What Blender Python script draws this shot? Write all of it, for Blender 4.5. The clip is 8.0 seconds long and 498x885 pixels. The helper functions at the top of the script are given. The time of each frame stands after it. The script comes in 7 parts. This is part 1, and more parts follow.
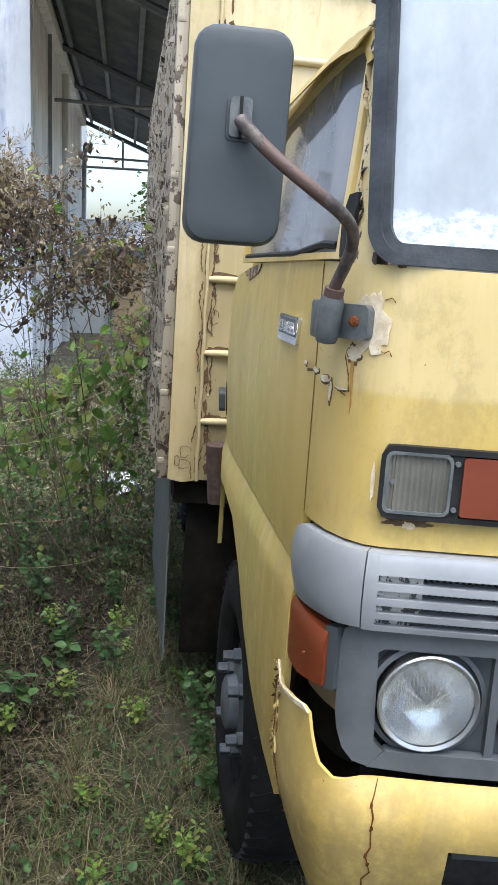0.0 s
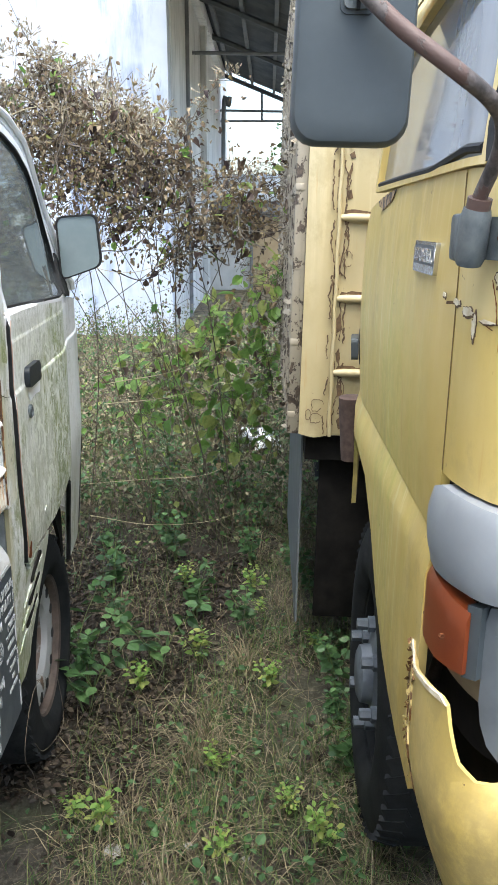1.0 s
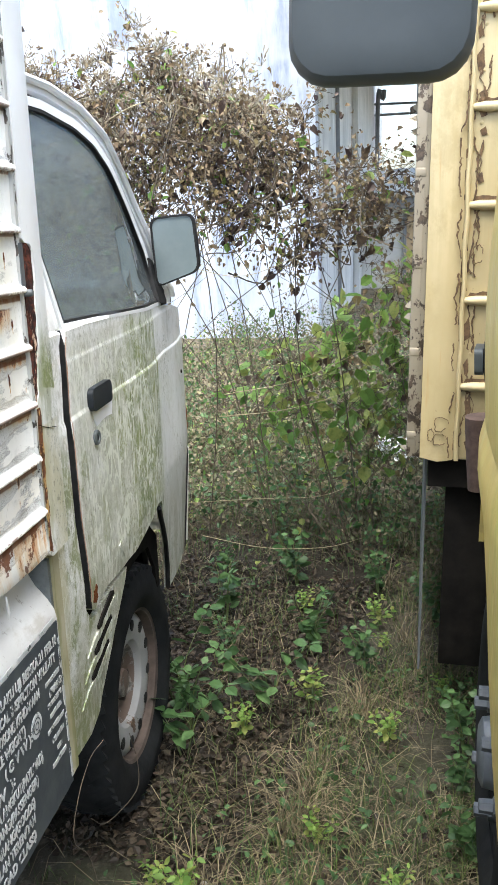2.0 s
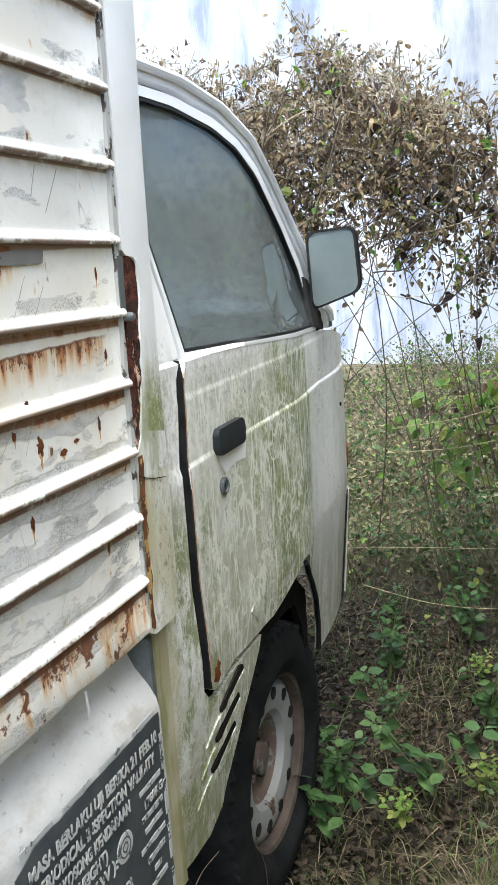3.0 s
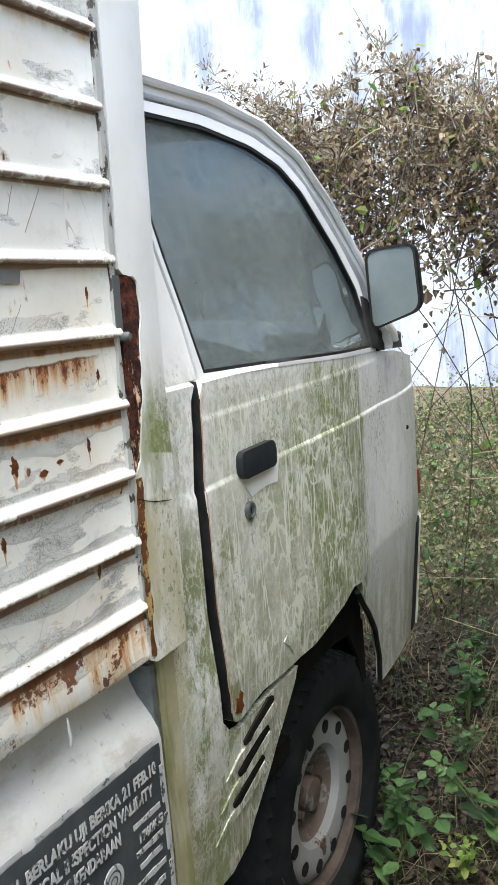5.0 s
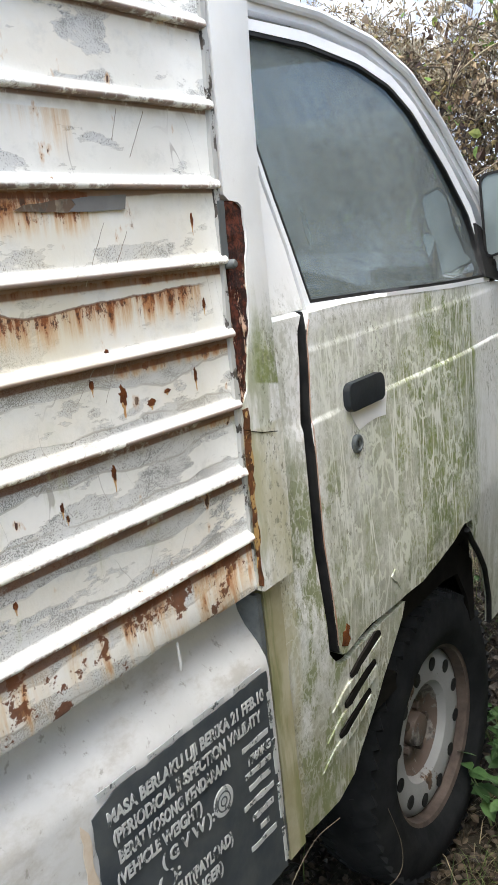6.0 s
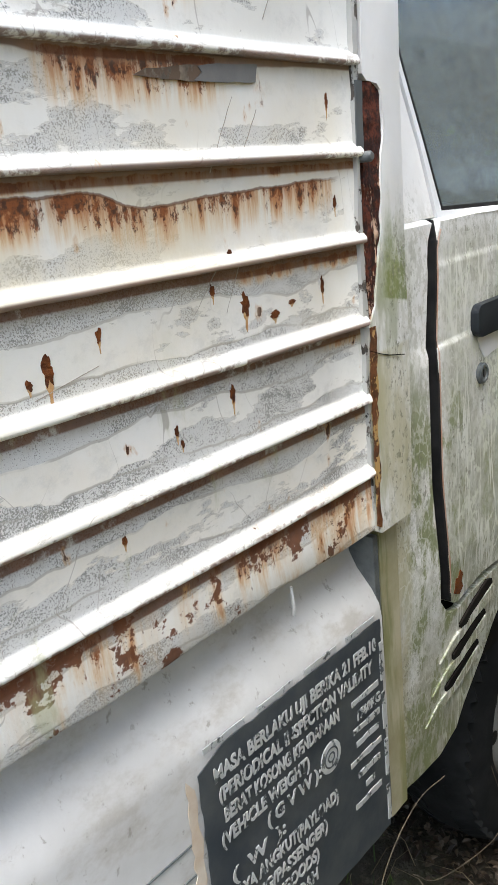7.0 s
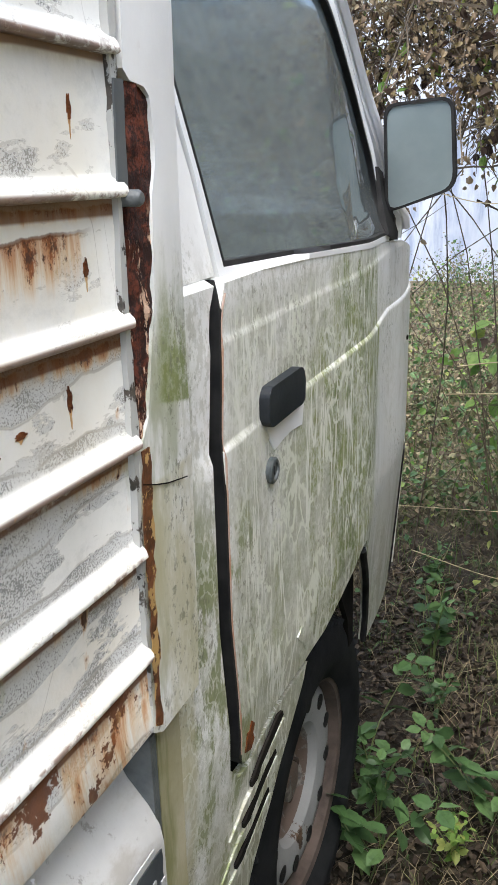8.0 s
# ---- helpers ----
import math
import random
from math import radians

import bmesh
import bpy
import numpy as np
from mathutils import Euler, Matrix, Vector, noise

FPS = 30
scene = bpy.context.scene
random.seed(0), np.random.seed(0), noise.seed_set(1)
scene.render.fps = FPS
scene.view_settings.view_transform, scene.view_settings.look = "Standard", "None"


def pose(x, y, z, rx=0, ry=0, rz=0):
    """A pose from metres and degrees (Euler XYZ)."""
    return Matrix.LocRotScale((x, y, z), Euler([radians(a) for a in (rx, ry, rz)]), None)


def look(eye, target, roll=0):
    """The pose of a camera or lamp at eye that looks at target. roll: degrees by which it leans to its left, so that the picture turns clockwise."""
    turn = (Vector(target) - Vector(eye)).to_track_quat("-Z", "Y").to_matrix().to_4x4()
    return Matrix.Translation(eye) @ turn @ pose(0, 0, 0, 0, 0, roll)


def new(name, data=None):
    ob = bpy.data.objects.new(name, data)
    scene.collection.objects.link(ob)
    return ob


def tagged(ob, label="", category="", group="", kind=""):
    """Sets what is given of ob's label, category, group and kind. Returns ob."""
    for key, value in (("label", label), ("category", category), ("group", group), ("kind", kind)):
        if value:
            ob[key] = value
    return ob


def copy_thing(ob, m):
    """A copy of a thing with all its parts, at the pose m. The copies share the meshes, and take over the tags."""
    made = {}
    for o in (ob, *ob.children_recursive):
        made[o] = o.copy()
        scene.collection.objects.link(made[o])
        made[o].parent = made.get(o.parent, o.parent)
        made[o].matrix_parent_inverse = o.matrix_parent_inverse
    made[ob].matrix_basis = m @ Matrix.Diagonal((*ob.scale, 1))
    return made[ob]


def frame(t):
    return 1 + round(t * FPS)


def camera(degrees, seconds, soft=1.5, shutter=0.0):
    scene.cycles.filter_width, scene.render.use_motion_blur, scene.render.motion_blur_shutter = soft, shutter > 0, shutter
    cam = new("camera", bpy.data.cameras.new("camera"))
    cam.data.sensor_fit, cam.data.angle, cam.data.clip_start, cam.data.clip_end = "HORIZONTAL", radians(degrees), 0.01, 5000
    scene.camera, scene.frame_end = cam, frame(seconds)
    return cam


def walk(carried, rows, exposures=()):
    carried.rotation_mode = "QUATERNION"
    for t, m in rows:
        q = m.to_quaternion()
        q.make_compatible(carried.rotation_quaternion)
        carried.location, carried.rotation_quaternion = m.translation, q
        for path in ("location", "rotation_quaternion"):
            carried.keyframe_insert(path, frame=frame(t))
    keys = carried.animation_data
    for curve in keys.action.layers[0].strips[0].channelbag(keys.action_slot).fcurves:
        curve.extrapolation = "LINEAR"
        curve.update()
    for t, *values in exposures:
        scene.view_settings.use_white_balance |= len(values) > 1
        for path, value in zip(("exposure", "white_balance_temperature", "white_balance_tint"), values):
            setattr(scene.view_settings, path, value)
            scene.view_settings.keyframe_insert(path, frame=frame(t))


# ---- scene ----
cam = camera(32.5, 8.0)
PATH = [
    (0, (0.115, -0.026, 1.536), (0.028, 1.928, 1.121), 2.6),
    (0.5, (0.092, 0.009, 1.528), (-0.145, 1.935, 1.044), 1.3),
    (1, (0.129, 0.137, 1.492), (-0.283, 2.024, 0.97), 0.0),
    (1.5, (0.209, 0.326, 1.489), (-0.4, 2.158, 0.969), -0.5),
    (2, (0.179, 0.462, 1.477), (-0.581, 2.238, 0.961), -2.4),
    (2.2, (0.155, 0.533, 1.489), (-0.69, 2.27, 0.971), -2.9),
    (3.3, (0.094, 0.806, 1.431), (-1.1, 2.356, 1.018), -4.1),
    (3.5, (0.111, 0.835, 1.429), (-1.108, 2.369, 1.026), -4.2),
    (4, (0.143, 0.884, 1.426), (-1.118, 2.389, 1.046), -4.3),
    (5.3, (0.195, 0.879, 1.427), (-1.19, 2.271, 1.049), -5.3),
    (5.5, (0.193, 0.879, 1.423), (-1.219, 2.24, 1.03), -5.8),
    (6, (0.177, 0.885, 1.408), (-1.33, 2.112, 0.933), -6.4),
    (6.5, (0.127, 0.885, 1.381), (-1.471, 1.958, 0.836), -6.8),
    (7, (0.043, 0.899, 1.374), (-1.527, 1.977, 0.764), -5.8),
    (7.5, (-0.118, 0.995, 1.383), (-1.426, 2.374, 0.761), -3.3),
    (8, (-0.229, 1.12, 1.399), (-1.36, 2.641, 0.761), -1.6),
]
walk(cam, [(t, look(eye, target, roll)) for t, eye, target, roll in PATH], [(0, 1.64, 6150, 7), (0.5, 1.90, 6150, 6), (1, 2.07, 6150, 5), (2.2, 2.12, 6350, 6), (3.5, 1.81, 6350, 3), (5.5, 1.82, 6450, 6), (6.5, 1.98, 6550, 7), (7, 1.77, 6450, 7), (7.5, 1.68, 6400, 7), (8, 1.78, 6400, 8)])

# ---- light ----
world = bpy.data.worlds.new("overcast_sky")
scene.world = world
world.use_nodes = True
wn = world.node_tree
sky = wn.nodes.new("ShaderNodeTexSky")
sky.sky_type, sky.sun_disc = "NISHITA", False
sky.sun_elevation, sky.sun_rotation = radians(71), radians(160)
sky.air_density, sky.dust_density, sky.ozone_density = 1.0, 4.0, 0.6
wn.links.new(sky.outputs[0], wn.nodes["Background"].inputs[0])
wn.nodes["Background"].inputs[1].default_value = 0.15
sun = new("sun", bpy.data.lights.new("sun", "SUN"))
sun.data.energy, sun.data.angle, sun.data.color = 1.25, radians(60), (1.0, 1.0, 0.96)
sun.matrix_world = look((1.6, -4.4, 14.0), (0, 0, 0))


# ---- materials ----
class Mat:
    """A node material: short calls for the usual nodes. Coordinates are those of the object, in metres."""

    def __init__(self, name, rough=0.6, metal=0.0, spec=0.5):
        self.m = bpy.data.materials.new(name)
        self.m.use_nodes = True
        self.t = self.m.node_tree
        self.p = self.t.nodes["Principled BSDF"]
        self.p.inputs["Roughness"].default_value = rough
        self.p.inputs["Metallic"].default_value = metal
        self.p.inputs["Specular IOR Level"].default_value = spec
        self.co = self.n("ShaderNodeTexCoord").outputs["Object"]
        self.xyz = None

    def n(self, kind):
        return self.t.nodes.new(kind)

    def put(self, socket, value):
        if isinstance(value, bpy.types.NodeSocket):
            self.t.links.new(value, socket)
        elif isinstance(value, tuple) and len(value) == 3 and socket.type == "RGBA":
            socket.default_value = (*value, 1)
        else:
            socket.default_value = value

    def axis(self, k):
        if self.xyz is None:
            self.xyz = self.n("ShaderNodeSeparateXYZ")
            self.put(self.xyz.inputs[0], self.co)
        return self.xyz.outputs["XYZ".index(k)]

    def noise(self, scale, detail=4, stretch=(1, 1, 1), rough=0.6, shift=0.0, warp=0.0):
        mp = self.n("ShaderNodeMapping")
        self.put(mp.inputs[0], self.co)
        mp.inputs["Scale"].default_value = stretch
        mp.inputs["Location"].default_value = (shift, shift * 0.7, -shift)
        t = self.n("ShaderNodeTexNoise")
        self.put(t.inputs["Vector"], mp.outputs[0])
        t.inputs["Scale"].default_value, t.inputs["Detail"].default_value = scale, detail
        t.inputs["Roughness"].default_value, t.inputs["Distortion"].default_value = rough, warp
        return t.outputs["Fac"]

    def cells(self, scale, stretch=(1, 1, 1), feature="F1"):
        mp = self.n("ShaderNodeMapping")
        self.put(mp.inputs[0], self.co)
        mp.inputs["Scale"].default_value = stretch
        t = self.n("ShaderNodeTexVoronoi")
        t.feature = feature
        self.put(t.inputs["Vector"], mp.outputs[0])
        t.inputs["Scale"].default_value = scale
        return t.outputs["Distance"]

    def veins(self, scale, stretch=(1, 1, 1), wander=0.05, shift=0.0):
        """Distance to the borders of wandering cells: thin lines where it is small."""
        mp = self.n("ShaderNodeMapping")
        self.put(mp.inputs[0], self.co)
        mp.inputs["Scale"].default_value = stretch
        mp.inputs["Location"].default_value = (shift, shift, shift)
        w = self.n("ShaderNodeTexNoise")
        self.put(w.inputs["Vector"], mp.outputs[0])
        w.inputs["Scale"].default_value, w.inputs["Detail"].default_value = scale * 0.9, 4
        off = self.n("ShaderNodeVectorMath")
        off.operation = "MULTIPLY_ADD"
        self.put(off.inputs[0], w.outputs["Color"])
        off.inputs[1].default_value = (wander,) * 3
        self.put(off.inputs[2], mp.outputs[0])
        t = self.n("ShaderNodeTexVoronoi")
        t.feature = "DISTANCE_TO_EDGE"
        self.put(t.inputs["Vector"], off.outputs[0])
        t.inputs["Scale"].default_value = scale
        return t.outputs["Distance"]

    def step(self, v, a, b):
        """0 below a, 1 above b, smooth between (a > b turns it over)."""
        t = self.n("ShaderNodeMapRange")
        t.interpolation_type = "SMOOTHSTEP"
        self.put(t.inputs["Value"], v)
        lo, hi, x, y = (a, b, 0.0, 1.0) if a < b else (b, a, 1.0, 0.0)
        for k, w in zip(("From Min", "From Max", "To Min", "To Max"), (lo, hi, x, y)):
            t.inputs[k].default_value = w
        return t.outputs[0]

    def op(self, kind, a, b=0.0, c=0.0):
        t = self.n("ShaderNodeMath")
        t.operation = kind
        for s, v in zip(t.inputs, (a, b, c)):
            self.put(s, v)
        return t.outputs[0]

    def times(self, *vs):
        out = vs[0]
        for v in vs[1:]:
            out = self.op("MULTIPLY", out, v)
        return out

    def mix(self, a, b, fac):
        t = self.n("ShaderNodeMix")
        t.data_type = "RGBA"
        self.put(t.inputs["Factor"], fac)
        self.put(t.inputs["A"], a)
        self.put(t.inputs["B"], b)
        return t.outputs["Result"]

    def chance(self, kind="Random"):
        return self.n("ShaderNodeObjectInfo").outputs[kind]

    def island(self):
        return self.n("ShaderNodeNewGeometry").outputs["Random Per Island"]

    def colour(self, c):
        self.put(self.p.inputs["Base Color"], c)
        return self

    def rough(self, v):
        self.put(self.p.inputs["Roughness"], v)
        return self

    def bump(self, h, strength=0.3, dist=0.004):
        b = self.n("ShaderNodeBump")
        b.inputs["Strength"].default_value, b.inputs["Distance"].default_value = strength, dist
        self.put(b.inputs["Height"], h)
        self.put(self.p.inputs["Normal"], b.outputs[0])
        return self

    def spread(self, scale, a, b, detail=5, stretch=(1, 1, 1)):
        return self.mix(a, b, self.step(self.noise(scale, detail, stretch), 0.35, 0.65))


RUST, RUST_DARK, RUST_PALE = (0.20, 0.062, 0.016), (0.055, 0.018, 0.009), (0.42, 0.19, 0.06)


def simple(name, a, b, rough=0.6, scale=20, metal=0.0, bump=0.15, dist=0.002, spec=0.5):
    m = Mat(name, rough, metal, spec)
    n = m.noise(scale, 6)
    m.colour(m.mix(a, b, m.step(n, 0.3, 0.7)))
    m.bump(m.noise(scale * 6, 4), bump, dist)
    return m.m


def van_paint():
    m = Mat("weathered_white_paint", 0.42)
    y, z = m.axis("Y"), m.axis("Z")
    base = m.spread(5, (0.77, 0.77, 0.755), (0.84, 0.845, 0.84), 6)
    grime = m.times(m.step(m.noise(9, 7, (1, 1.8, 0.7), .7), 0.42, 0.66), m.step(m.noise(70, 6, (1, 1, .7), .7), 0.36, 0.62))
    base = m.mix(base, (0.44, 0.43, 0.36), m.times(grime, 0.6, m.step(z, 1.36, 1.2)))
    film = m.times(m.step(y, .20, .24), m.step(y, .90, .85), m.step(z, 1.275, 1.245), m.step(m.noise(5, 6, (1, 1.2, .6), .65, 61.0), .28, .62))
    base = m.mix(base, (0.37, 0.375, 0.30), m.times(film, 0.68))
    # green algae that ran down below the window and stops short of the front
    edge = m.op("ADD", y, m.times(m.op("SUBTRACT", m.noise(7, 5, (1, 1, .5)), 0.5), 0.35))
    brim = m.op("ADD", y, m.op("ADD", m.times(m.op("SUBTRACT", m.noise(16, 5, (1, 1, .3), .6, 27.0), 0.5), 0.16), m.times(m.op("SUBTRACT", m.noise(60, 4, (1, 1, .3), .6, 28.0), 0.5), 0.05)))
    zone = m.times(m.op("ADD", m.times(m.step(edge, 0.20, 0.36), 0.36), m.times(m.step(edge, 0.42, 0.62), 0.64)), m.step(brim, 0.90, 0.865),
                   m.step(m.op("ADD", z, m.times(m.op("SUBTRACT", m.noise(14, 4, (1, 2, .3)), .5), .25)), 1.27, 1.2))
    streak = m.step(m.noise(14, 9, (1, 1.1, 0.8), 0.78), 0.43, 0.54)
    fine = m.step(m.noise(110, 8, (1, 1, 0.8), .84), 0.44, 0.54)
    blot = m.step(m.noise(9, 6, (1, 1.5, .7), .65, 21.0), 0.36, 0.58)
    algae = m.times(zone, m.op("ADD", m.times(streak, 0.55), 0.45), m.op("ADD", m.times(fine, 0.55), 0.45), m.op("ADD", m.times(blot, 0.6), 0.4))
    band = m.times(m.step(m.op("ADD", z, m.times(y, 0.22)), 1.226, 1.230), m.step(m.op("ADD", z, m.times(m.noise(30, 5, (1, 2, .4), shift=6.0), .16)), 1.42, 1.29), m.step(y, .035, .06), m.step(y, .115, .10))
    algae = m.op("MAXIMUM", algae, m.times(band, 0.62, m.op("ADD", 0.5, m.times(fine, 0.5))))
    green = m.mix((0.225, 0.265, 0.075), (0.115, 0.16, 0.03), m.step(m.noise(11, 5, (1, 2, .5), shift=3.0), 0.4, 0.65))
    base = m.mix(base, green, m.op("MINIMUM", m.times(algae, 1.9), 0.96))
    post = m.times(m.step(y, 0.19, 0.10), m.step(m.noise(13, 6, (1, 2, .4), shift=8.0), 0.48, 0.62), m.step(z, 1.36, 1.25))
    base = m.mix(base, (0.22, 0.25, 0.10), m.times(post, 0.6))
    mott = m.times(m.step(m.noise(60, 7, (1, 1.1, .8), .78, 31.0), 0.47, 0.56), m.step(y, 0.06, 0.12), m.step(y, 1.05, 0.85), m.step(z, 1.33, 1.27))
    base = m.mix(base, (0.33, 0.33, 0.26), m.times(mott, 0.45))
    # patchy olive tone, stronger towards the bottom
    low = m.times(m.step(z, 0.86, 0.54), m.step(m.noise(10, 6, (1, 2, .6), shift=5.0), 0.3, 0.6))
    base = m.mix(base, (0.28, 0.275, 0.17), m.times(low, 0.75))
    run = m.times(m.step(m.noise(15, 8, (1, 1.5, .6), .76, 41.0), 0.47, 0.55), m.step(y, 0.36, 0.22), m.step(y, 0.10, 0.12), m.step(z, 1.16, 1.0))
    base = m.mix(base, (0.20, 0.23, 0.09), m.times(run, 0.88))
    foot = m.times(m.step(y, 0.125, 0.11), m.step(z, 1.160, 1.155), m.step(m.noise(9, 6, (1, 1.5, .6), .7, 51.0), 0.30, 0.62))
    base = m.mix(base, (0.46, 0.43, 0.27), m.times(foot, 0.8))
    # pale trails where snails and drips have cleaned the film
    door = m.times(m.step(y, .20, .26), m.step(y, .98, .90), m.step(z, 1.27, 1.24))
    worm = m.times(m.step(m.veins(30, (1, 1, .62), .06), 0.095, 0.045), m.step(m.noise(11, 5, (1, 1, .7), .6, 9.0), .44, .54))
    base = m.mix(base, (0.66, 0.68, 0.59), m.times(worm, door, 0.95))
    drips = m.times(m.step(m.veins(17, (1, 1.7, .16), .09, 4.0), 0.042, 0.018), m.step(m.noise(8, 4, (1, 1.4, .5), .6, 19.0), .36, .46))
    base = m.mix(base, (0.72, 0.73, 0.67), m.times(drips, door, 0.95))
    thin = m.times(m.step(m.veins(46, (1, 1.0, .7), .05, 7.0), 0.080, 0.035), m.step(m.noise(6, 4, (1, 1.2, .6), .6, 33.0), .46, .58), m.step(y, .05, .08), m.step(z, 1.30, 1.26))
    base = m.mix(base, (0.70, 0.71, 0.66), m.times(thin, 0.5))
    soot = m.times(m.step(m.noise(120, 6, (1, 1, .7), .75, 13.0), 0.54, 0.60), m.step(m.noise(7, 5, (1, 1.2, .7), .65, 3.0), .46, .60), m.step(z, 1.36, 1.25))
    base = m.mix(base, (0.17, 0.175, 0.12), m.times(soot, 0.75))
    spots = m.times(m.step(m.noise(46, 4, (1, 1, .6), shift=2.0), 0.70, 0.75), m.step(m.noise(4, 3), .45, .6))
    base = m.mix(base, RUST, m.times(spots, 0.8))
    m.colour(base).rough(m.op("ADD", 0.34, m.times(algae, 0.4)))
    return m.bump(m.op("ADD", m.noise(170, 4), m.times(algae, 0.8)), 0.22, 0.0012).m


RIB0, RIB = 1.025, 0.0896


def box_paint():
    m = Mat("peeling_white_box_paint", 0.45)
    y = m.axis("Y")
    z = m.op("ADD", m.axis("Z"), m.times(y, 0.024))
    base = m.mix(m.spread(5, (0.72, 0.71, 0.665), (0.79, 0.78, 0.745), 7), (0.70, 0.64, 0.53), m.times(m.step(m.noise(3.4, 6, (1, 1, 1.6), .65, 9.0), 0.48, 0.64), 0.45))
    base = m.mix(base, (0.52, 0.52, 0.49), m.times(m.step(m.noise(17, 8, (1, 1, 1.4), .78, 2.0), 0.50, 0.66), 0.4))
    below = m.op("FRACT", m.op("ADD", m.op("DIVIDE", m.op("SUBTRACT", RIB0 - 0.010, z), RIB), 20.0))  # 0 right under a rib, 1 at the next
    row = m.op("FLOOR", m.op("DIVIDE", m.op("SUBTRACT", z, RIB0 - 0.010), RIB))
    # sheets of paint lost down to speckled zinc, with wavy borders
    lower = m.step(row, 2.6, 2.4)
    lost = m.op("ADD", m.op("ADD", m.noise(4.2, 7, (1, 1, 3.2), 0.62), m.times(m.op("SUBTRACT", below, 0.5), 0.20)), m.times(lower, 0.03))
    # on the lower panels a tongue of sound paint lies between two worn bands
    wave = m.op("ADD", m.op("ADD", below, m.times(m.op("SUBTRACT", m.noise(4.0, 4, (1, 1, .2), .5, 71.0), 0.5), 0.9)), m.times(m.op("SUBTRACT", m.noise(26, 4, (1, 1, 1), .6, 72.0), 0.5), 0.07))
    tongue = m.op("SUBTRACT", m.op("ABSOLUTE", m.op("SUBTRACT", wave, 0.52)), m.times(m.noise(3.0, 3, (1, 1, .2), .5, 73.0), 0.42))
    bare = m.op("MAXIMUM", m.step(lost, 0.580, 0.587), m.times(lower, m.step(tongue, 0.0, 0.012)))
    lost2 = m.op("ADD", m.noise(6.5, 7, (1, 1, 2.6), 0.66, 17.0), m.times(lower, 0.01))
    bare2 = m.step(lost2, 0.605, 0.611)
    grit = m.op("ADD", m.noise(640, 3, (1, 1, 1), 0.7), m.times(m.op("SUBTRACT", m.noise(11, 8, (1, 1, 1.8), shift=3.0, rough=.74), 0.5), 0.75))
    zinc = m.mix((0.575, 0.575, 0.56), (0.11, 0.108, 0.10), m.times(m.step(grit, 0.515, 0.585), 0.82))
    worn = m.times(m.op("MAXIMUM", bare, bare2), m.step(below, .85, .80))
    base = m.mix(base, zinc, m.times(worn, 0.9))
    base = m.mix(base, (0.36, 0.34, 0.30), m.times(lower, m.step(m.op("ABSOLUTE", tongue), 0.020, 0.006), m.step(m.noise(9, 3, shift=44.0), .40, .52), 0.7))
    for field, at in ((lost, 0.577), (lost2, 0.602)):
        base = m.mix(base, (0.34, 0.32, 0.29), m.times(m.step(m.op("ABSOLUTE", m.op("SUBTRACT", field, at)), 0.0065, 0.0015), 0.5))
    # long scratches and hairline cracks
    hair = m.op("ABSOLUTE", m.op("SUBTRACT", m.noise(5, 2, (1, 2.2, 1.2), .4, 23.0, .6), 0.5))
    base = m.mix(base, (0.30, 0.27, 0.24), m.times(m.step(hair, 0.0035, 0.0012), m.step(m.noise(4, 3, shift=6.0), .5, .56), 0.6))

    def only(k):
        return m.step(m.op("ABSOLUTE", m.op("SUBTRACT", row, float(k))), 0.6, 0.4)

    yn = m.op("ADD", y, m.times(m.op("SUBTRACT", m.noise(9, 4, (1, 1, .1), shift=14.0), 0.5), 0.16))
    ragged = m.op("ADD", m.times(m.op("SUBTRACT", m.noise(7, 5, (1, 1, .1), .6, 3.0), 0.5), 0.30), m.times(m.op("SUBTRACT", m.noise(60, 5, (1, 1, .6), .7, 3.0), 0.5), 0.10))
    fall = m.times(m.step(y, -0.365, -0.300), m.op("ADD", 0.02, m.times(y, -0.44)))
    start3 = m.op("ADD", m.op("ADD", 0.165, fall), m.times(ragged, 0.55))
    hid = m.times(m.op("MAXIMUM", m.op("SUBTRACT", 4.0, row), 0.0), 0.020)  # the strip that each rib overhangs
    start4 = m.op("ADD", m.op("ADD", 0.02, hid), m.times(m.op("SUBTRACT", m.noise(40, 5, (1, 1, .8), .7, 8.0), 0.5), 0.12))
    # how far below its source each stain is, in panel heights, and how much of it there is
    wet = None
    for k, src, amount, far in ((3, start3, m.step(yn, -0.02, -0.06), 0.56), (3, start4, 0.85, 0.16), (4, start4, m.times(m.step(yn, -0.40, -0.36), m.step(yn, -0.17, -0.22), 1.35), 0.66),
                                (2, start4, m.step(yn, -0.26, -0.18), 0.22), (-1, -0.1, m.op("ADD", 0.34, m.times(m.step(m.noise(8, 6, (1, 1, .6), shift=2.0), 0.44, 0.56), 0.70)), 1.5), (5, 0.15, m.times(m.step(yn, -0.32, -0.24), m.step(yn, -0.17, -0.24), .55), 0.75),
                                (1, start4, m.times(m.step(yn, -0.12, -0.05), .8), 0.16), (0, start4, m.times(m.step(m.noise(6, 3, (1, 1, .2), shift=5.0), .5, .6), .7), 0.14), (7, start4, 0.4, 0.3)):
        dist = m.op("SUBTRACT", below, src)
        run = m.times(only(k), amount, m.op("ADD", 0.66, m.times(m.step(m.noise(7, 5, (1, 1, .15), .65, k * 3.0), 0.38, 0.60), 0.40)), m.step(dist, -0.012, 0.012), m.step(m.op("DIVIDE", dist, far), 1.0, 0.0))
        wet = run if wet is None else m.op("MAXIMUM", wet, run)
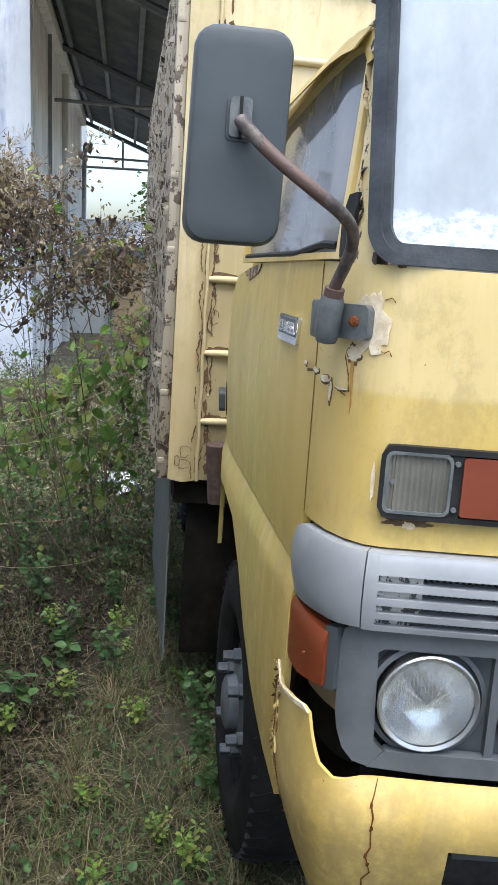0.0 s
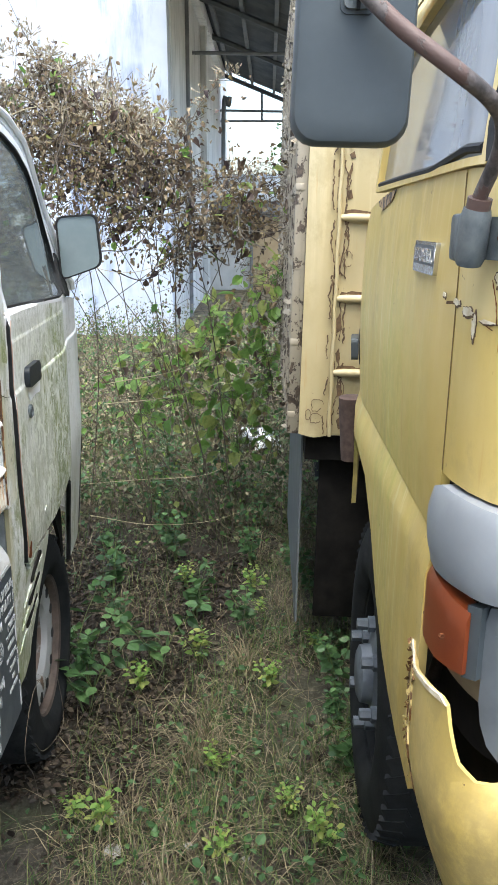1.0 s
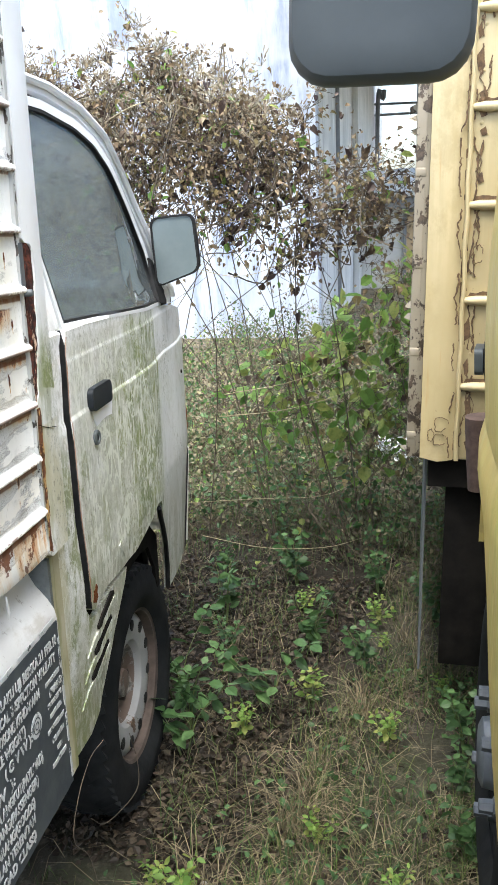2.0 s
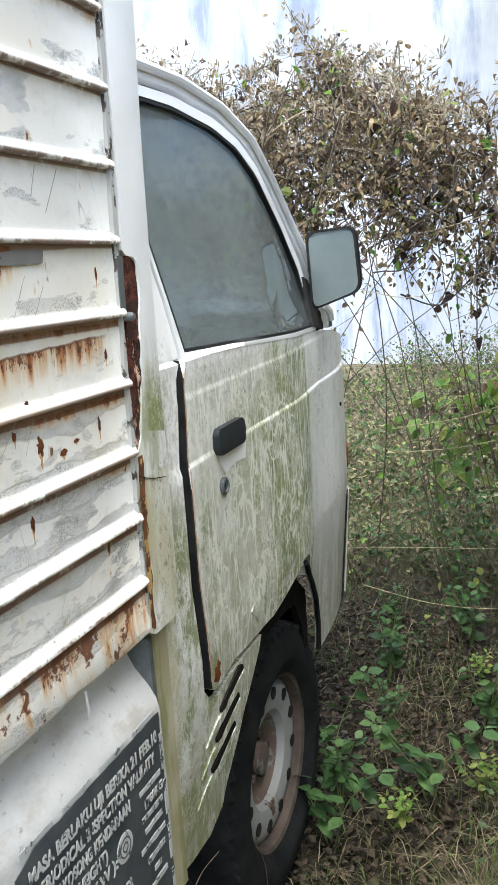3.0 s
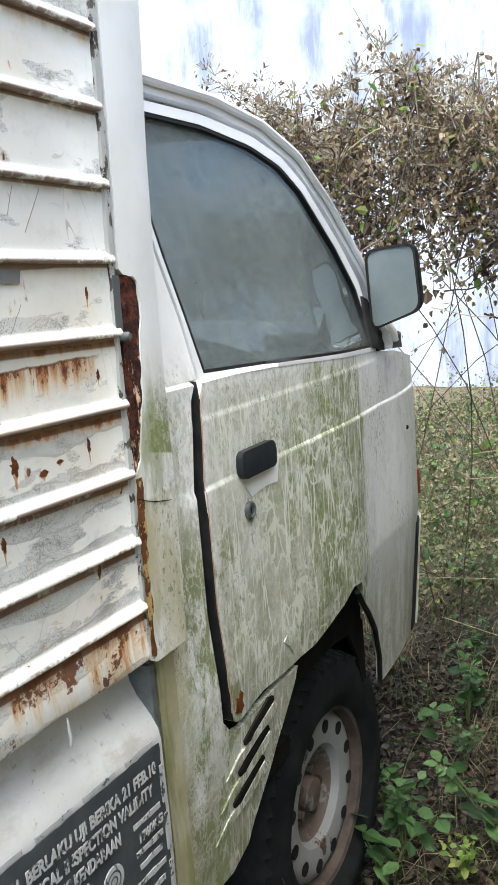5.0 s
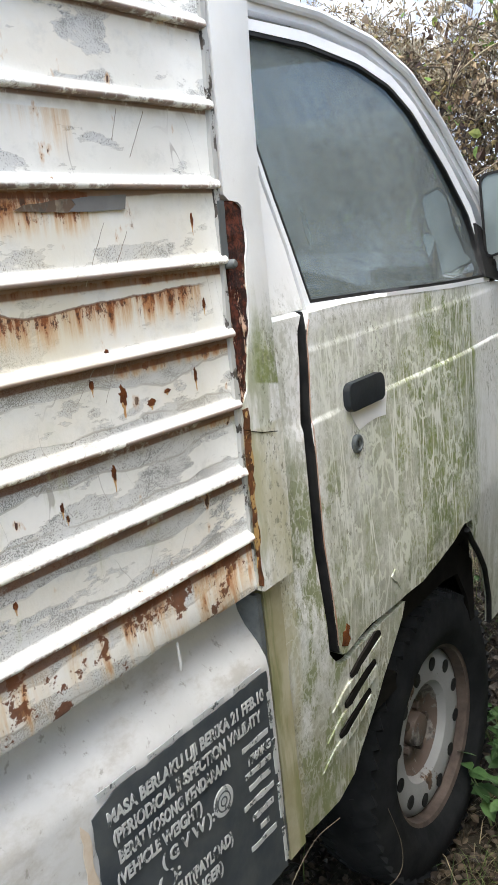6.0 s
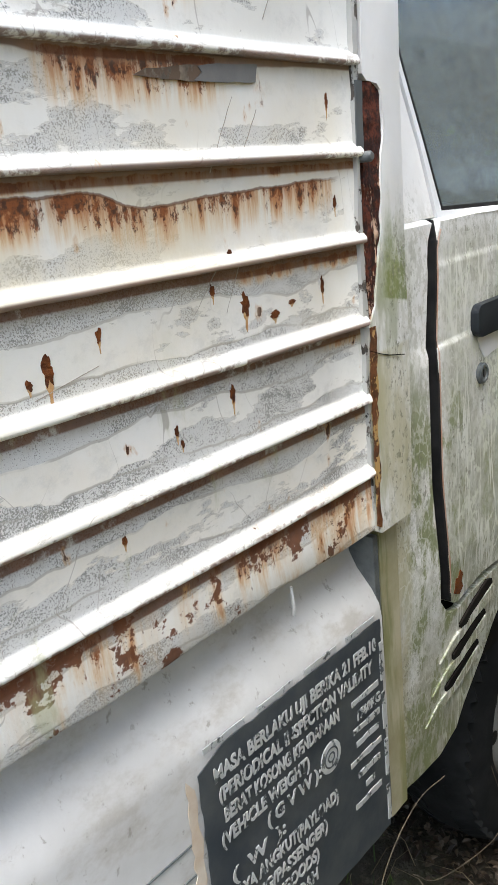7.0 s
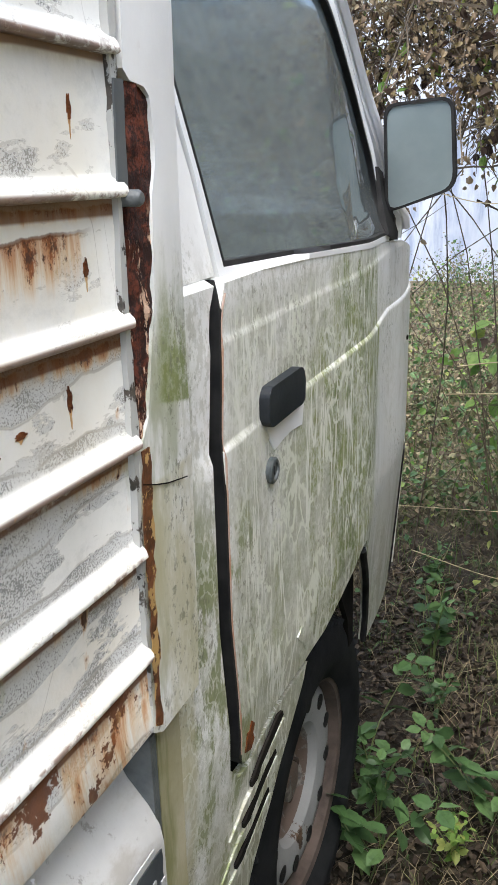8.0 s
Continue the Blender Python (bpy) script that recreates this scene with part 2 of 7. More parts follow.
    for k, amount in ((3, .55), (4, .30), (2, .22)):
        base = m.mix(base, (0.70, 0.62, 0.44), m.times(only(k), m.step(m.noise(6, 6, (1, 1, .8), .65, 40.0 + k), 0.34, 0.62), m.step(yn, .02, -.05), amount))
    streak = m.noise(24, 7, (1, 2.0, 0.16), .68, 1.0)
    speck = m.noise(75, 8, (1, 1.1, .6), .8, 5.0)
    base = m.mix(base, (0.66, 0.53, 0.36), m.times(m.step(wet, 0.0, 0.6), m.step(streak, 0.30, 0.60), 0.75))
    stain = m.times(m.step(m.op("ADD", streak, m.times(wet, 0.30)), 0.52, 0.84), m.step(wet, 0.02, 0.4))
    base = m.mix(base, m.mix((0.60, 0.37, 0.15), (0.46, 0.18, 0.050), m.step(stain, .3, .9)), m.times(stain, 0.9))
    eaten = m.op("ADD", m.op("ADD", m.times(speck, 0.72), m.times(streak, 0.28)), m.times(wet, 0.20))
    eaten = m.times(m.step(eaten, 0.652, 0.690), m.step(wet, 0.10, 0.35))
    base = m.mix(base, m.mix((0.25, 0.075, 0.018), RUST_DARK, m.step(m.noise(120, 5, rough=.7), .42, .6)), m.times(eaten, 0.95))
    edge = m.times(only(3), m.step(m.op("ABSOLUTE", m.op("SUBTRACT", m.op("SUBTRACT", below, start3), 0.002)), 0.022, 0.008), m.step(yn, -0.02, -0.06))
    lipn = m.op("ADD", m.op("ADD", m.times(m.noise(13, 4, (1, 1, .3), shift=4.0), 0.6), m.times(m.noise(90, 5, (1, 1, 1), .7, 2.0), 0.42)), m.times(m.step(wet, 0.05, 0.5), 0.2))
    boost = m.op("ADD", m.times(only(3), 0.30), m.op("ADD", m.times(only(2), m.step(yn, -0.26, -0.20), 0.25), m.times(only(4), m.step(yn, -0.42, -0.36), m.step(yn, -0.05, -0.20), 0.25)))
    lipn = m.op("ADD", lipn, boost)
    rim = m.times(m.step(below, 0.935, 0.965), m.step(m.op("ADD", lipn, m.times(lower, -.04)), 0.45, 0.53))
    edge = m.op("MAXIMUM", edge, rim)
    # rust line under each rib, spread along it for the rib's shadow line
    lip = m.op("MAXIMUM", m.times(edge, 0.85), m.times(m.step(m.op("SUBTRACT", m.op("SUBTRACT", below, hid), m.times(boost, 0.18)), 0.064, 0.036), m.step(lipn, 0.36, 0.48), .95))
    base = m.mix(base, m.mix(RUST_DARK, RUST, m.noise(50, 3)), m.times(lip, 0.9))
    # brown grime band below each rib, also painted in for its shade
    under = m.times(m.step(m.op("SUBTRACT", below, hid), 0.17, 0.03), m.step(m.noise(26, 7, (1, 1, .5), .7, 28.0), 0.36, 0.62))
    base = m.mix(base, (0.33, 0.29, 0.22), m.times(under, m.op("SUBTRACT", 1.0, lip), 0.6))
    # scabs of deep rust along both edges of the lowest strip
    scab = m.op("ADD", m.noise(21, 6, (1, 1, 1.2), .72, 81.0), m.times(m.op("ABSOLUTE", m.op("SUBTRACT", below, 0.62)), 0.16))
    base = m.mix(base, m.mix(RUST_DARK, (0.20, 0.065, 0.02), m.noise(90, 4, rough=.7)), m.times(only(-1), m.step(scab, 0.585, 0.605), 0.95))
    pit = m.noise(30, 5, (1, 1, 0.5), .62, 7.0)
    where = m.step(m.noise(3.0, 3, shift=2.0), 0.42, 0.5)
    base = m.mix(base, (0.50, 0.28, 0.10), m.times(m.step(pit, 0.63, 0.70), where, 0.7))
    base = m.mix(base, RUST_DARK, m.times(m.step(m.op("ADD", pit, m.times(m.op("SUBTRACT", speck, .5), .2)), 0.685, 0.70), where))
    moss = m.times(m.step(m.noise(8, 6, (1, 1.5, .6), .7, 12.0), 0.56, 0.68), m.step(row, 2.5, 1.0))
    base = m.mix(base, (0.36, 0.38, 0.20), m.times(moss, 0.5))
    m.colour(base).rough(m.op("ADD", 0.38, m.times(m.op("MAXIMUM", stain, bare), 0.35)))
    return m.bump(m.op("ADD", m.noise(120, 5), m.op("SUBTRACT", m.times(eaten, -1.2), m.times(bare, 0.8))), 0.3, 0.0015).m


def yellow_paint(name, a, b, algae=1.0):
    m = Mat(name, 0.38)
    x, y, z = m.axis("X"), m.axis("Y"), m.axis("Z")
    base = m.mix(a, b, m.step(m.noise(4, 5, (1, 1, .6)), 0.32, 0.68))
    line = m.op("ADD", z, m.times(m.op("SUBTRACT", m.noise(5, 5, (1, 1, 2), .6, 12.0), 0.5), 0.05))
    if algae:
        base = m.mix(base, (0.60, 0.49, 0.25), m.times(m.step(line, 1.345, 1.357), m.step(y, 1.30, 1.15), 0.65))
    worn = m.times(m.step(m.noise(7, 7, (2, 2, .5), .6), 0.42, 0.70), m.step(m.noise(2.2, 3, shift=3.0), .35, .65), 0.36)
    base = m.mix(base, (0.60, 0.48, 0.24), worn)
    if algae:
        side = m.times(m.step(y, 1.30, 1.52), m.step(z, 1.6, 1.25))
        run = m.op("ADD", m.times(m.step(m.noise(3.2, 6, (1, 1.6, .45), .6), 0.36, 0.66), 0.55), m.times(m.step(m.noise(11, 6, (1, 2.0, .25), .65, 2.0), 0.42, 0.66), 0.45))
        g = m.times(side, run)
        base = m.mix(base, m.mix((0.53, 0.47, 0.15), (0.41, 0.40, 0.11), m.step(m.noise(40, 4), .4, .6)), m.times(g, 0.70))
        trail = m.times(side, m.step(m.noise(26, 5, (1, 2.2, .10), .6, 33.0), 0.56, 0.62), m.step(m.noise(3, 3, shift=9.0), .40, .55))
        base = m.mix(base, (0.62, 0.57, 0.30), m.times(trail, 0.5))
    wash = m.times(m.step(m.noise(16, 6, (2, 2, .10), .6, 23.0), 0.50, 0.64), m.step(z, 1.18, 1.5))
    base = m.mix(base, (0.66, 0.56, 0.34), m.times(wash, 0.22))
    drip = m.times(m.step(m.noise(20, 5, (2, 2, .14), .6, 3.0), 0.58, 0.70), m.step(m.noise(3, 3, shift=5.0), .45, .6))
    base = m.mix(base, (0.42, 0.24, 0.06), m.times(drip, 0.55))
    soot = m.times(m.step(m.noise(10, 8, (1, 1, .7), .76, 6.0), 0.47, 0.62), m.step(m.noise(2.5, 3, shift=7.0), .38, .6))
    base = m.mix(base, (0.27, 0.205, 0.085), m.times(soot, 0.38))
    # mottled grime low down, deepened in colour to dim the sky-lit bumper
    grime_dim = m.times(m.step(m.op("ADD", z, m.times(m.noise(6, 6, rough=.7, shift=15.0), 0.3)), 1.12, 0.80), m.step(m.noise(24, 8, (1, 1, .8), .78, 16.0), 0.30, 0.62))
    base = m.mix(base, (0.25, 0.185, 0.075), m.times(grime_dim, 0.80))
    spot = m.times(m.step(m.noise(70, 4, (1, 1, .7), .6, 2.0), 0.705, 0.73), m.step(m.noise(5, 3, shift=1.0), .42, .6))
    base = m.mix(base, RUST_DARK, spot)
    m.colour(base).rough(m.op("ADD", 0.32, m.times(m.noise(9, 4), 0.25)))
    return m.bump(m.noise(150, 4), 0.15, 0.001).m


def flaking(name, paint, under, cover=0.5, scale=18):
    """Paint that peels: the under colour shows in ragged patches."""
    m = Mat(name, 0.6)
    n = m.noise(scale, 7, (1, 1, .7), .68)
    k = m.step(n, cover - 0.01, cover + 0.015)
    base = m.mix(m.spread(7, paint, tuple(c * 1.15 for c in paint)), m.spread(70, under, tuple(c * .35 for c in under)), k)
    m.colour(base)
    return m.bump(m.op("SUBTRACT", m.noise(140, 4), m.times(k, 1.5)), 0.45, 0.002).m


def glass(name, tint, dust, amount, streaks=0.0):
    """Dusty pane: tinted transmission under a thin film of dust, with a clear gloss on top."""
    m = Mat(name, 0.04)
    m.p.inputs["Base Color"].default_value = (*tint, 1)
    m.p.inputs["Transmission Weight"].default_value = 1.0
    m.p.inputs["IOR"].default_value = 1.45
    film = m.n("ShaderNodeBsdfDiffuse")
    n = m.step(m.noise(3.5, 6, (1, 1.5, .6), .6), 0.25, 0.75)
    # on a streaked pane the wider mottle also paints in cloud reflections
    c = m.mix(tuple(v * (.86 - .3 * streaks) for v in dust), tuple(v * (1 + .2 * streaks) for v in dust), n)
    if streaks:
        drift = m.op("ADD", m.axis("Z"), m.times(m.op("SUBTRACT", m.noise(14, 6, (1, 1, 1), .7, 8.0), 0.5), 0.06))
        c = m.mix(c, (0.62, 0.70, 0.84), m.times(m.step(drift, 1.592, 1.578), m.step(m.noise(60, 5, (1, 1, 1.5), .7, 2.0), .34, .56), 0.85))
        c = m.mix(c, tuple(v * .45 for v in dust), m.times(m.step(m.noise(9, 4, (2, 2, .16), .55, 3.0), 0.60, 0.70), streaks))
    m.put(film.inputs["Color"], c)
    fac = m.op("ADD", m.times(n, amount * .25), amount * .75)
    mx = m.n("ShaderNodeMixShader")
    m.t.links.new(fac, mx.inputs[0])
    m.t.links.new(m.p.outputs[0], mx.inputs[1])
    m.t.links.new(film.outputs[0], mx.inputs[2])
    gloss = m.n("ShaderNodeBsdfGlossy")
    gloss.inputs["Roughness"].default_value = 0.05
    fr = m.n("ShaderNodeFresnel")
    fr.inputs["IOR"].default_value = 1.5
    top = m.n("ShaderNodeMixShader")
    m.t.links.new(fr.outputs[0], top.inputs[0])
    m.t.links.new(mx.outputs[0], top.inputs[1])
    m.t.links.new(gloss.outputs[0], top.inputs[2])
    m.t.links.new(top.outputs[0], m.t.nodes["Material Output"].inputs[0])
    return m.m


def leaf_mat(name, cols, rough=0.55, through_light=0.25):
    m = Mat(name, rough, 0, 0.35)
    r = m.island()
    c = cols[0]
    for i, nxt in enumerate(cols[1:]):
        c = m.mix(c, nxt, m.step(r, (i + 0.6) / len(cols), (i + 1.0) / len(cols)))
    c = m.mix(c, tuple(v * 0.55 for v in cols[0]), m.times(m.step(m.noise(60, 4), .45, .7), 0.6))
    m.colour(c)
    m.p.inputs["Subsurface Weight"].default_value = 0.0
    tr = m.n("ShaderNodeBsdfTranslucent")
    m.put(tr.inputs["Color"], c)
    mx = m.n("ShaderNodeMixShader")
    mx.inputs[0].default_value = through_light
    m.t.links.new(m.p.outputs[0], mx.inputs[1])
    m.t.links.new(tr.outputs[0], mx.inputs[2])
    m.t.links.new(mx.outputs[0], m.t.nodes["Material Output"].inputs[0])
    return m.m


def soil_mat():
    m = Mat("damp_soil_with_litter", 0.9, 0, 0.2)
    a = m.spread(3, (0.050, 0.043, 0.034), (0.095, 0.083, 0.066), 7)
    a = m.mix(a, (0.17, 0.15, 0.115), m.times(m.step(m.noise(30, 7, rough=.75), 0.5, 0.66), 0.8))
    a = m.mix(a, (0.06, 0.075, 0.03), m.times(m.step(m.noise(1.3, 4, shift=4.0), 0.45, 0.62), 0.6))
    # leaf mould in front of the van, blackened for its shade; pale dry litter beyond
    x, y = m.axis("X"), m.axis("Y")
    a = m.mix(a, (0.21, 0.175, 0.115), m.times(m.step(m.op("ADD", y, m.noise(1.6, 5, shift=7.0)), 3.6, 4.8), m.step(m.noise(9, 7, rough=.7, shift=2.0), .34, .6), .85))
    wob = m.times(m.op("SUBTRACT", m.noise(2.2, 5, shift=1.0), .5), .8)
    mould_shade = m.times(m.step(m.op("ADD", x, wob), -.42, -.68), m.step(m.op("ADD", x, wob), -3.2, -2.6), m.step(m.op("ADD", y, wob), 1.8, 2.1), m.step(m.op("ADD", y, wob), 4.4, 3.9))
    a = m.mix(a, (0.024, 0.019, 0.014), m.times(mould_shade, 0.85))
    m.colour(a)
    return m.bump(m.op("ADD", m.noise(24, 7, rough=.7), m.times(m.noise(140, 4), 0.5)), 0.8, 0.03).m


def wall_mat():
    m = Mat("stained_whitewash", 0.8)
    base = m.spread(1.2, (0.50, 0.535, 0.60), (0.60, 0.635, 0.69), 5)
    s = m.times(m.step(m.noise(1.8, 8, (1.3, 1.3, .22), .72), 0.43, 0.64), m.step(m.noise(.9, 4, shift=3.0), .34, .56))
    base = m.mix(base, (0.22, 0.27, 0.40), m.times(s, 0.85))
    d = m.times(m.step(m.noise(5, 7, (1.6, 1.6, .3), .7, 2.0), 0.55, 0.68), m.step(m.noise(.9, 4, shift=8.0), .48, .62))
    base = m.mix(base, (0.20, 0.22, 0.24), m.times(d, 0.7))
    m.colour(base)
    return m.bump(m.noise(30, 6), 0.3, 0.006).m


def grey_wall_mat():
    m = Mat("bare_grey_render", 0.85)
    base = m.spread(1.6, (0.50, 0.51, 0.50), (0.62, 0.62, 0.61), 6)
    base = m.mix(base, (0.28, 0.28, 0.28), m.times(m.step(m.noise(4, 6, (1.5, 1.5, .15), .65), .5, .68), 0.6))
    m.colour(base)
    return m.bump(m.noise(24, 6), 0.35, 0.006).m


def mossy_metal(name, a, b, streak):
    m = Mat(name, 0.55)
    base = m.spread(12, a, b, 6)
    base = m.mix(base, streak, m.times(m.step(m.noise(11, 6, (2, 2, .25), .65), 0.47, 0.62), 0.75))
    m.colour(base)
    return m.bump(m.noise(150, 4), 0.2, 0.0012).m


def smudged(name, a, b, dirt):
    m = Mat(name, 0.5)
    base = m.spread(6, a, b, 6)
    base = m.mix(base, dirt, m.times(m.step(m.noise(8, 8, (1, 1, 1.8), .72), 0.48, 0.66), 0.6))
    base = m.mix(base, tuple(v * .6 for v in dirt), m.times(m.step(m.noise(60, 6, (1, 1, .8), .7, 4.0), 0.60, 0.68), 0.6))
    m.colour(base)
    return m.bump(m.noise(150, 4), 0.2, 0.0012).m


def rust_strip():
    m = Mat("rust_with_paint_scraps", 0.85, 0, 0.25)
    base = m.mix((0.026, 0.012, 0.010), (0.135, 0.038, 0.021), m.step(m.noise(80, 9, (1, 1, .9), .86), 0.45, 0.58))
    pale = m.times(m.step(m.noise(48, 7, (1, 1.2, .34), .74, 9.0), 0.53, 0.55), m.step(m.axis("Z"), 1.375, 1.345))
    base = m.mix(base, (0.62, 0.42, 0.30), pale)
    m.colour(base)
    return m.bump(m.op("SUBTRACT", m.noise(70, 6), m.times(pale, 0.6)), 1.0, 0.006).m


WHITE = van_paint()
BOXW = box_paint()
YELLOW = yellow_paint("faded_yellow_paint", (0.455, 0.325, 0.082), (0.52, 0.385, 0.122))
BOXYEL = yellow_paint("pale_yellow_box_paint", (0.42, 0.345, 0.182), (0.49, 0.410, 0.242), 0)
CHIP = simple("exposed_primer", (0.70, 0.63, 0.49), (0.50, 0.40, 0.26), 0.8, 60, bump=.4)
RUSTY = simple("deep_rust", RUST_DARK, RUST, 0.9, 55, bump=0.9, dist=0.004, spec=.2)
RUSTFLAKE = rust_strip()
PIPE = flaking("rusted_painted_pipe", (0.080, 0.046, 0.037), (0.105, 0.085, 0.078), 0.5, 22)
SEALR = simple("weathered_seal_rubber", (0.026, 0.031, 0.037), (0.050, 0.058, 0.066), 0.6, 18, bump=.5, spec=.3)
GREYPIPE = simple("grey_painted_iron", (0.06, 0.072, 0.078), (0.12, 0.13, 0.13), 0.5, 40, bump=.4)
MIRBACK = simple("charcoal_plastic", (0.040, 0.049, 0.055), (0.056, 0.066, 0.072), 0.45, 8, bump=.05, spec=.35)
HANDLE = simple("blue_black_plastic", (0.011, 0.014, 0.019), (0.018, 0.022, 0.028), 0.42, 30, bump=.1, spec=.35)
BLACK = simple("black_rubber", (0.010, 0.010, 0.011), (0.022, 0.022, 0.022), 0.62, 30, bump=.2, spec=.22)
TYRE = simple("dusty_tyre_rubber", (0.009, 0.010, 0.011), (0.019, 0.020, 0.021), 0.78, 16, bump=.3, spec=.12)
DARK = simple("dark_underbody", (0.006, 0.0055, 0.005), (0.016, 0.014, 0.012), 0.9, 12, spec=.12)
SILVER = simple("silver_grey_paint", (0.24, 0.255, 0.275), (0.30, 0.315, 0.335), 0.45, 10, metal=.15, bump=.06)
GREYPL = simple("grey_plastic_bezel", (0.070, 0.078, 0.088), (0.10, 0.11, 0.12), 0.42, 12, bump=.06)
CHROME = simple("dulled_chrome", (0.60, 0.60, 0.60), (0.74, 0.74, 0.73), 0.16, 30, metal=1, bump=.03)
RIMW = flaking("rust_stained_wheel_paint", (0.27, 0.27, 0.265), (0.13, 0.080, 0.05), 0.61, 11)
RIMR = simple("rusted_wheel_flange", (0.045, 0.032, 0.026), (0.10, 0.075, 0.06), 0.85, 18, bump=.5)
ORANGE = simple("faded_orange_lens", (0.15, 0.030, 0.008), (0.20, 0.045, 0.012), 0.35, 9, bump=.05)
REDLENS = simple("faded_red_orange_lens", (0.14, 0.030, 0.014), (0.18, 0.043, 0.021), 0.35, 9, bump=.05)
CLEARL = simple("dirty_clear_lens", (0.10, 0.10, 0.085), (0.155, 0.15, 0.13), 0.2, 14, bump=.1)
SPECKLE = flaking("flaked_grey_slot_filler", (0.36, 0.36, 0.34), (0.05, 0.05, 0.05), 0.5, 70)
STENCIL = simple("dark_stencil_ground", (0.030, 0.038, 0.048), (0.068, 0.076, 0.080), 0.6, 14, bump=.2)
LETTER = flaking("worn_white_lettering", (0.40, 0.41, 0.41), (0.11, 0.125, 0.13), 0.56, 90)
BEIGE = mossy_metal("mossy_beige_post", (0.34, 0.31, 0.19), (0.45, 0.42, 0.30), (0.20, 0.21, 0.08))
CLEAN = simple("clean_white_paint", (0.72, 0.73, 0.74), (0.80, 0.81, 0.82), 0.35, 4, bump=.05)
LOWW = smudged("dusty_white_bed_paint", (0.47, 0.47, 0.46), (0.56, 0.56, 0.55), (0.33, 0.30, 0.255))
ROOFW = flaking("lichen_spotted_white_roof", (0.60, 0.60, 0.57), (0.10, 0.09, 0.08), 0.56, 34)
VGLASS = glass("dusty_tinted_glass", (0.58, 0.69, 0.72), (0.180, 0.212, 0.214), 0.64)
WSGLASS = glass("dusty_windscreen_glass", (0.82, 0.88, 0.92), (0.20, 0.23, 0.25), 0.22)
# pale film stands for dust and for the sky mirrored in the pane
WGLASS = glass("milky_windscreen_glass", (0.7, 0.75, 0.78), (0.40, 0.44, 0.48), 0.92, 0.6)
SGLASS = glass("grey_side_glass", (0.4, 0.45, 0.5), (0.22, 0.232, 0.245), 0.97)


def clear_lens():
    """Thin clear glass: light goes straight through, with a gloss and a trace of dust."""
    m = Mat("headlamp_glass", 0.1)
    clear, gl = m.n("ShaderNodeBsdfTransparent"), m.n("ShaderNodeBsdfGlossy")
    clear.inputs["Color"].default_value = (0.86, 0.88, 0.88, 1)
    gl.inputs["Roughness"].default_value = 0.08
    fr, mx = m.n("ShaderNodeFresnel"), m.n("ShaderNodeMixShader")
    m.bump(m.op("SINE", m.times(m.axis("X"), 1250.0)), 0.5, 0.001)
    m.t.links.new(m.p.inputs["Normal"].links[0].from_socket, gl.inputs["Normal"])
    m.t.links.new(m.op("ADD", fr.outputs[0], 0.10), mx.inputs[0])
    m.t.links.new(clear.outputs[0], mx.inputs[1])
    m.t.links.new(gl.outputs[0], mx.inputs[2])
    dust, top = m.n("ShaderNodeBsdfDiffuse"), m.n("ShaderNodeMixShader")
    dust.inputs["Color"].default_value = (0.62, 0.63, 0.62, 1)
    m.t.links.new(m.p.inputs["Normal"].links[0].from_socket, dust.inputs["Normal"])
    top.inputs[0].default_value = 0.10
    m.t.links.new(mx.outputs[0], top.inputs[1])
    m.t.links.new(dust.outputs[0], top.inputs[2])
    m.t.links.new(top.outputs[0], m.t.nodes["Material Output"].inputs[0])
    return m.m


LENS = clear_lens()
# dull grey-green tint paints in the greenery that the mirrors would reflect
MIRROR = simple("reflection_tinted_mirror", (0.22, 0.27, 0.28), (0.29, 0.34, 0.35), 0.30, 6, metal=.45, bump=.02)
SEAT = simple("grey_vinyl", (0.30, 0.32, 0.31), (0.38, 0.40, 0.39), 0.6, 20)
INSIDE = simple("dim_cab_lining", (0.10, 0.11, 0.11), (0.15, 0.16, 0.155), 0.8, 6)
SKIRT = simple("blue_grey_plate", (0.07, 0.08, 0.085), (0.11, 0.12, 0.125), 0.5, 9)
TAPE = simple("grey_tape", (0.13, 0.13, 0.14), (0.18, 0.18, 0.18), 0.4, 20)
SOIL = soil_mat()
WALL = wall_mat()
GREYWALL = grey_wall_mat()
ROOFING = simple("dark_corrugated_sheet", (0.060, 0.070, 0.080), (0.105, 0.115, 0.12), 0.7, 3)
STEEL = simple("grey_steel_section", (0.14, 0.15, 0.16), (0.22, 0.23, 0.24), 0.6, 5)
PALEROOF = simple("pale_roof_sheet", (0.55, 0.57, 0.58), (0.66, 0.68, 0.68), 0.6, 2)
HOUSEW = simple("pale_house_render", (0.45, 0.45, 0.43), (0.60, 0.60, 0.58), 0.8, 2)
BOARD = simple("ochre_board", (0.34, 0.25, 0.14), (0.42, 0.32, 0.19), 0.7, 3)
DEADLEAF = leaf_mat("withered_brown_leaf", [(0.175, 0.122, 0.072), (0.24, 0.172, 0.102), (0.085, 0.056, 0.045), (0.24, 0.19, 0.085), (0.30, 0.235, 0.145)])
DRYFLOWER = leaf_mat("dry_seed_heads", [(0.34, 0.29, 0.20), (0.22, 0.165, 0.115), (0.42, 0.38, 0.28)])
GREENLEAF = leaf_mat("fresh_green_leaf", [(0.19, 0.32, 0.07), (0.26, 0.40, 0.10), (0.12, 0.23, 0.05), (0.34, 0.38, 0.11)], .45, .5)
WEEDLEAF = leaf_mat("weed_leaf", [(0.062, 0.128, 0.042), (0.095, 0.175, 0.060), (0.045, 0.094, 0.033)], .45)
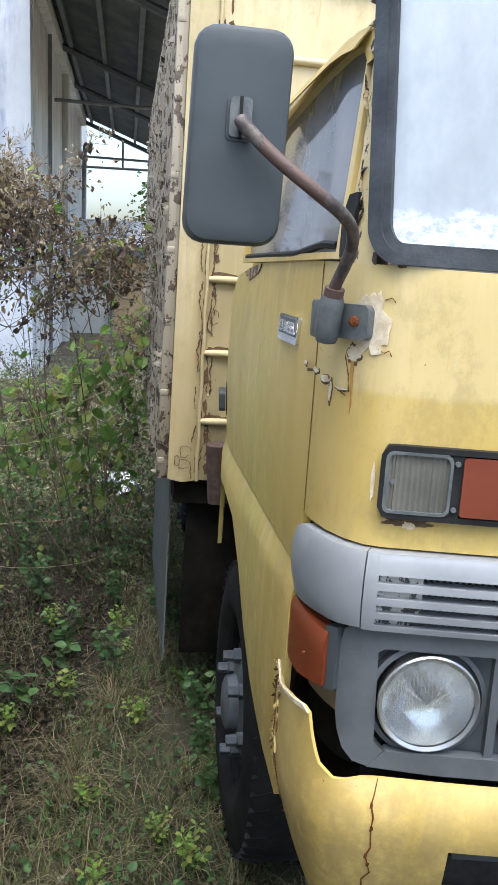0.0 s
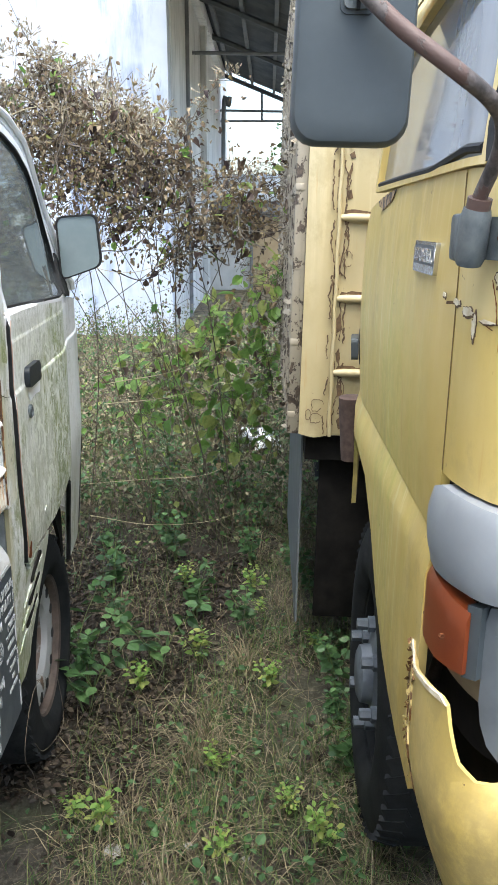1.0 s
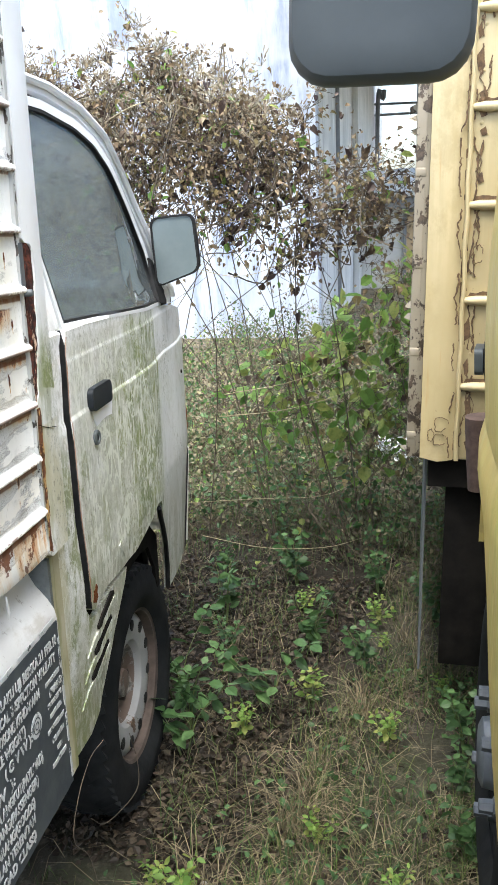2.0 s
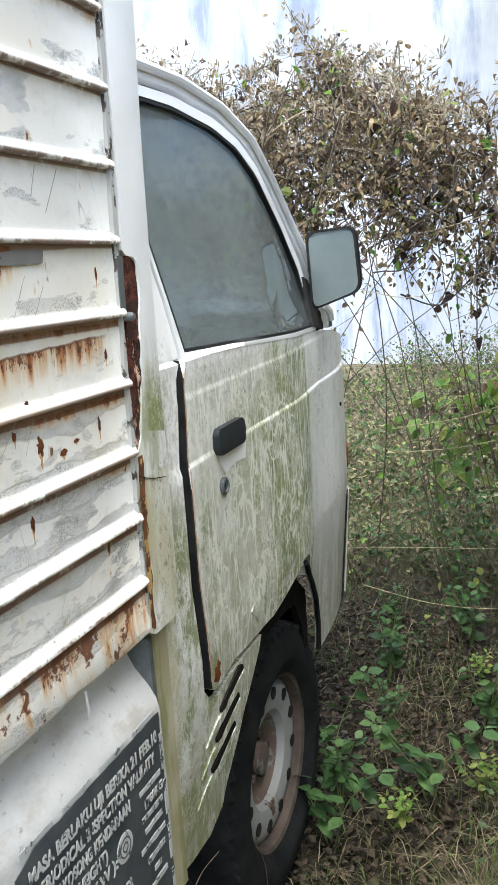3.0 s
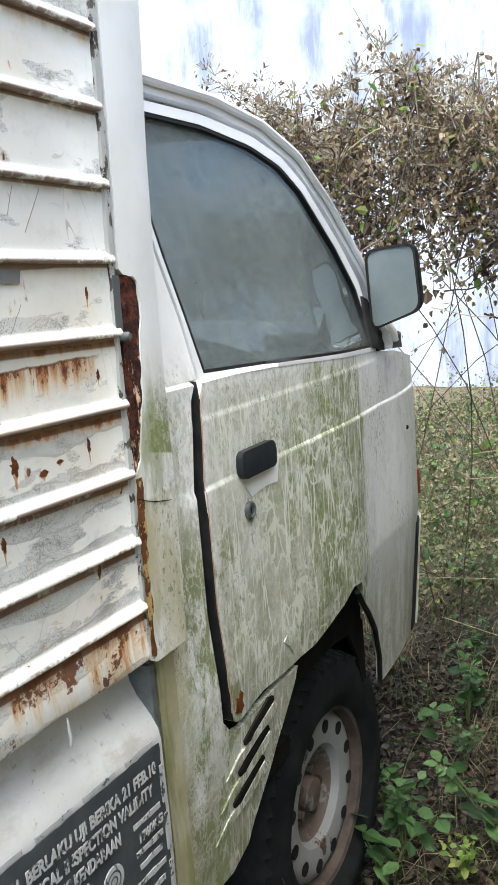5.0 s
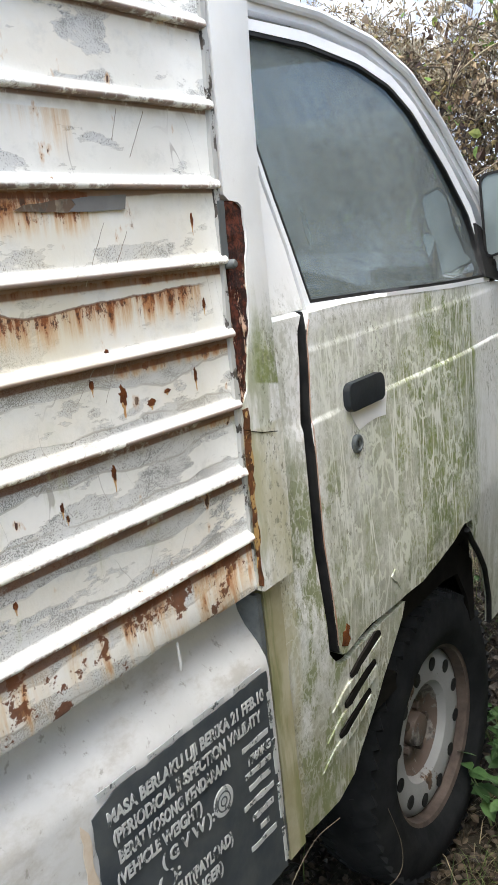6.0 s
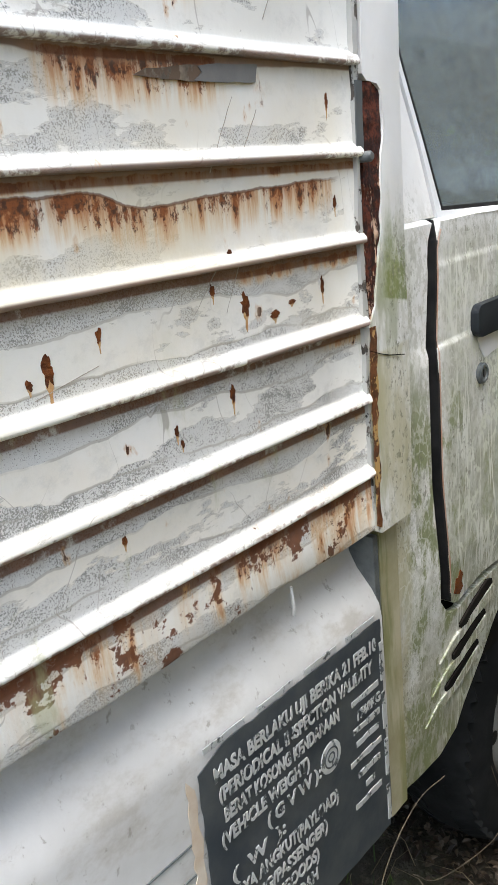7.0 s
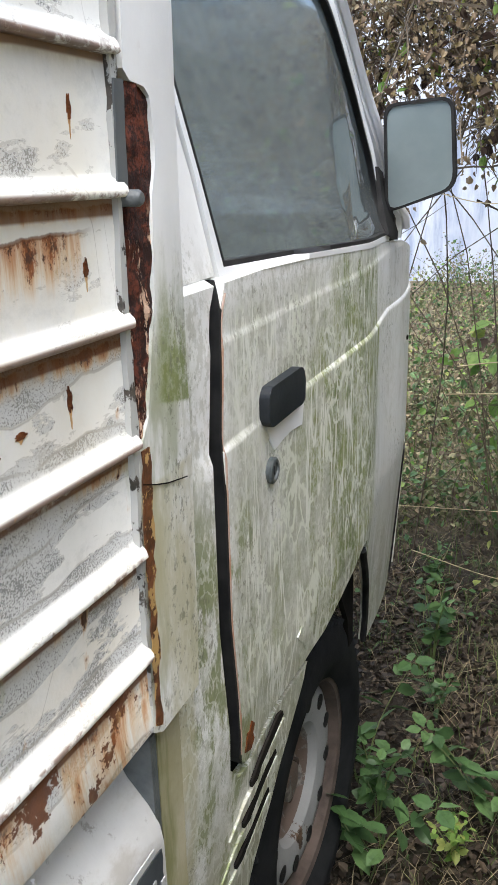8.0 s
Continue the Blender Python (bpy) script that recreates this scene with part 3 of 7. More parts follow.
OLIVELEAF = leaf_mat("grey_green_leaf", [(0.13, 0.155, 0.07), (0.19, 0.20, 0.10), (0.09, 0.11, 0.05), (0.25, 0.225, 0.125)])
GRASS = leaf_mat("grass_blade", [(0.07, 0.115, 0.03), (0.11, 0.16, 0.045), (0.17, 0.18, 0.07), (0.055, 0.09, 0.03)])
STRAW = leaf_mat("dry_straw", [(0.20, 0.165, 0.10), (0.30, 0.25, 0.155), (0.125, 0.10, 0.062)])
LITTER = leaf_mat("dead_leaf_litter", [(0.042, 0.030, 0.021), (0.070, 0.050, 0.034), (0.027, 0.020, 0.015), (0.11, 0.085, 0.058)])
STEM = simple("brown_twig", (0.055, 0.042, 0.030), (0.12, 0.095, 0.062), 0.8, 40)
CANE = simple("straw_coloured_cane", (0.30, 0.245, 0.14), (0.40, 0.34, 0.21), 0.7, 20)
GSTEM = simple("green_stem", (0.09, 0.13, 0.04), (0.15, 0.18, 0.06), 0.6, 20)
CURLED = leaf_mat("curled_dark_leaf", [(0.050, 0.033, 0.030), (0.085, 0.055, 0.042), (0.030, 0.022, 0.022), (0.12, 0.085, 0.055)])
BARK = simple("tree_bark", (0.07, 0.06, 0.045), (0.13, 0.11, 0.085), 0.9, 12, bump=.6)
TREELEAF = leaf_mat("tree_leaf", [(0.04, 0.085, 0.022), (0.06, 0.12, 0.03), (0.03, 0.065, 0.02)])
PEBBLE = simple("pale_stone", (0.22, 0.21, 0.20), (0.36, 0.35, 0.33), 0.85, 60, bump=.5)
PLASTIC = simple("white_plastic_rubbish", (0.70, 0.72, 0.74), (0.8, 0.8, 0.82), 0.4, 20)
BEIGE2 = mossy_metal("grimy_white_bumper", (0.42, 0.41, 0.36), (0.52, 0.51, 0.46), (0.28, 0.28, 0.20))
HUBM = simple("grimy_blue_grey_hub", (0.06, 0.07, 0.085), (0.11, 0.125, 0.145), 0.55, 20)

REFLECT = simple("frosted_reflector", (0.72, 0.74, 0.76), (0.82, 0.84, 0.86), 0.22, 20, metal=1, bump=.05)
STRIP = flaking("buckled_grey_strip", (0.42, 0.42, 0.40), (0.10, 0.085, 0.07), 0.54, 42)
HUBRUST = flaking("rusty_wheel_centre", (0.105, 0.075, 0.058), (0.22, 0.20, 0.18), 0.54, 16)
CRACKED = simple("cracked_brown_paint", (0.060, 0.036, 0.020), (0.155, 0.095, 0.046), 0.85, 70, bump=.6)
PILLAR = flaking("flaked_yellow_pillar", (0.50, 0.41, 0.21), (0.10, 0.07, 0.045), 0.575, 24)
LAMPRING = simple("dull_steel_ring", (0.30, 0.31, 0.32), (0.42, 0.43, 0.44), 0.3, 20, metal=.8, bump=.05)
THICKET = leaf_mat("dry_thicket_leaf", [(0.15, 0.115, 0.07), (0.22, 0.175, 0.108), (0.095, 0.07, 0.046), (0.29, 0.245, 0.15)])


# ---- mesh helpers ----
def finish(bm, sharp=38):
    bmesh.ops.recalc_face_normals(bm, faces=bm.faces)
    for f in bm.faces:
        f.smooth = True
    lim = radians(sharp)
    for e in bm.edges:
        if len(e.link_faces) == 2 and e.calc_face_angle(0) > lim:
            e.smooth = False


def link(name, bm, material, sharp=38):
    finish(bm, sharp)
    me = bpy.data.meshes.new(name)
    bm.to_mesh(me)
    bm.free()
    me.materials.append(material)
    return new(name, me)


def part(name, bm, material, parent, label=""):
    ob = link(name, bm, material)
    ob.parent = parent
    if label:
        ob["label"] = label
    return ob


def raw(name, verts, faces, material, parent=None, smooth=False):
    me = bpy.data.meshes.new(name)
    me.from_pydata(verts, [], faces)
    me.materials.append(material)
    if smooth:
        me.polygons.foreach_set("use_smooth", [True] * len(me.polygons))
    ob = new(name, me)
    ob.parent = parent
    return ob


def box(size, at=(0, 0, 0), rot=(0, 0, 0), bevel=0.0, bm=None, seg=2):
    own = bm is None
    bm = bm or bmesh.new()
    m = pose(*at, *rot) @ Matrix.Diagonal((*size, 1))
    vs = bmesh.ops.create_cube(bm, size=1.0, matrix=m)["verts"]
    if bevel:
        es = list({e for v in vs for e in v.link_edges})
        bmesh.ops.bevel(bm, geom=es, offset=bevel, segments=seg, affect="EDGES", profile=0.5)
    return bm


def tube(points, radius, seg=8, bm=None, caps=True):
    """A pipe along points; radius is one number or one for each point."""
    bm = bm or bmesh.new()
    pts = [Vector(p) for p in points]
    rs = radius if isinstance(radius, (list, tuple)) else [radius] * len(pts)
    rings, up = [], None
    for i, p in enumerate(pts):
        d = (pts[min(i + 1, len(pts) - 1)] - pts[max(i - 1, 0)]).normalized()
        if up is None:
            up = d.orthogonal().normalized()
        up = (up - d * up.dot(d)).normalized()
        w = d.cross(up)
        rings.append([bm.verts.new(p + (up * math.cos(a) + w * math.sin(a)) * rs[i]) for a in [2 * math.pi * k / seg for k in range(seg)]])
    for a, b in zip(rings, rings[1:]):
        for k in range(seg):
            bm.faces.new((a[k], a[(k + 1) % seg], b[(k + 1) % seg], b[k]))
    if caps:
        bm.faces.new(rings[0][::-1])
        bm.faces.new(rings[-1])
    return bm


def smooth_path(points, n=6):
    """Catmull-Rom through the points."""
    ps = [Vector(p) for p in points]
    ps = [ps[0] * 2 - ps[1]] + ps + [ps[-1] * 2 - ps[-2]]
    out = []
    for a, b, c, d in zip(ps, ps[1:], ps[2:], ps[3:]):
        for k in range(n):
            t = k / n
            out.append(0.5 * (2 * b + (c - a) * t + (2 * a - 5 * b + 4 * c - d) * t * t + (3 * b - a - 3 * c + d) * t ** 3))
    return out + [ps[-2]]


def lathe(profile, at, axis="X", seg=48, bm=None, wobble=None):
    """Turns (along, radius) points round an axis through at."""
    bm = bm or bmesh.new()
    rings = []
    for h, r in profile:
        ring = []
        for k in range(seg):
            a = 2 * math.pi * k / seg
            rr = r + (wobble(h, r, k) if wobble else 0)
            c, s = rr * math.cos(a), rr * math.sin(a)
            co = {"X": (h, c, s), "Y": (c, h, s), "Z": (c, s, h)}[axis]
            ring.append(bm.verts.new(Vector(at) + Vector(co)))
        rings.append(ring)
    for a, b in zip(rings, rings[1:]):
        for k in range(seg):
            bm.faces.new((a[k], a[(k + 1) % seg], b[(k + 1) % seg], b[k]))
    return bm


def panel(outline, fmap, thick, du=0.06, dv=0.06, bm=None, ragged=0.0):
    """A sheet with that outline in (u, v), laid on a surface fmap(u, v, depth), with a thickness."""
    bm = bm or bmesh.new()
    pts = list(outline)
    if ragged:
        fine = []
        for (a, b), (c, d) in zip(pts, pts[1:] + pts[:1]):
            k = max(1, int(math.hypot(c - a, d - b) / 0.012))
            for i in range(k):
                s = i / k
                j = ragged if 0 < i else 0
                fine.append((a + (c - a) * s + random.uniform(-j, j), b + (d - b) * s + random.uniform(-j, j)))
        pts = fine
    one = bmesh.new()
    one.faces.new([one.verts.new((u, v, 0)) for u, v in pts])
    one.normal_update()
    bmesh.ops.triangulate(one, faces=one.faces[:])
    us, vs = [p[0] for p in pts], [p[1] for p in pts]
    for lo, hi, step, ax in ((min(us), max(us), du, 0), (min(vs), max(vs), dv, 1)):
        k = math.ceil(lo / step + 1e-6)
        while k * step < hi - 1e-6:
            co, no = [0, 0, 0], [0, 0, 0]
            co[ax], no[ax] = k * step, 1
            bmesh.ops.bisect_plane(one, geom=one.verts[:] + one.edges[:] + one.faces[:], plane_co=co, plane_no=no, dist=1e-6)
            k += 1
    out = bmesh.ops.extrude_face_region(one, geom=one.faces[:])
    for v in out["geom"]:
        if isinstance(v, bmesh.types.BMVert):
            v.co.z = -1.0
    for v in one.verts:
        v.co = fmap(v.co.x, v.co.y, v.co.z * thick)
    bmesh.ops.recalc_face_normals(one, faces=one.faces)
    me = bpy.data.meshes.new("tmp")
    one.to_mesh(me)
    one.free()
    bm.from_mesh(me)
    bpy.data.meshes.remove(me)
    return bm


def ring(outer, inner, fmap, thick, bm=None, closed=True, lift=0.0):
    """A band between two outlines of as many points, laid on a surface."""
    bm = bm or bmesh.new()
    n = len(outer)
    lay = []
    for line, d in ((outer, lift), (inner, lift), (inner, lift - thick), (outer, lift - thick)):
        lay.append([bm.verts.new(fmap(u, v, d)) for u, v in line])
    for i in range(n if closed else n - 1):
        j = (i + 1) % n
        for a, b in ((0, 1), (1, 2), (2, 3), (3, 0)):
            bm.faces.new((lay[a][i], lay[a][j], lay[b][j], lay[b][i]))
    if not closed:
        for i in (0, n - 1):
            bm.faces.new([lay[k][i] for k in range(4)])
    return bm


def dense(line, n, closed=False):
    """n points evenly spaced along a polyline."""
    ps = [Vector((*p, 0)) for p in line]
    if closed:
        ps.append(ps[0])
    ls = [0.0]
    for a, b in zip(ps, ps[1:]):
        ls.append(ls[-1] + (b - a).length)
    out = []
    for k in range(n):
        s = ls[-1] * k / (n if closed else n - 1)
        i = max(j for j in range(len(ls) - 1) if ls[j] <= s + 1e-9)
        t = (s - ls[i]) / max(1e-9, ls[i + 1] - ls[i])
        p = ps[i].lerp(ps[i + 1], min(1, t))
        out.append((p.x, p.y))
    return out


def rounded(u0, v0, u1, v1, r, n=5):
    out = []
    for cx, cy, a0 in ((u1 - r, v1 - r, 0), (u0 + r, v1 - r, 90), (u0 + r, v0 + r, 180), (u1 - r, v0 + r, 270)):
        for k in range(n + 1):
            a = radians(a0 + 90 * k / n)
            out.append((cx + r * math.cos(a), cy + r * math.sin(a)))
    return out


def thing(name, m, label, category, **more):
    return_ob = new(name)
    return_ob.empty_display_size = 0.1
    return_ob.matrix_world = m
    return tagged(return_ob, label, category, **more)


def words(text, height, m, material, parent, name="lettering"):
    """Flat lettering: x along the line, y up."""
    cu = bpy.data.curves.new(name, "FONT")
    cu.body, cu.size, cu.extrude, cu.offset = text, height * 1.42, 0.0004, height * 0.045
    ob = bpy.data.objects.new(name, cu)
    me = bpy.data.meshes.new_from_object(ob)
    bpy.data.objects.remove(ob)
    bpy.data.curves.remove(cu)
    me.transform(m)
    me.materials.append(material)
    ob = new(name, me)
    ob.parent = parent
    return ob


# ---- ground, building, distance ----
def ground_z(x, y):
    h = -0.045 + 0.03 * noise.noise((x * 0.9, y * 0.9, 0.3)) + 0.012 * noise.noise((x * 4, y * 4, 1.7))
    return h - 0.04 * max(0.0, min(1.0, (-0.5 - x) / 0.6)) * max(0.0, min(1.0, (3.4 - y) / 0.8))


def build_ground():
    xs = [-3000, -300, -60, -25, -12, -8] + [-6 + 0.1 * k for k in range(86)] + [4, 7, 12, 25, 60, 300, 3000]
    ys = [-3000, -300, -60, -20, -8, -4, -2] + [-1 + 0.1 * k for k in range(131)] + [14, 18, 25, 40, 80, 300, 3000]
    verts = [(x, y, ground_z(x, y)) for y in ys for x in xs]
    w = len(xs)
    faces = [(j * w + i, j * w + i + 1, (j + 1) * w + i + 1, (j + 1) * w + i) for j in range(len(ys) - 1) for i in range(w - 1)]
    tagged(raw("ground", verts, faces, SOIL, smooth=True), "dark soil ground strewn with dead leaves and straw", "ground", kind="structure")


build_ground()

# the building stands square to its own frame: x along the front wall, y along the grey side wall
SITE = pose(-3.12, 10.6, 0, 0, 0, 11)


def structure(name, bm, material, label, category, m=SITE):
    ob = link(name, bm, material)
    ob.matrix_world = m
    return tagged(ob, label, category, kind="structure")


structure("wall_front", box((16, 0.25, 7.0), (-8.02, 0.125, 3.3)), WALL, "tall whitewashed wall with blue-grey rain stains", "wall")
structure("wall_side", box((0.25, 14.0, 7.0), (-0.125, 7.26, 3.3)), GREYWALL, "bare grey rendered side wall in shade", "wall")
fx = structure("pilaster", box((0.10, 0.45, 7.0), (0.052, 5.0, 3.3), bevel=.01), GREYWALL, "grey rendered pier on the side wall", "pier")
bm = box((0.05, 0.05, 7.0), (0.03, 2.1, 3.3))
structure("drainpipe_joint", bm, STEEL, "dark vertical joint strip on the grey wall", "trim")


def shed_roof():
    """A lean-to roof along the side wall: corrugated sheet on steel purlins and rafters, closed by a light truss at its far end."""
    t = thing("lean_to_roof", SITE, "dark corrugated lean-to roof on grey steel sections", "roof", kind="structure")
    x0, x1, z0, z1, ya, yb = 0.0, 2.05, 4.75, 3.95, -3.4, 11.0
    verts, faces, n = [], [], 150
    for i in range(n + 1):
        y = ya + (yb - ya) * i / n
        h = 0.03 * math.sin(i * math.pi / 1.5)
        for k in range(5):
            s = k / 4
            verts.append((x0 + (x1 - x0) * s, y, z0 + (z1 - z0) * s + h + 0.06))
    for i in range(n):
        for k in range(4):
            a = i * 5 + k
            faces.append((a, a + 1, a + 6, a + 5))
    ob = raw("roof_sheet", verts, faces, ROOFING, t)
    sol = ob.modifiers.new("thick", "SOLIDIFY")
    sol.thickness = 0.012
    for k in range(4):
        s = (k + 0.5) / 4
        part("purlin", box((0.06, yb - ya, 0.09), (x0 + (x1 - x0) * s, (ya + yb) / 2, z0 + (z1 - z0) * s - 0.02)), ROOFING, t)
    for y in (-1.2, 3.2, 6.2, 10.9):
        part("rafter", tube([(x0, y, z0 - .1), (x1, y, z1 - .1)], 0.05, 6), ROOFING, t)
        if y < 2 or 5 < y < 7:
            continue
        part("tie_bar", tube([(x0, y, z1 - .12), (x1, y, z1 - .16)], 0.028, 6), STEEL, t)
    part("edge_beam", box((0.07, yb - ya, 0.14), (x1, (ya + yb) / 2, z1 - 0.03)), STEEL, t)
    part("end_bar", tube([(x0, 11, z1 - .35), (x1, 11, z1 - .35)], 0.03, 6), STEEL, t)
    part("end_bar", tube([(1.0, 11, z1 - .35), (1.0, 11, 4.3)], 0.025, 6), STEEL, t)
    part("wall_beam", box((0.12, 14.2, 0.22), (0.065, 3.7, 4.62)), GREYWALL, t)
    part("gutter_pipe", tube(smooth_path([(.25, 10.6, 4.1), (.22, 10.6, 3.9), (.10, 10.6, 3.8), (.08, 10.6, 0)]), 0.05, 8), STEEL, t)


shed_roof()


def far_house():
    t = thing("far_house", pose(-2.9, 17.5, 0, 0, 0, 6), "low pale house with a light sheet roof beyond the yard", "house")
    part("wall", box((5.0, 0.2, 1.75), (0, 0, 0.8)), HOUSEW, t)
    part("fascia", box((5.2, 0.1, 0.30), (0, -0.35, 1.62)), STEEL, t, "weathered brown-grey fascia")
    part("roof", box((5.4, 2.2, 0.06), (0, 0.6, 1.98), (14, 0, 0)), PALEROOF, t)
    d = part("door", box((0.75, 0.06, 1.55), (-0.28, -0.13, 0.62)), BOARD, t, "ochre boarded door")
    for x in (-0.68, 0.12):
        part("door_frame", box((0.06, 0.09, 1.6), (x, -0.14, 0.62)), STEEL, d)
    part("door_frame", box((0.86, 0.09, 0.06), (-0.28, -0.14, 1.42)), STEEL, d)


far_house()

# ---- the white van ----
VAN_AT = pose(-0.66, 1.547, 0, 0, 0, 14)
van = thing("delivery_van", VAN_AT, "abandoned white box van with rust and green algae streaks", "van")

# plan line of the van's near side and front corner: arc length -> place and direction
VPLAN = []
px, py, th = -0.018, 1.0, 0.0
for i in range(400):
    VPLAN.append((px, py, th))
    px -= math.sin(th) * 0.005
    py += math.cos(th) * 0.005
    th = min(radians(86), th + 0.005 * (0.72 if i < 62 else 5.2))


def vplan(u):
    if u <= 1.0:
        return -0.018, u, 0.0
    k = min(398.0, (u - 1.0) / 0.005)
    i, f = int(k), k - int(k)
    return tuple(a + (b - a) * f for a, b in zip(VPLAN[i], VPLAN[i + 1]))


def taper(p):
    """The cab draws in towards its nose."""
    k = max(0.0, min(1.0, (p.y - .75) / .22))
    k = .07 * k * k * (3 - 2 * k)
    return Vector((p.x - k * (.619 - p.x), p.y + k * (p.y + .837), p.z + k * .6 * (p.z - 1.426)))


def vmap(u, v, d=0.0):
    """Van skin: u along the side and round the front, v the height, d outwards."""
    x, y, t = vplan(u)
    k = math.sin(t)
    g = 0.0
    if v > 1.285:
        g -= (0.16 + 0.34 * k) * (v - 1.285) + 0.012
    else:
        g -= 0.0016 * max(0, min(1, (v - 1.230) / 0.003))
        g += 0.004 * max(0, min(1, (1.126 - v) / 0.003)) * max(0.0, min(1.0, (u - 0.40) / 0.06), min(1.0, (0.31 - u) / 0.03) if u > 0.12 else 0.0)
    if v < 0.8:
        g -= 0.08 * (0.8 - v)
    g += d
    return taper(Vector((x + math.cos(t) * g, y + math.sin(t) * g, v)))


def flat(x0):
    return lambda u, v, d=0.0: Vector((x0 + d, u, v))


def tilt(y, z):
    return z - 0.024 * y


def cargo_box():
    top, back, far = 1.98, -2.35, -1.66
    body = box((abs(far) - 0.03, abs(back) + 0.01, top - 0.95), (far / 2 - 0.012, back / 2, (top + 0.95) / 2))
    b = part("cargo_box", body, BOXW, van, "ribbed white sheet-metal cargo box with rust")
    ys = [back + 0.04 * k for k in range(int(-back / 0.04) + 1)]
    ys[-1] = 0.0
    for k in range(-1, 11):
        zr = RIB0 + RIB * k
        zn = zr + RIB
        if k == -1:
            prof = [(0.946, 0.004), (0.950, 0.006), (0.975, 0.003), (1.011, 0.002), (1.015, 0.0)]
        else:
            prof = [(zr - .0100, -.004), (zr - .0099, .0040), (zr - .0095, .0080), (zr - .0082, .0098), (zr - .0055, .0102), (zr - .0025, .0092), (zr + .0005, .0062), (zr + .0025, .0028), (zr + .0040, .0008), (zr + .0065, .0002), (zr + .0120, 0), (zr + .050, .0006), (zn - .0100, 0)]
        verts, faces = [], []
        m = len(prof)
        for y in ys:
            wob = 0.0022 * noise.noise((y * 3.1, k * 2.3, 0)) + 0.0010 * noise.noise((y * 17, k, 4))
            dent = 0.004 * max(0, noise.noise((y * 2.2, k * 1.7, 9)))
            for j, (z, x) in enumerate(prof):
                zz = z + (wob if j < m - 1 else 0.0022 * noise.noise((y * 3.1, (k + 1) * 2.3, 0)))
                if k == -1 and j < 2:
                    zz += 0.006 * noise.noise((y * 9, 3, 3)) + 0.004 * noise.noise((y * 40, 3, 8))
                verts.append((x - (dent if 3 < j < m - 1 else 0) + 0.001, y + (0.028 * (z - 1.0) if y > -0.01 else 0), tilt(y, zz)))
        for i in range(len(ys) - 1):
            for j in range(m - 1):
                a = i * m + j
                faces.append((a, a + m, a + m + 1, a + 1))
        for i in (0, len(ys) - 1):
            faces.append([i * m + j for j in range(m)])
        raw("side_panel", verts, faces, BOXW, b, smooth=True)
    # end strip, dark gap and rivet at the front edge of the ribbed side
    part("edge_strip", panel([(0.001, .965), (.007, .965), (.010, 1.20), (.008, 1.30), (.009, 1.40), (.010, 1.44), (.014, 1.449), (.019, 1.52), (.024, 1.60), (.041, 1.95), (.031, 1.95), (.014, 1.60), (.006, 1.45), (.001, 1.30), (-.001, 1.1)], flat(0.006), 0.02, ragged=.0012), STRIP, b, "buckled grey edge strip")
    part("gap_plate", panel([(.002, 1.374), (.016, 1.374), (.019, 1.449), (.007, 1.449)], flat(.0075), .0015, ragged=.0006), SKIRT, b, "dark grey plate in the joint")
    part("gap_filler", panel([(-.004, .95), (.040, .95), (.06, 1.45), (.075, 1.95), (.0, 1.95)], flat(-0.012), 0.01), DARK, b)
    part("edge_bolt", lathe([(-.005, .006), (.010, .006), (.013, .004), (.0135, 0)], (.006, .014, 1.373), "X", 10), GREYPIPE, b)
    part("tape_strip", panel([(-.232, 1.4415), (-.190, 1.4410), (-.152, 1.4424), (-.148, 1.4574), (-.20, 1.4560), (-.226, 1.4530), (-.222, 1.4480)], lambda u, v, d=0: Vector((.0042 + d, u, tilt(u, v))), .001, ragged=.0006), TAPE, b, "scrap of grey tape stuck on the box")
    part("tape_residue", panel([(-.300, 1.4435), (-.262, 1.4410), (-.226, 1.4410), (-.218, 1.4475), (-.222, 1.4535), (-.25, 1.4525), (-.286, 1.4490)], lambda u, v, d=0: Vector((.0032 + d, u, tilt(u, v))), .001, ragged=.0012), flaking("brown_tape_residue", (.13, .085, .055), (.30, .24, .18), .53, 60), b, "brown remains of torn tape")
    # rust-eaten holes and torn paint scraps
    drip = simple("orange_rust_drip", (.60, .42, .22), (.44, .22, .075), .8, 110)
    on = lambda lift: lambda u, v, d=0: Vector((.0016 + lift + d, u, tilt(u, v)))
    for y, z, w, h in ((-0.425, 1.234, 0.011, 0.022), (-0.443, 1.227, 0.006, 0.007), (-0.372, 1.252, 0.006, 0.012), (-0.193, 1.248, 0.011, 0.020), (-0.150, 1.232, 0.014, 0.007), (-0.122, 1.240, 0.012, 0.004), (-0.068, 1.250, 0.006, 0.016), (-0.036, 1.331, 0.005, 0.012), (-0.040, 1.429, 0.005, 0.014), (-0.044, 1.384, 0.003, 0.005), (-0.301, 1.153, 0.005, 0.010), (-0.296, 1.140, 0.004, 0.006), (-0.223, 1.169, 0.007, 0.016), (-0.236, 1.267, 0.006, 0.010), (-0.208, 1.297, 0.005, 0.007), (-0.377, 1.077, 0.005, 0.008), (-0.550, 1.137, 0.007, 0.014), (-0.500, 1.323, 0.005, 0.009)):
        pts, run = [], []
        for k in range(26):
            t = 2 * math.pi * k / 26
            c, q = math.cos(t), math.sin(t)
            r = 1 + .55 * noise.noise((c * 1.5 + y * 80, q * 1.5, z * 60)) + .45 * noise.noise((c * 5, q * 5 + y * 70, z * 40))
            pts.append((y + w * .48 * r * c, z + h * .5 * r * q))
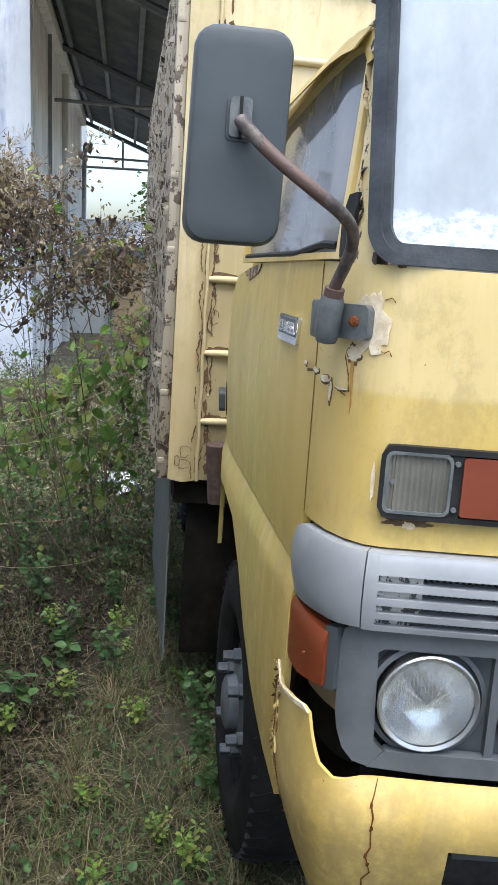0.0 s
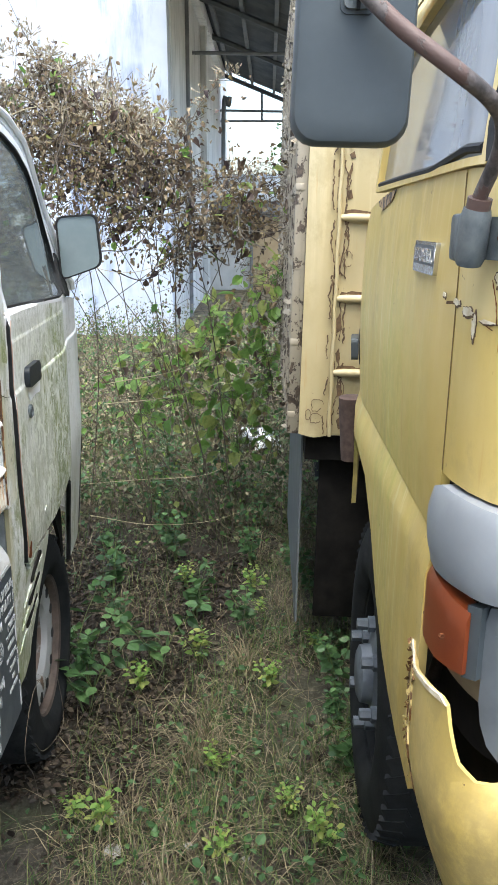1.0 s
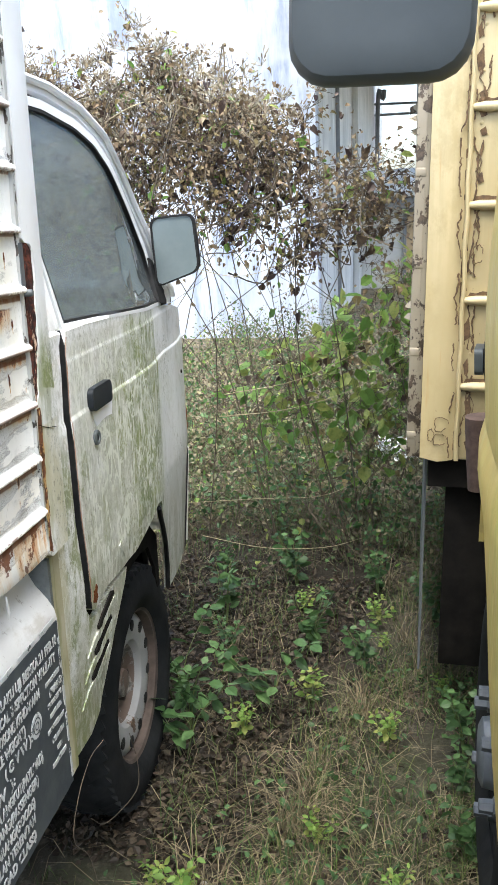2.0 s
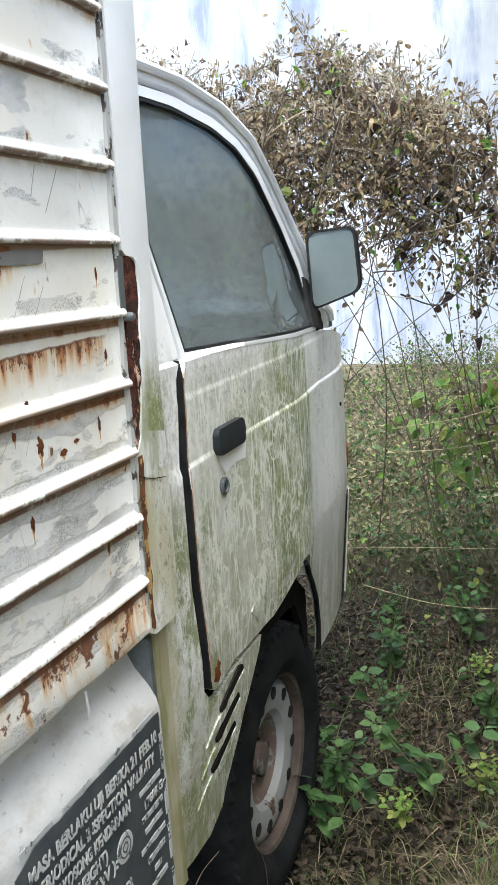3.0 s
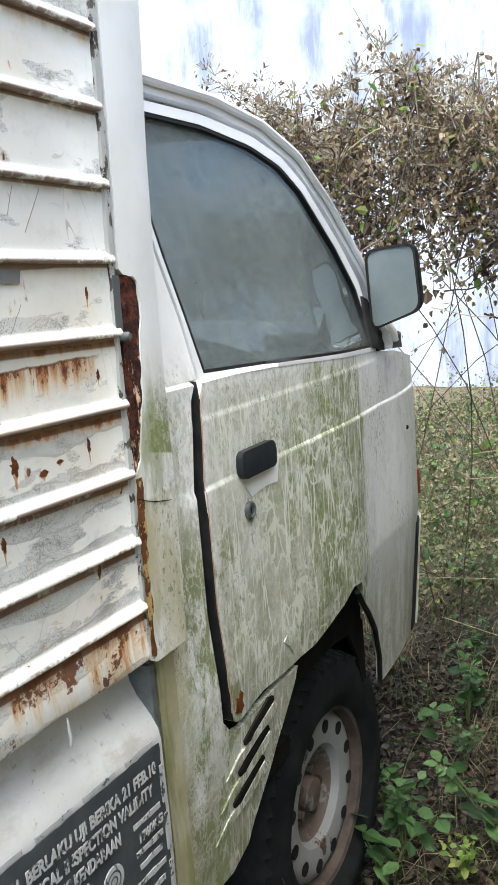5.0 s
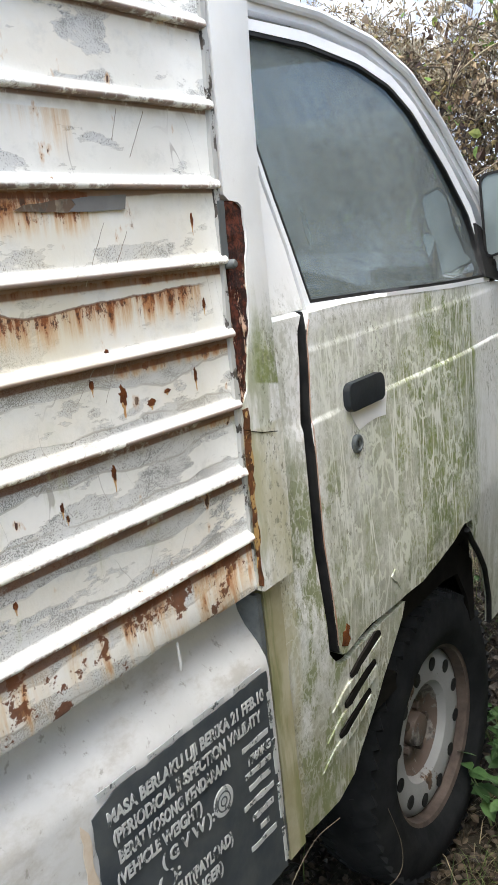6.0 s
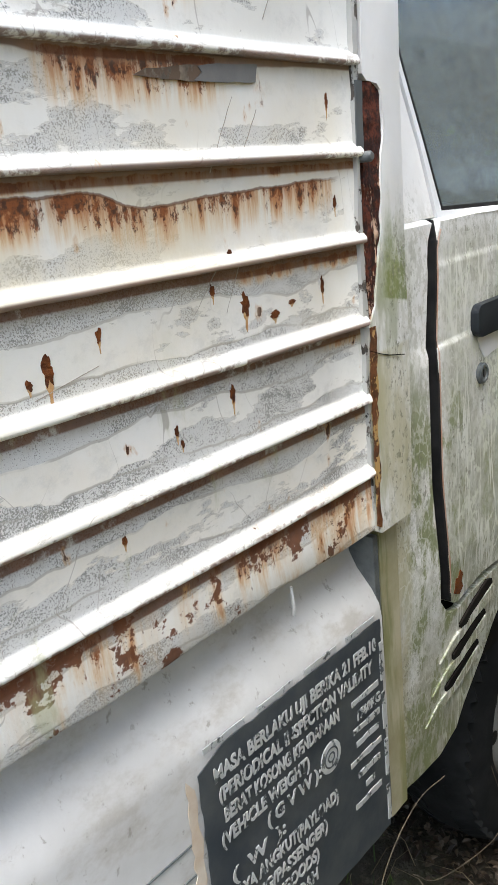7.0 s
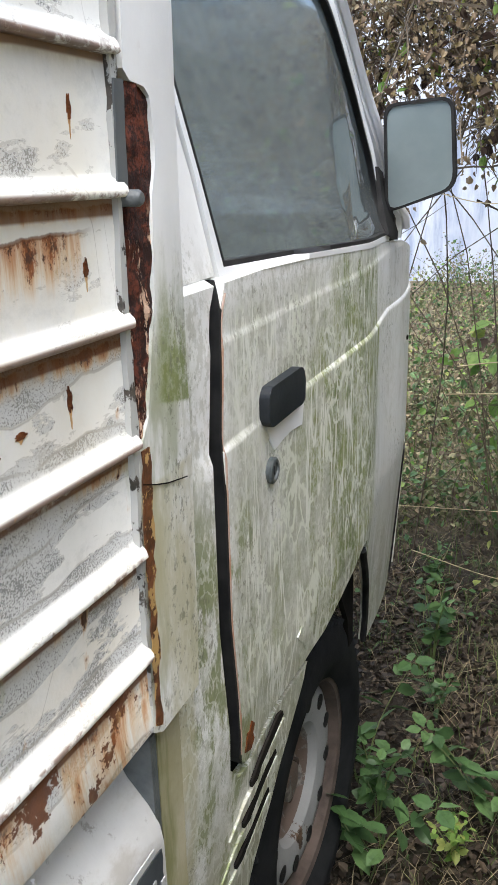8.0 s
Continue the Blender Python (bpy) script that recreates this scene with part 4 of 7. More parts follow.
            run.append((y + w * (.10 * noise.noise((y * 90, k, 2)) + (.30 if q > -.2 else .16 + .10 * noise.noise((k * 1.3, y * 50, 6))) * c), z - h * .55 + h * .75 * q * (1 + .3 * noise.noise((k * .9, y * 30, 1)))))
        part("rust_spot", panel(pts, on(.0004), .001), RUSTY, b)
        part("rust_drip", panel(run, on(0), .0004), drip, b)
    scratch = simple("scored_line", (.25, .22, .18), (.42, .38, .32), .8, 60)
    for y0, za, y1, zb in ((-.184, 1.430, -.223, 1.368), (-.151, 1.420, -.181, 1.376), (-.142, 1.545, -.155, 1.513), (-.100, 1.545, -.131, 1.497), (-.190, 1.295, -.220, 1.245), (-.220, 1.292, -.262, 1.250), (-.375, 1.228, -.44, 1.216)):
        part("scratch", tube([(.0014, y0 + (y1 - y0) * k / 6 + .0004 * math.sin(k * 3 + y0 * 90), tilt(y0, za + (zb - za) * k / 6)) for k in range(7)], .00035, 4), scratch, b)


cargo_box()


def cab_guard():
    """The white corner post before the cargo box, with its rusted-through rear edge."""
    side = [(0.000, .945), (.015, .936), (.086, .937), (.096, 1.00), (.105, 1.15), (.104, 1.30), (.108, 1.44), (.120, 1.60), (.143, 1.77), (.160, 1.99),
            (.046, 1.99), (.036, 1.75), (.030, 1.60), (.022, 1.456), (.030, 1.449), (.050, 1.446), (.057, 1.440), (.061, 1.41), (.060, 1.395), (.052, 1.372), (.049, 1.33), (.047, 1.30), (.038, 1.265), (.026, 1.212), (.014, 1.195), (.006, 1.18)]
    g = part("corner_post", panel(side, lambda u, v, d=0: Vector((.006 - .25 * max(0, u - .085) + d, u, v)), 0.02), WHITE, van, "white sheet-metal corner post, rusted through at its edge")
    part("rusted_edge", panel([(.011, 1.196), (.030, 1.205), (.044, 1.262), (.053, 1.30), (.056, 1.37), (.066, 1.40), (.064, 1.438), (.056, 1.446), (.044, 1.4505), (.040, 1.447), (.034, 1.4515), (.026, 1.446), (.020, 1.43), (.016, 1.36), (.012, 1.28)],
                              lambda u, v, d=0: Vector((.0035 + .0035 * noise.noise((u * 90, v * 60, 3)) + d, u, v)), 0.012, .006, .006, ragged=.0014), RUSTFLAKE, g, "flaking dark rust along the post edge")
    part("seam", tube([(x, y, z) for x, y, z in ((.007, .008, 1.164), (.0068, .03, 1.156), (.0066, .05, 1.150), (.0062, .080, 1.144), (.0058, .085, 1.143))], 0.0006, 5), DARK, g)
    part("cleaner_strip", panel([(.003, .950), (.014, .944), (.017, 1.05), (.022, 1.19), (.010, 1.19), (.006, 1.08)], flat(.0072), .0008, ragged=.0026), flaking("orange_rust_stain", (.46, .29, .11), (.17, .062, .022), .47, 75), g, "orange rust stain")
    part("lower_post", panel([(.030, .49), (.072, .49), (.078, .95), (.034, .95)], flat(-0.012), 0.02, ragged=.0008), BEIGE, van, "olive-stained beige post under the corner")


cab_guard()


def van_cab():
    low = [(.072, 1.289), (.212, 1.289), (.197, 1.262), (.179, 1.125), (.178, .934), (.200, .745), (.228, .712), (.26, .706), (.478, .716), (.466, .690), (.42, .625), (.372, .563), (.32, .508), (.279, .472), (.225, .452), (.072, .462)]
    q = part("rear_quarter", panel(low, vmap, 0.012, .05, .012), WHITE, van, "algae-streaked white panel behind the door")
    part("window_pillar", panel([(.072, 1.2895), (.236, 1.2895), (.224, 1.38), (.203, 1.47), (.188, 1.56), (.186, 1.62), (.204, 1.70), (.204, 1.735), (.072, 1.735)], vmap, 0.02, .05, .05), WHITE, van)
    # three slanting louvres behind the wheel
    for k in range(3):
        a, z = -.018 * k, .682 - .048 * k
        part("louvre", panel([(.205 + a, z - .046), (.245 + a, z - .022), (.372 + a, z + .014), (.385 + a, z + .004), (.372 + a, z - .010), (.262 + a, z - .034), (.222 + a, z - .044)],
                             lambda u, v, d=0: vmap(u, v, d + .002 + .007 * max(0, min(1, (u - .2) / .16))), .010, .03, .02), WHITE, q)
        part("louvre_slot", panel([(.262 + a, z - .003), (.354 + a, z + .031), (.370 + a, z + .026), (.374 + a, z + .017), (.282 + a, z - .013), (.264 + a, z - .012)], lambda u, v, d=0: vmap(u, v, d + .0035 + .004 * max(0, min(1, (u - .2) / .16))), .004), DARK, q)
    # door skin, window frame, glass
    dz = [(.229, 1.288), (.215, 1.262), (.200, 1.125), (.199, .934), (.220, .750), (.236, .728), (.25, .724), (.344, .732), (.40, .728), (.484, .731), (.55, .727), (.62, .737), (.70, .752), (.755, .772), (.80, .765), (.83, .86), (.90, 1.05), (.985, 1.245), (.93, 1.249), (.50, 1.279), (.26, 1.288)]
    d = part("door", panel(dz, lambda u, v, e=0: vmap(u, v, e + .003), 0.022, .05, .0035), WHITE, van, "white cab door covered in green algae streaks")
    part("door_edge", panel([(.2265, 1.287), (.2115, 1.262), (.1965, 1.125), (.1955, .934), (.2165, .750), (.226, .735), (.2235, .752), (.2005, .934), (.2015, 1.125), (.2165, 1.258)], lambda u, v, e=0: vmap(u, v, e + .0036), .028), BLACK, d, "black shut edge of the door")
    part("edge_rust", tube([vmap(u + .0035, v, .0036) for u, v in dense([(.222, 1.275), (.2115, 1.255), (.1985, 1.125), (.1975, .934), (.2185, .752)], 40)], .0013, 5), simple("rust_tinged_edge", (.36, .20, .13), (.48, .36, .30), .7, 40), d)
    part("corner_rust", panel([(.234, .744), (.252, .736), (.262, .745), (.256, .757), (.260, .768), (.250, .778), (.246, .766), (.238, .768)], lambda u, v, e=0: vmap(u, v, e + .0045), .0015, ragged=.003), RUSTY, d)
    part("paint_scab", panel([(.430, .80), (.455, .785), (.470, .757), (.452, .752), (.440, .772), (.418, .79)], lambda u, v, e=0: vmap(u, v, e + .005), .002, ragged=.003), WHITE, d, "lifted flake of white paint")
    part("door_gap", panel([(.180, 1.29), (.235, 1.29), (.235, .70), (.180, .70)], lambda u, v, e=0: vmap(u, v, e - .024), .004), BLACK, van, "black door gap")
    part("under_sill", panel([(.46, .735), (.80, .775), (.80, .742), (.70, .722), (.46, .700)], lambda u, v, e=0: vmap(u, v, e - .03), .01), mossy_metal("mossy_sill", (.11, .10, .06), (.16, .145, .09), (.07, .08, .03)), van, "mossy inner sill below the door")
    h = part("door_handle", panel(rounded(.304, 1.115, .424, 1.161, .015), lambda u, v, e=0: vmap(u, v, e + .016 - .05 * abs(v - 1.139)), .016, .02, .01), HANDLE, d, "black plastic door handle")
    part("handle_recess", panel([(.322, 1.112), (.330, 1.096), (.345, 1.078), (.372, 1.082), (.405, 1.084), (.436, 1.082), (.440, 1.100), (.446, 1.122), (.425, 1.122)], lambda u, v, e=0: vmap(u, v, e + .0045), .002, .02, .02, ragged=.001), CLEAN, d, "clean white patch below the handle")
    part("door_lock", lathe([(0, .0155), (.005, .0155), (.007, .013), (.007, .010), (.0045, .0095), (.0045, 0)], vmap(.333, 1.058, .003), "X", 24), GREYPIPE, d, "round key lock")
    part("key_slot", box((.001, .002, .011), vmap(.333, 1.058, .0082)), BLACK, d)
    wi = [(.252, 1.296), (.235, 1.38), (.214, 1.47), (.198, 1.555), (.196, 1.62), (.214, 1.688), (.410, 1.686), (.575, 1.668), (.682, 1.640), (.760, 1.594), (.866, 1.486), (.932, 1.395), (.948, 1.33), (.935, 1.260), (.70, 1.272), (.45, 1.286)]
    wo = [(.238, 1.288), (.226, 1.38), (.205, 1.47), (.190, 1.555), (.188, 1.62), (.206, 1.704), (.420, 1.704), (.590, 1.686), (.698, 1.657), (.778, 1.609), (.885, 1.501), (.955, 1.408), (.972, 1.33), (.962, 1.248), (.70, 1.264), (.45, 1.280)]
    n = 90
    part("window_frame", ring(dense(wo, n, True), dense(wi, n, True), vmap, .02, lift=.004), CLEAN, d, "white window frame")
    part("window_seal", ring(dense(wi, n, True), dense([(u + (.56 - u) * .022, v + (1.46 - v) * .03) for u, v in wi], n, True), vmap, .014, lift=.003), BLACK, d)
    pane = part("window_pane", panel(wi, lambda u, v, e=0: vmap(u, v, e - .006), .004, .08, .08), VGLASS, d, "dusty tinted side window")
    pane.visible_shadow = False
    # drip rail and roof edge over the window
    go = [(.08, 1.742), (.292, 1.738), (.462, 1.736), (.633, 1.713), (.767, 1.667), (.875, 1.583), (1.002, 1.438), (1.06, 1.34), (1.10, 1.26)]
    part("drip_rail", tube([vmap(u, v, .006) for u, v in dense(go, 50)], .0085, 8), CLEAN, van, "white drip rail")
    gi = [(u - .012, v - .020) for u, v in go]
    part("pillar_skin", ring(dense(go, 50), dense(gi, 50), vmap, .02, closed=False), CLEAN, van)
    # roof: a low crown from rail to far rail
    verts, faces = [], []
    us = dense(go, 30)
    for i, (u, v) in enumerate(us):
        a = vmap(u, v, .0)
        for k in range(13):
            s = k / 12
            verts.append((a.x - 1.52 * s, a.y + .02 * math.sin(math.pi * s), a.z + .075 * (1 - (2 * s - 1) ** 2) ** .6 + .004))
    for i in range(len(us) - 1):
        for k in range(12):
            p = i * 13 + k
            faces.append((p, p + 1, p + 14, p + 13))
    rf = raw("roof_skin", verts[:13 * 17], [f for f in faces if max(f) < 13 * 17], ROOFW, van, True)
    rf["label"] = "white roof speckled with lichen"
    ws = raw("windscreen", verts[13 * 16:], [tuple(i - 13 * 16 for i in f) for f in faces if min(f) >= 13 * 16], WSGLASS, van, True)
    ws["label"] = "dusty windscreen"
    # front fender with the wheel arch, and the nose
    fe = [(.806, .765), (.836, .86), (.906, 1.05), (.992, 1.245), (1.10, 1.235), (1.30, 1.20), (1.62, 1.18), (1.9, 1.17), (1.9, .47), (1.45, .45), (1.20, .44), (.952, .43), (.944, .50), (.906, .596), (.86, .66), (.825, .70)]
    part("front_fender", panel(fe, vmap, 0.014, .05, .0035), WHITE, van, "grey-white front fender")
    part("cowl", panel([(.995, 1.2465), (1.9, 1.18), (1.9, 1.26), (1.12, 1.262)], lambda u, v, e=0: vmap(u, v, e - .02), .01), BLACK, van)
    part("arch_lip", tube([vmap(u, v, -.004) for u, v in dense([(.79, .745), (.825, .70), (.86, .66), (.906, .596), (.944, .50), (.952, .43)], 20)], .007, 6), BLACK, van)
    part("bumper_gap", panel([(1.245, .44), (1.275, .745), (1.34, .745), (1.32, .43)], lambda u, v, e=0: vmap(u, v, e + .004), .012, .03, .06), BLACK, van, "black rubber joint at the bumper")
    part("front_bumper", panel([(1.325, .43), (1.35, .735), (1.36, .745), (1.9, .74), (1.9, .42)], lambda u, v, e=0: vmap(u, v, e + .010), .02, .04, .05), BEIGE2, van, "grey-white wrap-round bumper")
    part("side_indicator", panel(rounded(1.36, .80, 1.46, .88, .012), lambda u, v, e=0: vmap(u, v, e + .008), .02, .02, .03), ORANGE, van, "orange corner indicator")
    part("front_panel", box((1.10, .03, .76), (-1.12, 1.60, .80), bevel=.008), WHITE, van)
    part("nail_hole", lathe([(0, .006), (.003, .005), (.003, 0)], vmap(1.17, 1.03, .001), "X", 8), DARK, van)
    # the far side, floor and back of the cab
    far = -1.62
    part("cab_shell", box((.03, 1.45, .80), (far, .85, .85)), INSIDE, van)
    part("far_pillar", box((.03, .16, .46), (far, .17, 1.48)), INSIDE, van)
    part("cab_floor", box((1.25, 1.0, .03), (-.98, .65, .60)), INSIDE, van)
    part("cab_back", box((1.55, .03, 1.15), (-.84, .09, 1.16)), INSIDE, van)
    part("dashboard", box((1.45, .25, .30), (-.85, 1.20, 1.05), bevel=.05), INSIDE, van)
    part("cab_front", box((1.40, .03, .64), (-.88, 1.20, .92)), INSIDE, van)
    s = part("driver_seat", box((.46, .46, .14), (-.42, .52, .82), bevel=.04), SEAT, van, "grey vinyl driver's seat")
    part("seat_back", box((.46, .12, .55), (-.42, .27, 1.10), (-10, 0, 0), bevel=.05), SEAT, s)
    part("headrest", box((.24, .075, .15), (-.42, .24, 1.46), (-8, 0, 0), bevel=.035, seg=3), SEAT, s)
    st = part("steering_wheel", lathe([(.012 * math.sin(a), .185 + .012 * math.cos(a)) for a in [k * math.pi / 4 for k in range(9)]], (0, 0, 0), "Z", 36), BLACK, van)
    st.data.transform(pose(-.42, .92, 1.19, -38, 0, 0))


van_cab()


def wheel(parent, at, radius, rim, width, out, steel, flange, holes=12, lugs=5, lug_r=.055):
    """A wheel whose outer face looks along out (+1 or -1 on x); the tyre bulges and carries tread lugs."""
    x, y, z = at
    w = width / 2
    prof = [(-w * .8, rim), (-w, rim + .03), (-w * 1.04, rim + .35 * (radius - rim)), (-w * .98, rim + .7 * (radius - rim)), (-w * .82, radius - .008), (-w * .5, radius), (0, radius + .002), (w * .5, radius), (w * .82, radius - .008),
            (w * .98, rim + .7 * (radius - rim)), (w * 1.04, rim + .35 * (radius - rim)), (w, rim + .03), (w * .8, rim)]
    prof = [(h * out, r - .004) for h, r in prof]
    wh = part("wheel", lathe([(out * h, r) for h, r in ((-w * .8, rim), (w * .78, rim - .002), (w * .80, rim + .006), (w * .74, rim - .012), (w * .2, rim - .022), (-w * .7, rim - .03), (-w * .7, .02))], at, "X", 48), flange, parent, "rusted steel wheel")
    bmt = lathe(prof, at, "X", 72)
    part("tyre", bmt, TYRE, wh, "dusty black tyre")
    n = 52
    for side in (1, -1):
        bml = bmesh.new()
        for k in range(n):
            a = 2 * math.pi * (k + (.25 if side > 0 else .75)) / n
            m = Matrix.Translation(at) @ Matrix.Rotation(a, 4, "X") @ pose(side * w * .62, 0, radius - .0135, 0, side * 14, 24)
            bmesh.ops.create_cube(bml, size=1, matrix=m @ Matrix.Diagonal((w * .58, 2 * math.pi * radius / n * .66, .013, 1)))
        part("tread", bml, TYRE, wh)
    # pressed steel disc with vent holes
    r0, r1 = rim - .02, rim * .44
    disc = lathe([(out * h, r) for h, r in ((w * .20, r0 + .012), (w * .46, r0), (w * .56, rim * .82), (w * .58, rim * .70), (w * .50, rim * .56), (w * .30, rim * .50))], at, "X", 60)
    part("wheel_centre", lathe([(out * h, r) for h, r in ((w * .302, rim * .501), (w * .10, r1), (w * .02, r1 * .80), (w * .06, r1 * .45), (w * .34, r1 * .40), (w * .38, r1 * .3), (w * .38, 0.001))], at, "X", 48), HUBRUST, wh, "rusted wheel centre")
    part("wheel_disc", disc, steel, wh, "white-painted steel disc with round holes")
    for k in range(holes):
        a = 2 * math.pi * (k + .5) / holes
        rr = rim * .755
        c = Vector(at) + Vector((out * w * .575, rr * math.cos(a), rr * math.sin(a)))
        hole = lathe([(-.003, rim * .070), (.0018, rim * .076), (.002, rim * .068), (.001, 0.0005)], (0, 0, 0), "X", 14)
        for v in hole.verts:
            v.co = c + v.co * (1 if out > 0 else -1)
        part("vent_hole", hole, BLACK, wh)
    for k in range(lugs):
        a = 2 * math.pi * k / lugs
        c = Vector(at) + Vector((out * w * .05, lug_r * math.cos(a), lug_r * math.sin(a)))
        part("wheel_nut", lathe([(0, .011), (out * .016, .011), (out * .018, .008), (out * .019, 0.0005)], c, "X", 6), RIMR, wh)
    return wh


wheel(van, (-.175, .755, .250), .335, .210, .17, 1, RIMW, RIMR)
wheel(van, (-.20, -1.35, .250), .335, .210, .17, 1, RIMW, RIMR)
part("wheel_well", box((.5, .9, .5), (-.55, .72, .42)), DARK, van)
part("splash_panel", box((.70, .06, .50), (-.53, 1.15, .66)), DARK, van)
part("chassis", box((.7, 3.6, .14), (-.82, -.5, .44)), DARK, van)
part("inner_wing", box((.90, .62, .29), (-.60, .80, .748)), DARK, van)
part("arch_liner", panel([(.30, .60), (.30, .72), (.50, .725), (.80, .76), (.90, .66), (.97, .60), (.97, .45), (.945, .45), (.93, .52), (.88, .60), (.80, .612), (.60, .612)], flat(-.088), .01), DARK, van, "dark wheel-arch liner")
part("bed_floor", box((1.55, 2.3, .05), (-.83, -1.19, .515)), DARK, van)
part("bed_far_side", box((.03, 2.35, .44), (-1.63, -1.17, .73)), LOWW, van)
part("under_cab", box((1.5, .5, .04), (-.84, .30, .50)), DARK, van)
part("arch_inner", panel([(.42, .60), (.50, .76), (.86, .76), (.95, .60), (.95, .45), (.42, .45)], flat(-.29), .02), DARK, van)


def bed_side():
    """Lower side of the load bed: tucked under the box, a bright slanting shoulder, and the face that carries the stencil."""
    prof = [(.945, -.045), (.905, -.040), (.885, -.030), (.860, -.010), (.842, .000), (.825, .003), (.70, .004), (.60, .002), (.545, -.004), (.52, -.016), (.505, -.04)]
    ys = [-2.35 + .05 * k for k in range(48)]
    ys[-1] = .008
    verts = [(x + .0015 * noise.noise((y * 4, z * 6, 2)), y, tilt(y, z)) for y in ys for z, x in prof]
    m = len(prof)
    faces = [(i * m + j, (i + 1) * m + j, (i + 1) * m + j + 1, i * m + j + 1) for i in range(len(ys) - 1) for j in range(m - 1)]
    b = raw("bed_side", verts, faces, LOWW, van, True)
    b["label"] = "dull white lower side of the load bed"
    part("bed_edge", panel([(.008, .52), (.018, .52), (.018, .93), (.008, .93)], flat(-.004), .04), GREYPIPE, b)
    for z, y1 in ((.742, -.345), (.706, -.348)):
        part("pressed_groove", tube([(.0042, y, tilt(y, z)) for y in (-2.3, -1.6, -1.0, -.6, y1)], .0011, 5), GREYPIPE, b)
    part("weld_stub", tube([(.002, -.164, .945), (.004, -.164, .920), (.001, -.163, .908)], [.0016, .0024, .0012], 6), LOWW, b)
    part("stain_strip", panel([(-.358, .50), (-.340, .50), (-.342, .80), (-.352, .815)], lambda u, v, d=0: Vector((.0055 + d, u, tilt(u, v))), .0008, ragged=.003), simple("tan_stain", (.50, .40, .30), (.58, .52, .44), .8, 30), b, "tan run of rust water")
    on = lambda u, v, d=0: Vector((.0062 + d, u, tilt(u, v)))
    p = part("inspection_stencil", panel([(-.336, .512), (-.002, .512), (-.002, .826), (-.30, .826), (-.336, .812)], on, .001, ragged=.0012), STENCIL, van, "dark painted inspection panel with white stencilled lines")
    for k in range(4):
        a = -.325 + .083 * k
        part("border_dash", panel([(a, .829), (a + .062, .829), (a + .062, .836), (a, .836)], on, .0012, ragged=.0006), LETTER, p)
    for k in range(4):
        a = .795 - .072 * k
        part("border_dash", panel([(-.008, a - .055), (-.001, a - .055), (-.001, a), (-.008, a)], lambda u, v, d=0: on(u, v, d + .0012), .0012, ragged=.0006), LETTER, p)
    lines = [("MASA BERLAKU UJI BERIKA 21 FEB.10", .300), ("(PERIODICAL INSPECTION VALIDITY", .285), ("BERAT KOSONG KENDARAAN", .205), ("(VEHICLE WEIGHT)", .150), ("( G V W ):", .10), ("(  W  ):", .09),
             ("DAYA ANGKUT(PAYLOAD)", .20), ("ORANG(PASSENGER)", .17), ("BARANG(GOODS)", .145), ("JALAN TERENDAH", .15), ("(ROAD CLASS)", .14)]
    for k, (text, width) in enumerate(lines):
        z, y0 = .792 - .0262 * k, -.318 + (.004 * (k % 3) if k != 4 else .07)
        ob = words(text, .0165, Matrix.Identity(4), LETTER, p)
        xs = [v.co.x for v in ob.data.vertices]
        f = width / max(.01, max(xs) - min(xs))
        ob.data.transform(Matrix(((0, 0, 1, .0086), (f, 0, 0, y0), (-.024 * f, 1, 0, tilt(y0, z)), (0, 0, 0, 1))))
    for k, (a, w) in enumerate(((-.075, .06), (-.07, .055), (-.075, .06), (-.07, .05))):
        z = .738 - .020 * k
        if k == 1:
            ob = words("1760KG", .013, Matrix.Identity(4), LETTER, p)
            ob.data.transform(Matrix(((0, 0, 1, .0086), (.9, 0, 0, a), (0, 1, 0, z)
                                      , (0, 0, 0, 1))))
        else:
            part("line_bar", panel([(a, z), (a + w, z), (a + w, z + .008), (a, z + .008)], lambda u, v, d=0: on(u, v, d + .0012), .001, ragged=.0012), LETTER, p)
    for z, a, w in ((.655, -.085, .07), (.632, -.07, .05), (.610, -.055, .02), (.590, -.08, .06)):
        part("line_bar", panel([(a, z), (a + w, z), (a + w, z + .008), (a, z + .008)], lambda u, v, d=0: on(u, v, d + .0012), .001, ragged=.0016), LETTER, p)
    e = lathe([(0, .021), (.001, .020), (.001, .0005)], on(-.125, .70, .001), "X", 20)
    em = part("emblem", e, LETTER, p, "round white stencilled emblem")
    for r in (.013, .006):
        part("emblem_ring", lathe([(0.0022, r + .0012), (.003, r), (.0022, r - .0012)], on(-.125, .70, 0), "X", 20), STENCIL, em)


bed_side()


